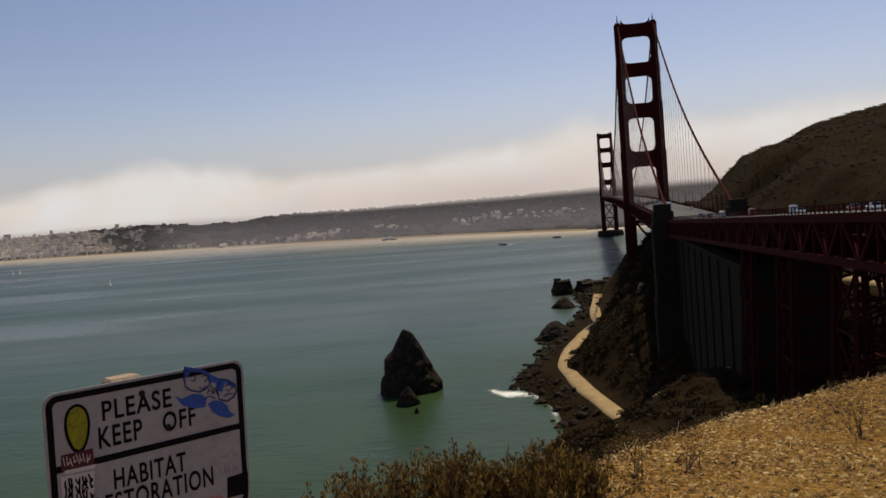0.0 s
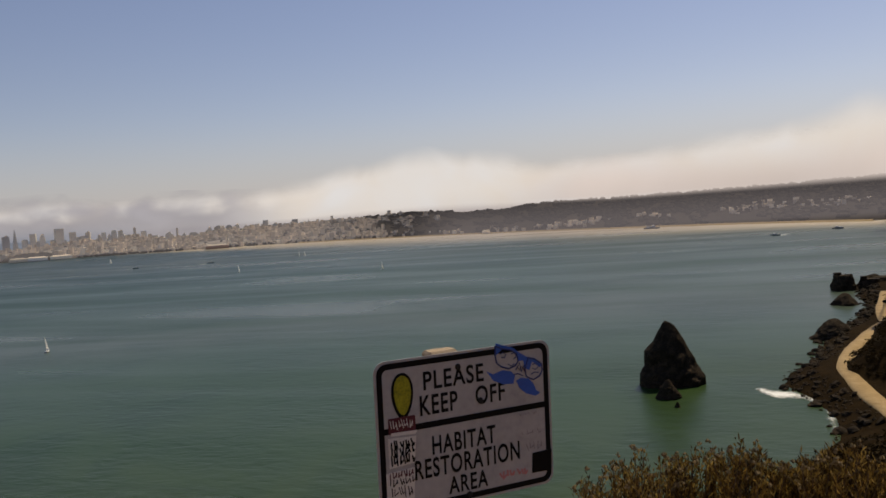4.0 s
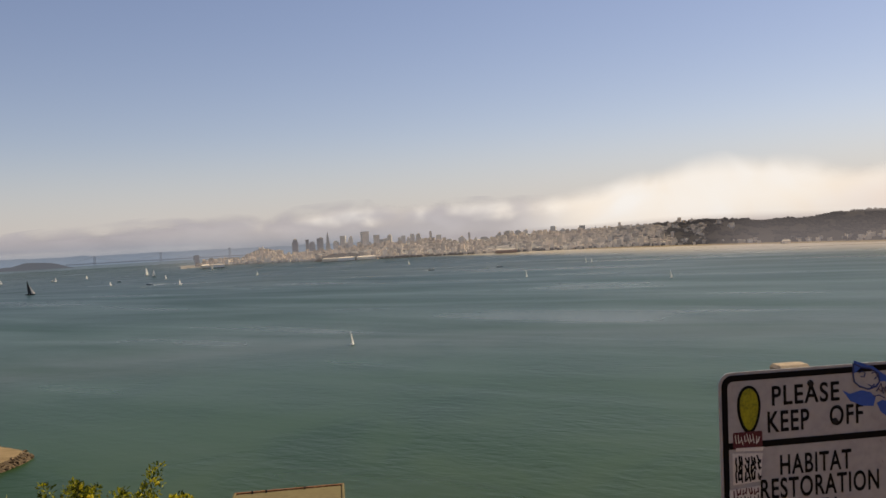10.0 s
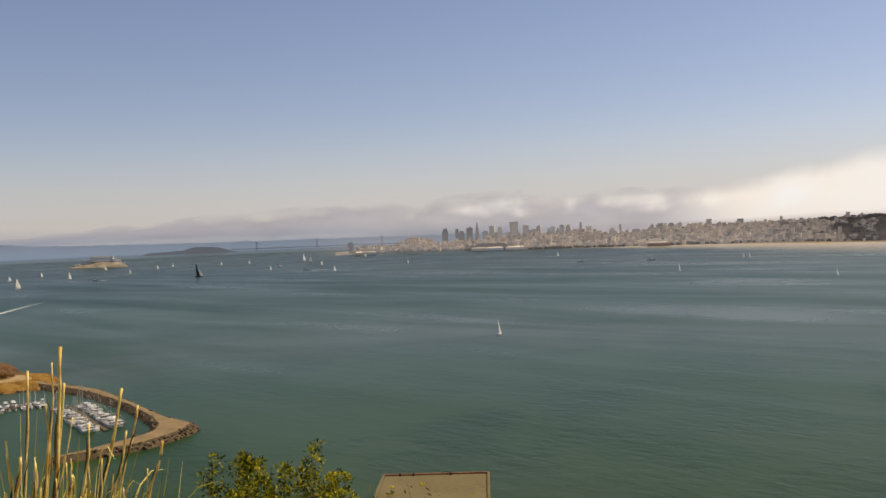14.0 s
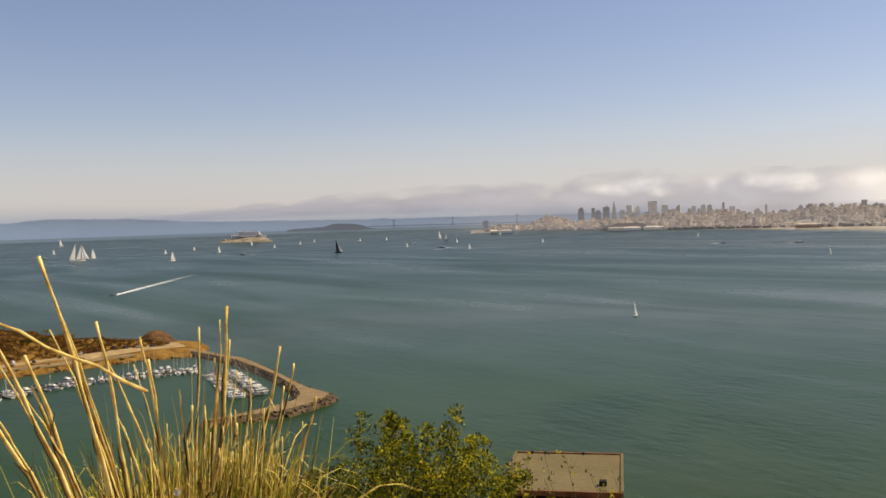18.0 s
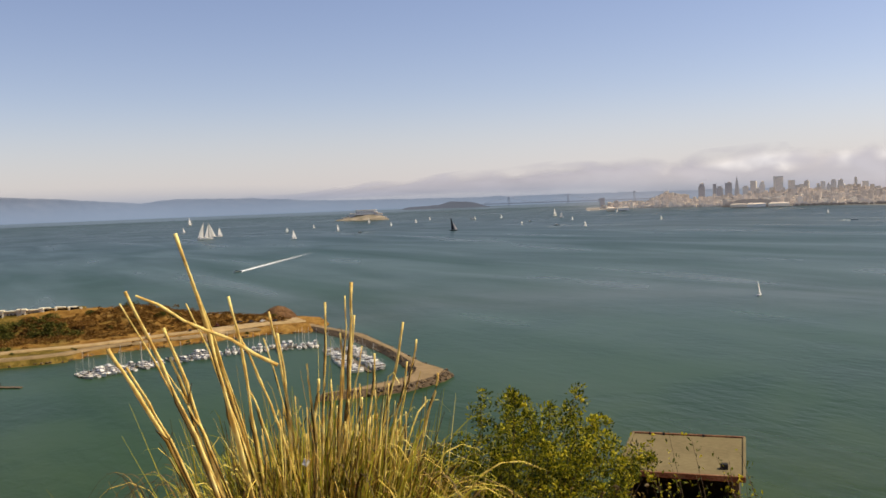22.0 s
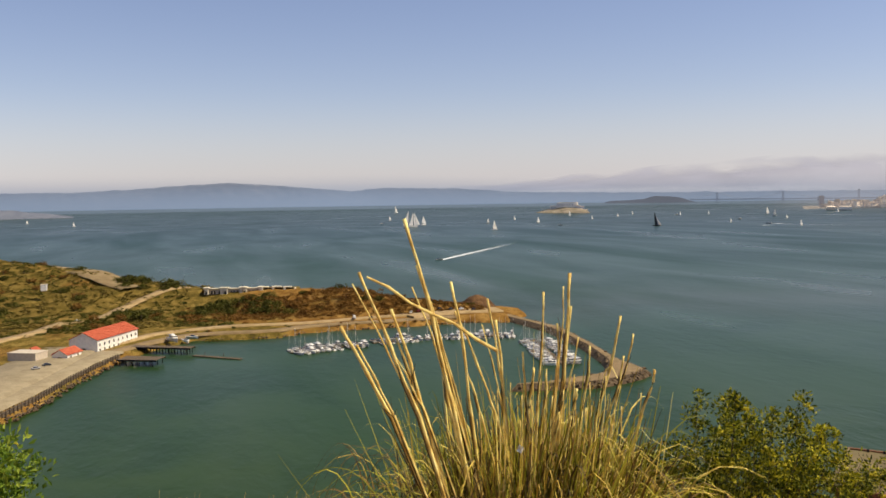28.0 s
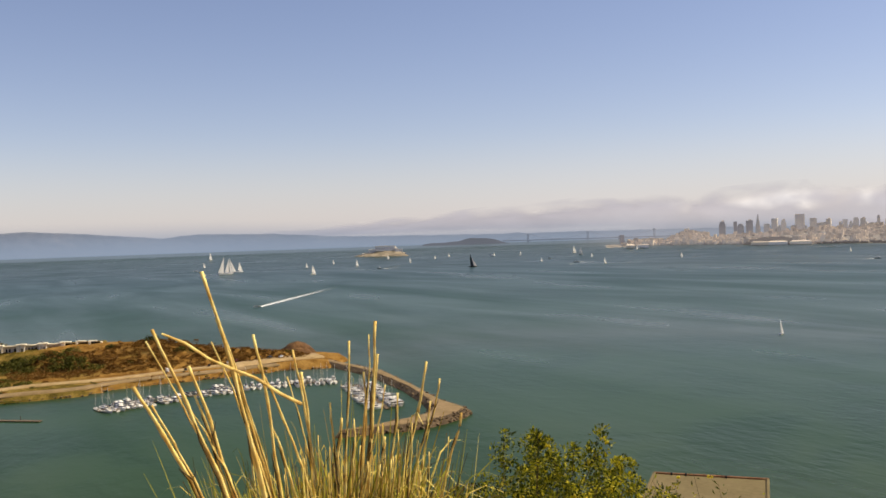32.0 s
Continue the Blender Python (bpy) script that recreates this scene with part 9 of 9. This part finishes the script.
plate([(-0.027, -0.024), (0.028, -0.026), (0.030, 0.026), (-0.024, 0.024)], 0.0008, face(0.925, 0.835, 0.9), "sticker", M["sign_black"], panel, "dark square sticker")
for u_, v_ in ((0.455, 0.10), (0.575, 0.345), (0.49, 0.955)):
    bm = bmesh.new()
    bmesh.ops.create_cone(bm, cap_ends=True, segments=8, radius1=0.008, radius2=0.006, depth=0.005, matrix=Matrix.Rotation(math.pi / 2, 4, "X"))
    part("bolt", bm, M["dark"], sign).location = face(u_, v_, 1.5)
bm = bmesh.new()
box(bm, (0.075, 0.045, 1.758), (0.0, 0.028, -0.8750), bevel=0.006)
o = part("post", bm, M["post_wood"], sign, "pale weathered wooden post")
o.location = (-0.05, 0, 0)


# ---- scrub on the far slopes ----
def clump_cloud(seed, n, leaf):
    r = random.Random(seed)
    c = Cloud()
    lobes = [(Vector((r.gauss(0, 0.45), r.gauss(0, 0.45), r.uniform(0.15, 0.6))), r.uniform(0.35, 0.6)) for _ in range(6)]
    for _ in range(n):
        o, s = r.choice(lobes)
        d = rand_dir(r, 0.35)
        p = o + d * s * r.uniform(0.75, 1.05)
        p.z = max(p.z * 0.85, -0.05)
        c.leaf(p, rand_dir(r, 0.3), d, leaf * r.uniform(0.6, 1.4), leaf * r.uniform(0.5, 0.9))
    return c


M["leaf_umber"] = leaf_material("umber_scrub_leaf", [(0.2, (0.012, 0.008, 0.003)), (0.5, (0.030, 0.019, 0.006)), (0.8, (0.060, 0.038, 0.012))], 0.3, 0.1)
M["leaf_umber"].node_tree.nodes["Principled BSDF"].inputs["Specular IOR Level"].default_value = 0.03
GREEN_CLUMPS = [clump_cloud(200 + k, 230, 0.22).mesh("foliage", M["leaf_dark"]) for k in range(4)]
BROWN_CLUMPS = [clump_cloud(220 + k, 230, 0.22).mesh("foliage", M["leaf_brown"]) for k in range(3)]
stem = bm_mesh("trunk", tube(bmesh.new(), [(0, 0, -0.4), (0.05, 0.02, 0.2), (0.0, 0.1, 0.6)], [0.09, 0.07, 0.03], 5), M["twig"])


def bush(x, y, size, dark, label, group, name="scrub_bush"):
    z = ground_z(x, y)
    ob = empty(name, Matrix.Translation((x, y, z)) @ Matrix.Rotation(rng.uniform(0, 6), 4, "Z") @ Matrix.Diagonal((size, size * rng.uniform(0.8, 1.2), size * rng.uniform(0.6, 0.95), 1)), label, "bush", group)
    part("trunk", stem, None, ob)
    part("foliage", rng.choice(GREEN_CLUMPS if dark else BROWN_CLUMPS), None, ob)


rng = random.Random(55)
bush(-603, 22, 4.6, True, "round dark green bush on the cove's shore", "shore bushes", "round_bush")
for _ in range(26):
    x, y = rng.uniform(-612, -625), rng.uniform(-10, 190)
    bush(x - 4, y, rng.uniform(1.0, 2.2), rng.random() < 0.5, "low scrub bush beside the shore road", "shore bushes")
# dark thickets by the saddle and along the slope under the battery
for az0, az1, d0, d1, n, s0, s1, dark in ((-93.5, -89.5, 780, 830, 16, 5, 9, 0.95), (-94, -84, 690, 744, 56, 4.0, 8.5, 0.93), (-86, -76, 680, 735, 40, 3.5, 6.5, 0.25), (-83, -81.4, 768, 784, 7, 4, 7, 0.9), (-77, -70, 665, 700, 20, 2.2, 4.5, 0.15),
                                         (-104, -95, 760, 930, 46, 3.5, 7, 0.5), (-98, -93, 650, 690, 16, 3, 6, 0.8), (-71, -69.3, 660, 676, 7, 2.5, 4, 0.1)):
    for _ in range(n):
        p = polar(rng.uniform(az0, az1), rng.uniform(d0, d1))
        if shore_distance(np.array([p.x]), np.array([p.y]))[0] < 30:
            continue
        if 736 < math.hypot(p.x, p.y) < 790 and -89.6 < math.degrees(math.atan2(p.x, p.y)) < -82.4:
            continue
        dk = rng.random() < dark
        bush(p.x, p.y, rng.uniform(s0, s1), dk, ("dark green" if dk else "rust-brown") + " coastal scrub bush on the headland slope", "headland scrub")


def scrub_field(name, label, count, place, seed, size, mats):
    """Low scrub beyond counting, joined."""
    r = random.Random(seed)
    clouds = [Cloud() for _ in mats]
    src = [clump_cloud(300 + k, 42, 0.5) for k in range(5)]
    spots = [place(r) for _ in range(count)]
    inland = shore_distance(np.array([p[0] for p in spots]), np.array([p[1] for p in spots]))
    for (x, y), d, z in zip(spots, inland, ground_many(spots)):
        if d < 28 or (732 < math.hypot(x, y) < 790 and -89.6 < math.degrees(math.atan2(x, y)) < -82.4):
            continue
        s = r.uniform(*size)
        k = 0 if fbm(x * 0.02, y * 0.02, 40) + r.gauss(0, 0.12) > 0.0 else len(mats) - 1
        c, t = clouds[k], r.choice(src)
        i = len(c.v)
        a = r.uniform(0, 6.28)
        ca, sa = math.cos(a) * s, math.sin(a) * s
        c.v += [Vector((x + v.x * ca - v.y * sa, y + v.x * sa + v.y * ca, z + v.z * s * 0.6)) for v in t.v]
        c.f += [tuple(i + j for j in f) for f in t.f]
    for c, m in zip(clouds, mats):
        tagged(new(name, c.mesh(name, m)), label, "scrub", kind="stuff")


def on_peninsula(r):
    p = polar(r.uniform(-105, -87), r.uniform(640, 960))
    return p.x, p.y


def on_spit(r):
    p = polar(r.uniform(-87, -69), r.uniform(640, 960))
    return p.x, p.y


def on_bank(r):
    p = polar(r.uniform(-90, -69.5), r.uniform(662, 738))
    return p.x, p.y


def on_cliff(r):
    y = r.uniform(330, 760)
    return 108 + 0.16 * (y - 378) + r.uniform(-70, 20), y


def on_hill(r):
    y = r.uniform(250, 720)
    return 108 + 0.16 * (y - 378) + r.uniform(22, 330), y


M["leaf_sage"] = leaf_material("olive_scrub_leaf", [(0.2, (0.05, 0.040, 0.010)), (0.5, (0.14, 0.108, 0.024)), (0.8, (0.27, 0.205, 0.052))], 0.3, 0.15)
M["leaf_sage"].node_tree.nodes["Principled BSDF"].inputs["Specular IOR Level"].default_value = 0.04
scrub_field("headland_scrub", "low olive scrub over the headland", 3600, on_peninsula, 1, (0.9, 2.6), [M["leaf_dark"], M["leaf_sage"]])
scrub_field("spit_scrub", "low rust-brown scrub along the spit above the marina", 650, on_spit, 8, (0.9, 2.4), [M["leaf_brown"], M["leaf_brown"]])
scrub_field("bank_scrub", "rust-brown scrub on the bank below the battery", 1300, on_bank, 6, (1.4, 3.2), [M["leaf_brown"], M["leaf_brown"]])
scrub_field("cliff_scrub", "dark scrub and dead grass on the cliff", 2600, on_cliff, 2, (1.2, 3.2), [M["leaf_umber"], M["leaf_umber"]])
scrub_field("hill_scrub", "dark scrub on the steep hill beyond the bridge", 5200, on_hill, 3, (0.6, 1.5), [M["leaf_dark"], M["leaf_umber"]])


def on_slope(r):
    p = polar(r.uniform(-4, 30), r.uniform(14, 230) ** 1.0)
    return p.x, p.y


scrub_field("slope_scrub", "dark dry scrub on the slope below the lookout", 2600, on_slope, 4, (0.5, 1.7), [M["leaf_umber"], M["leaf_umber"]])
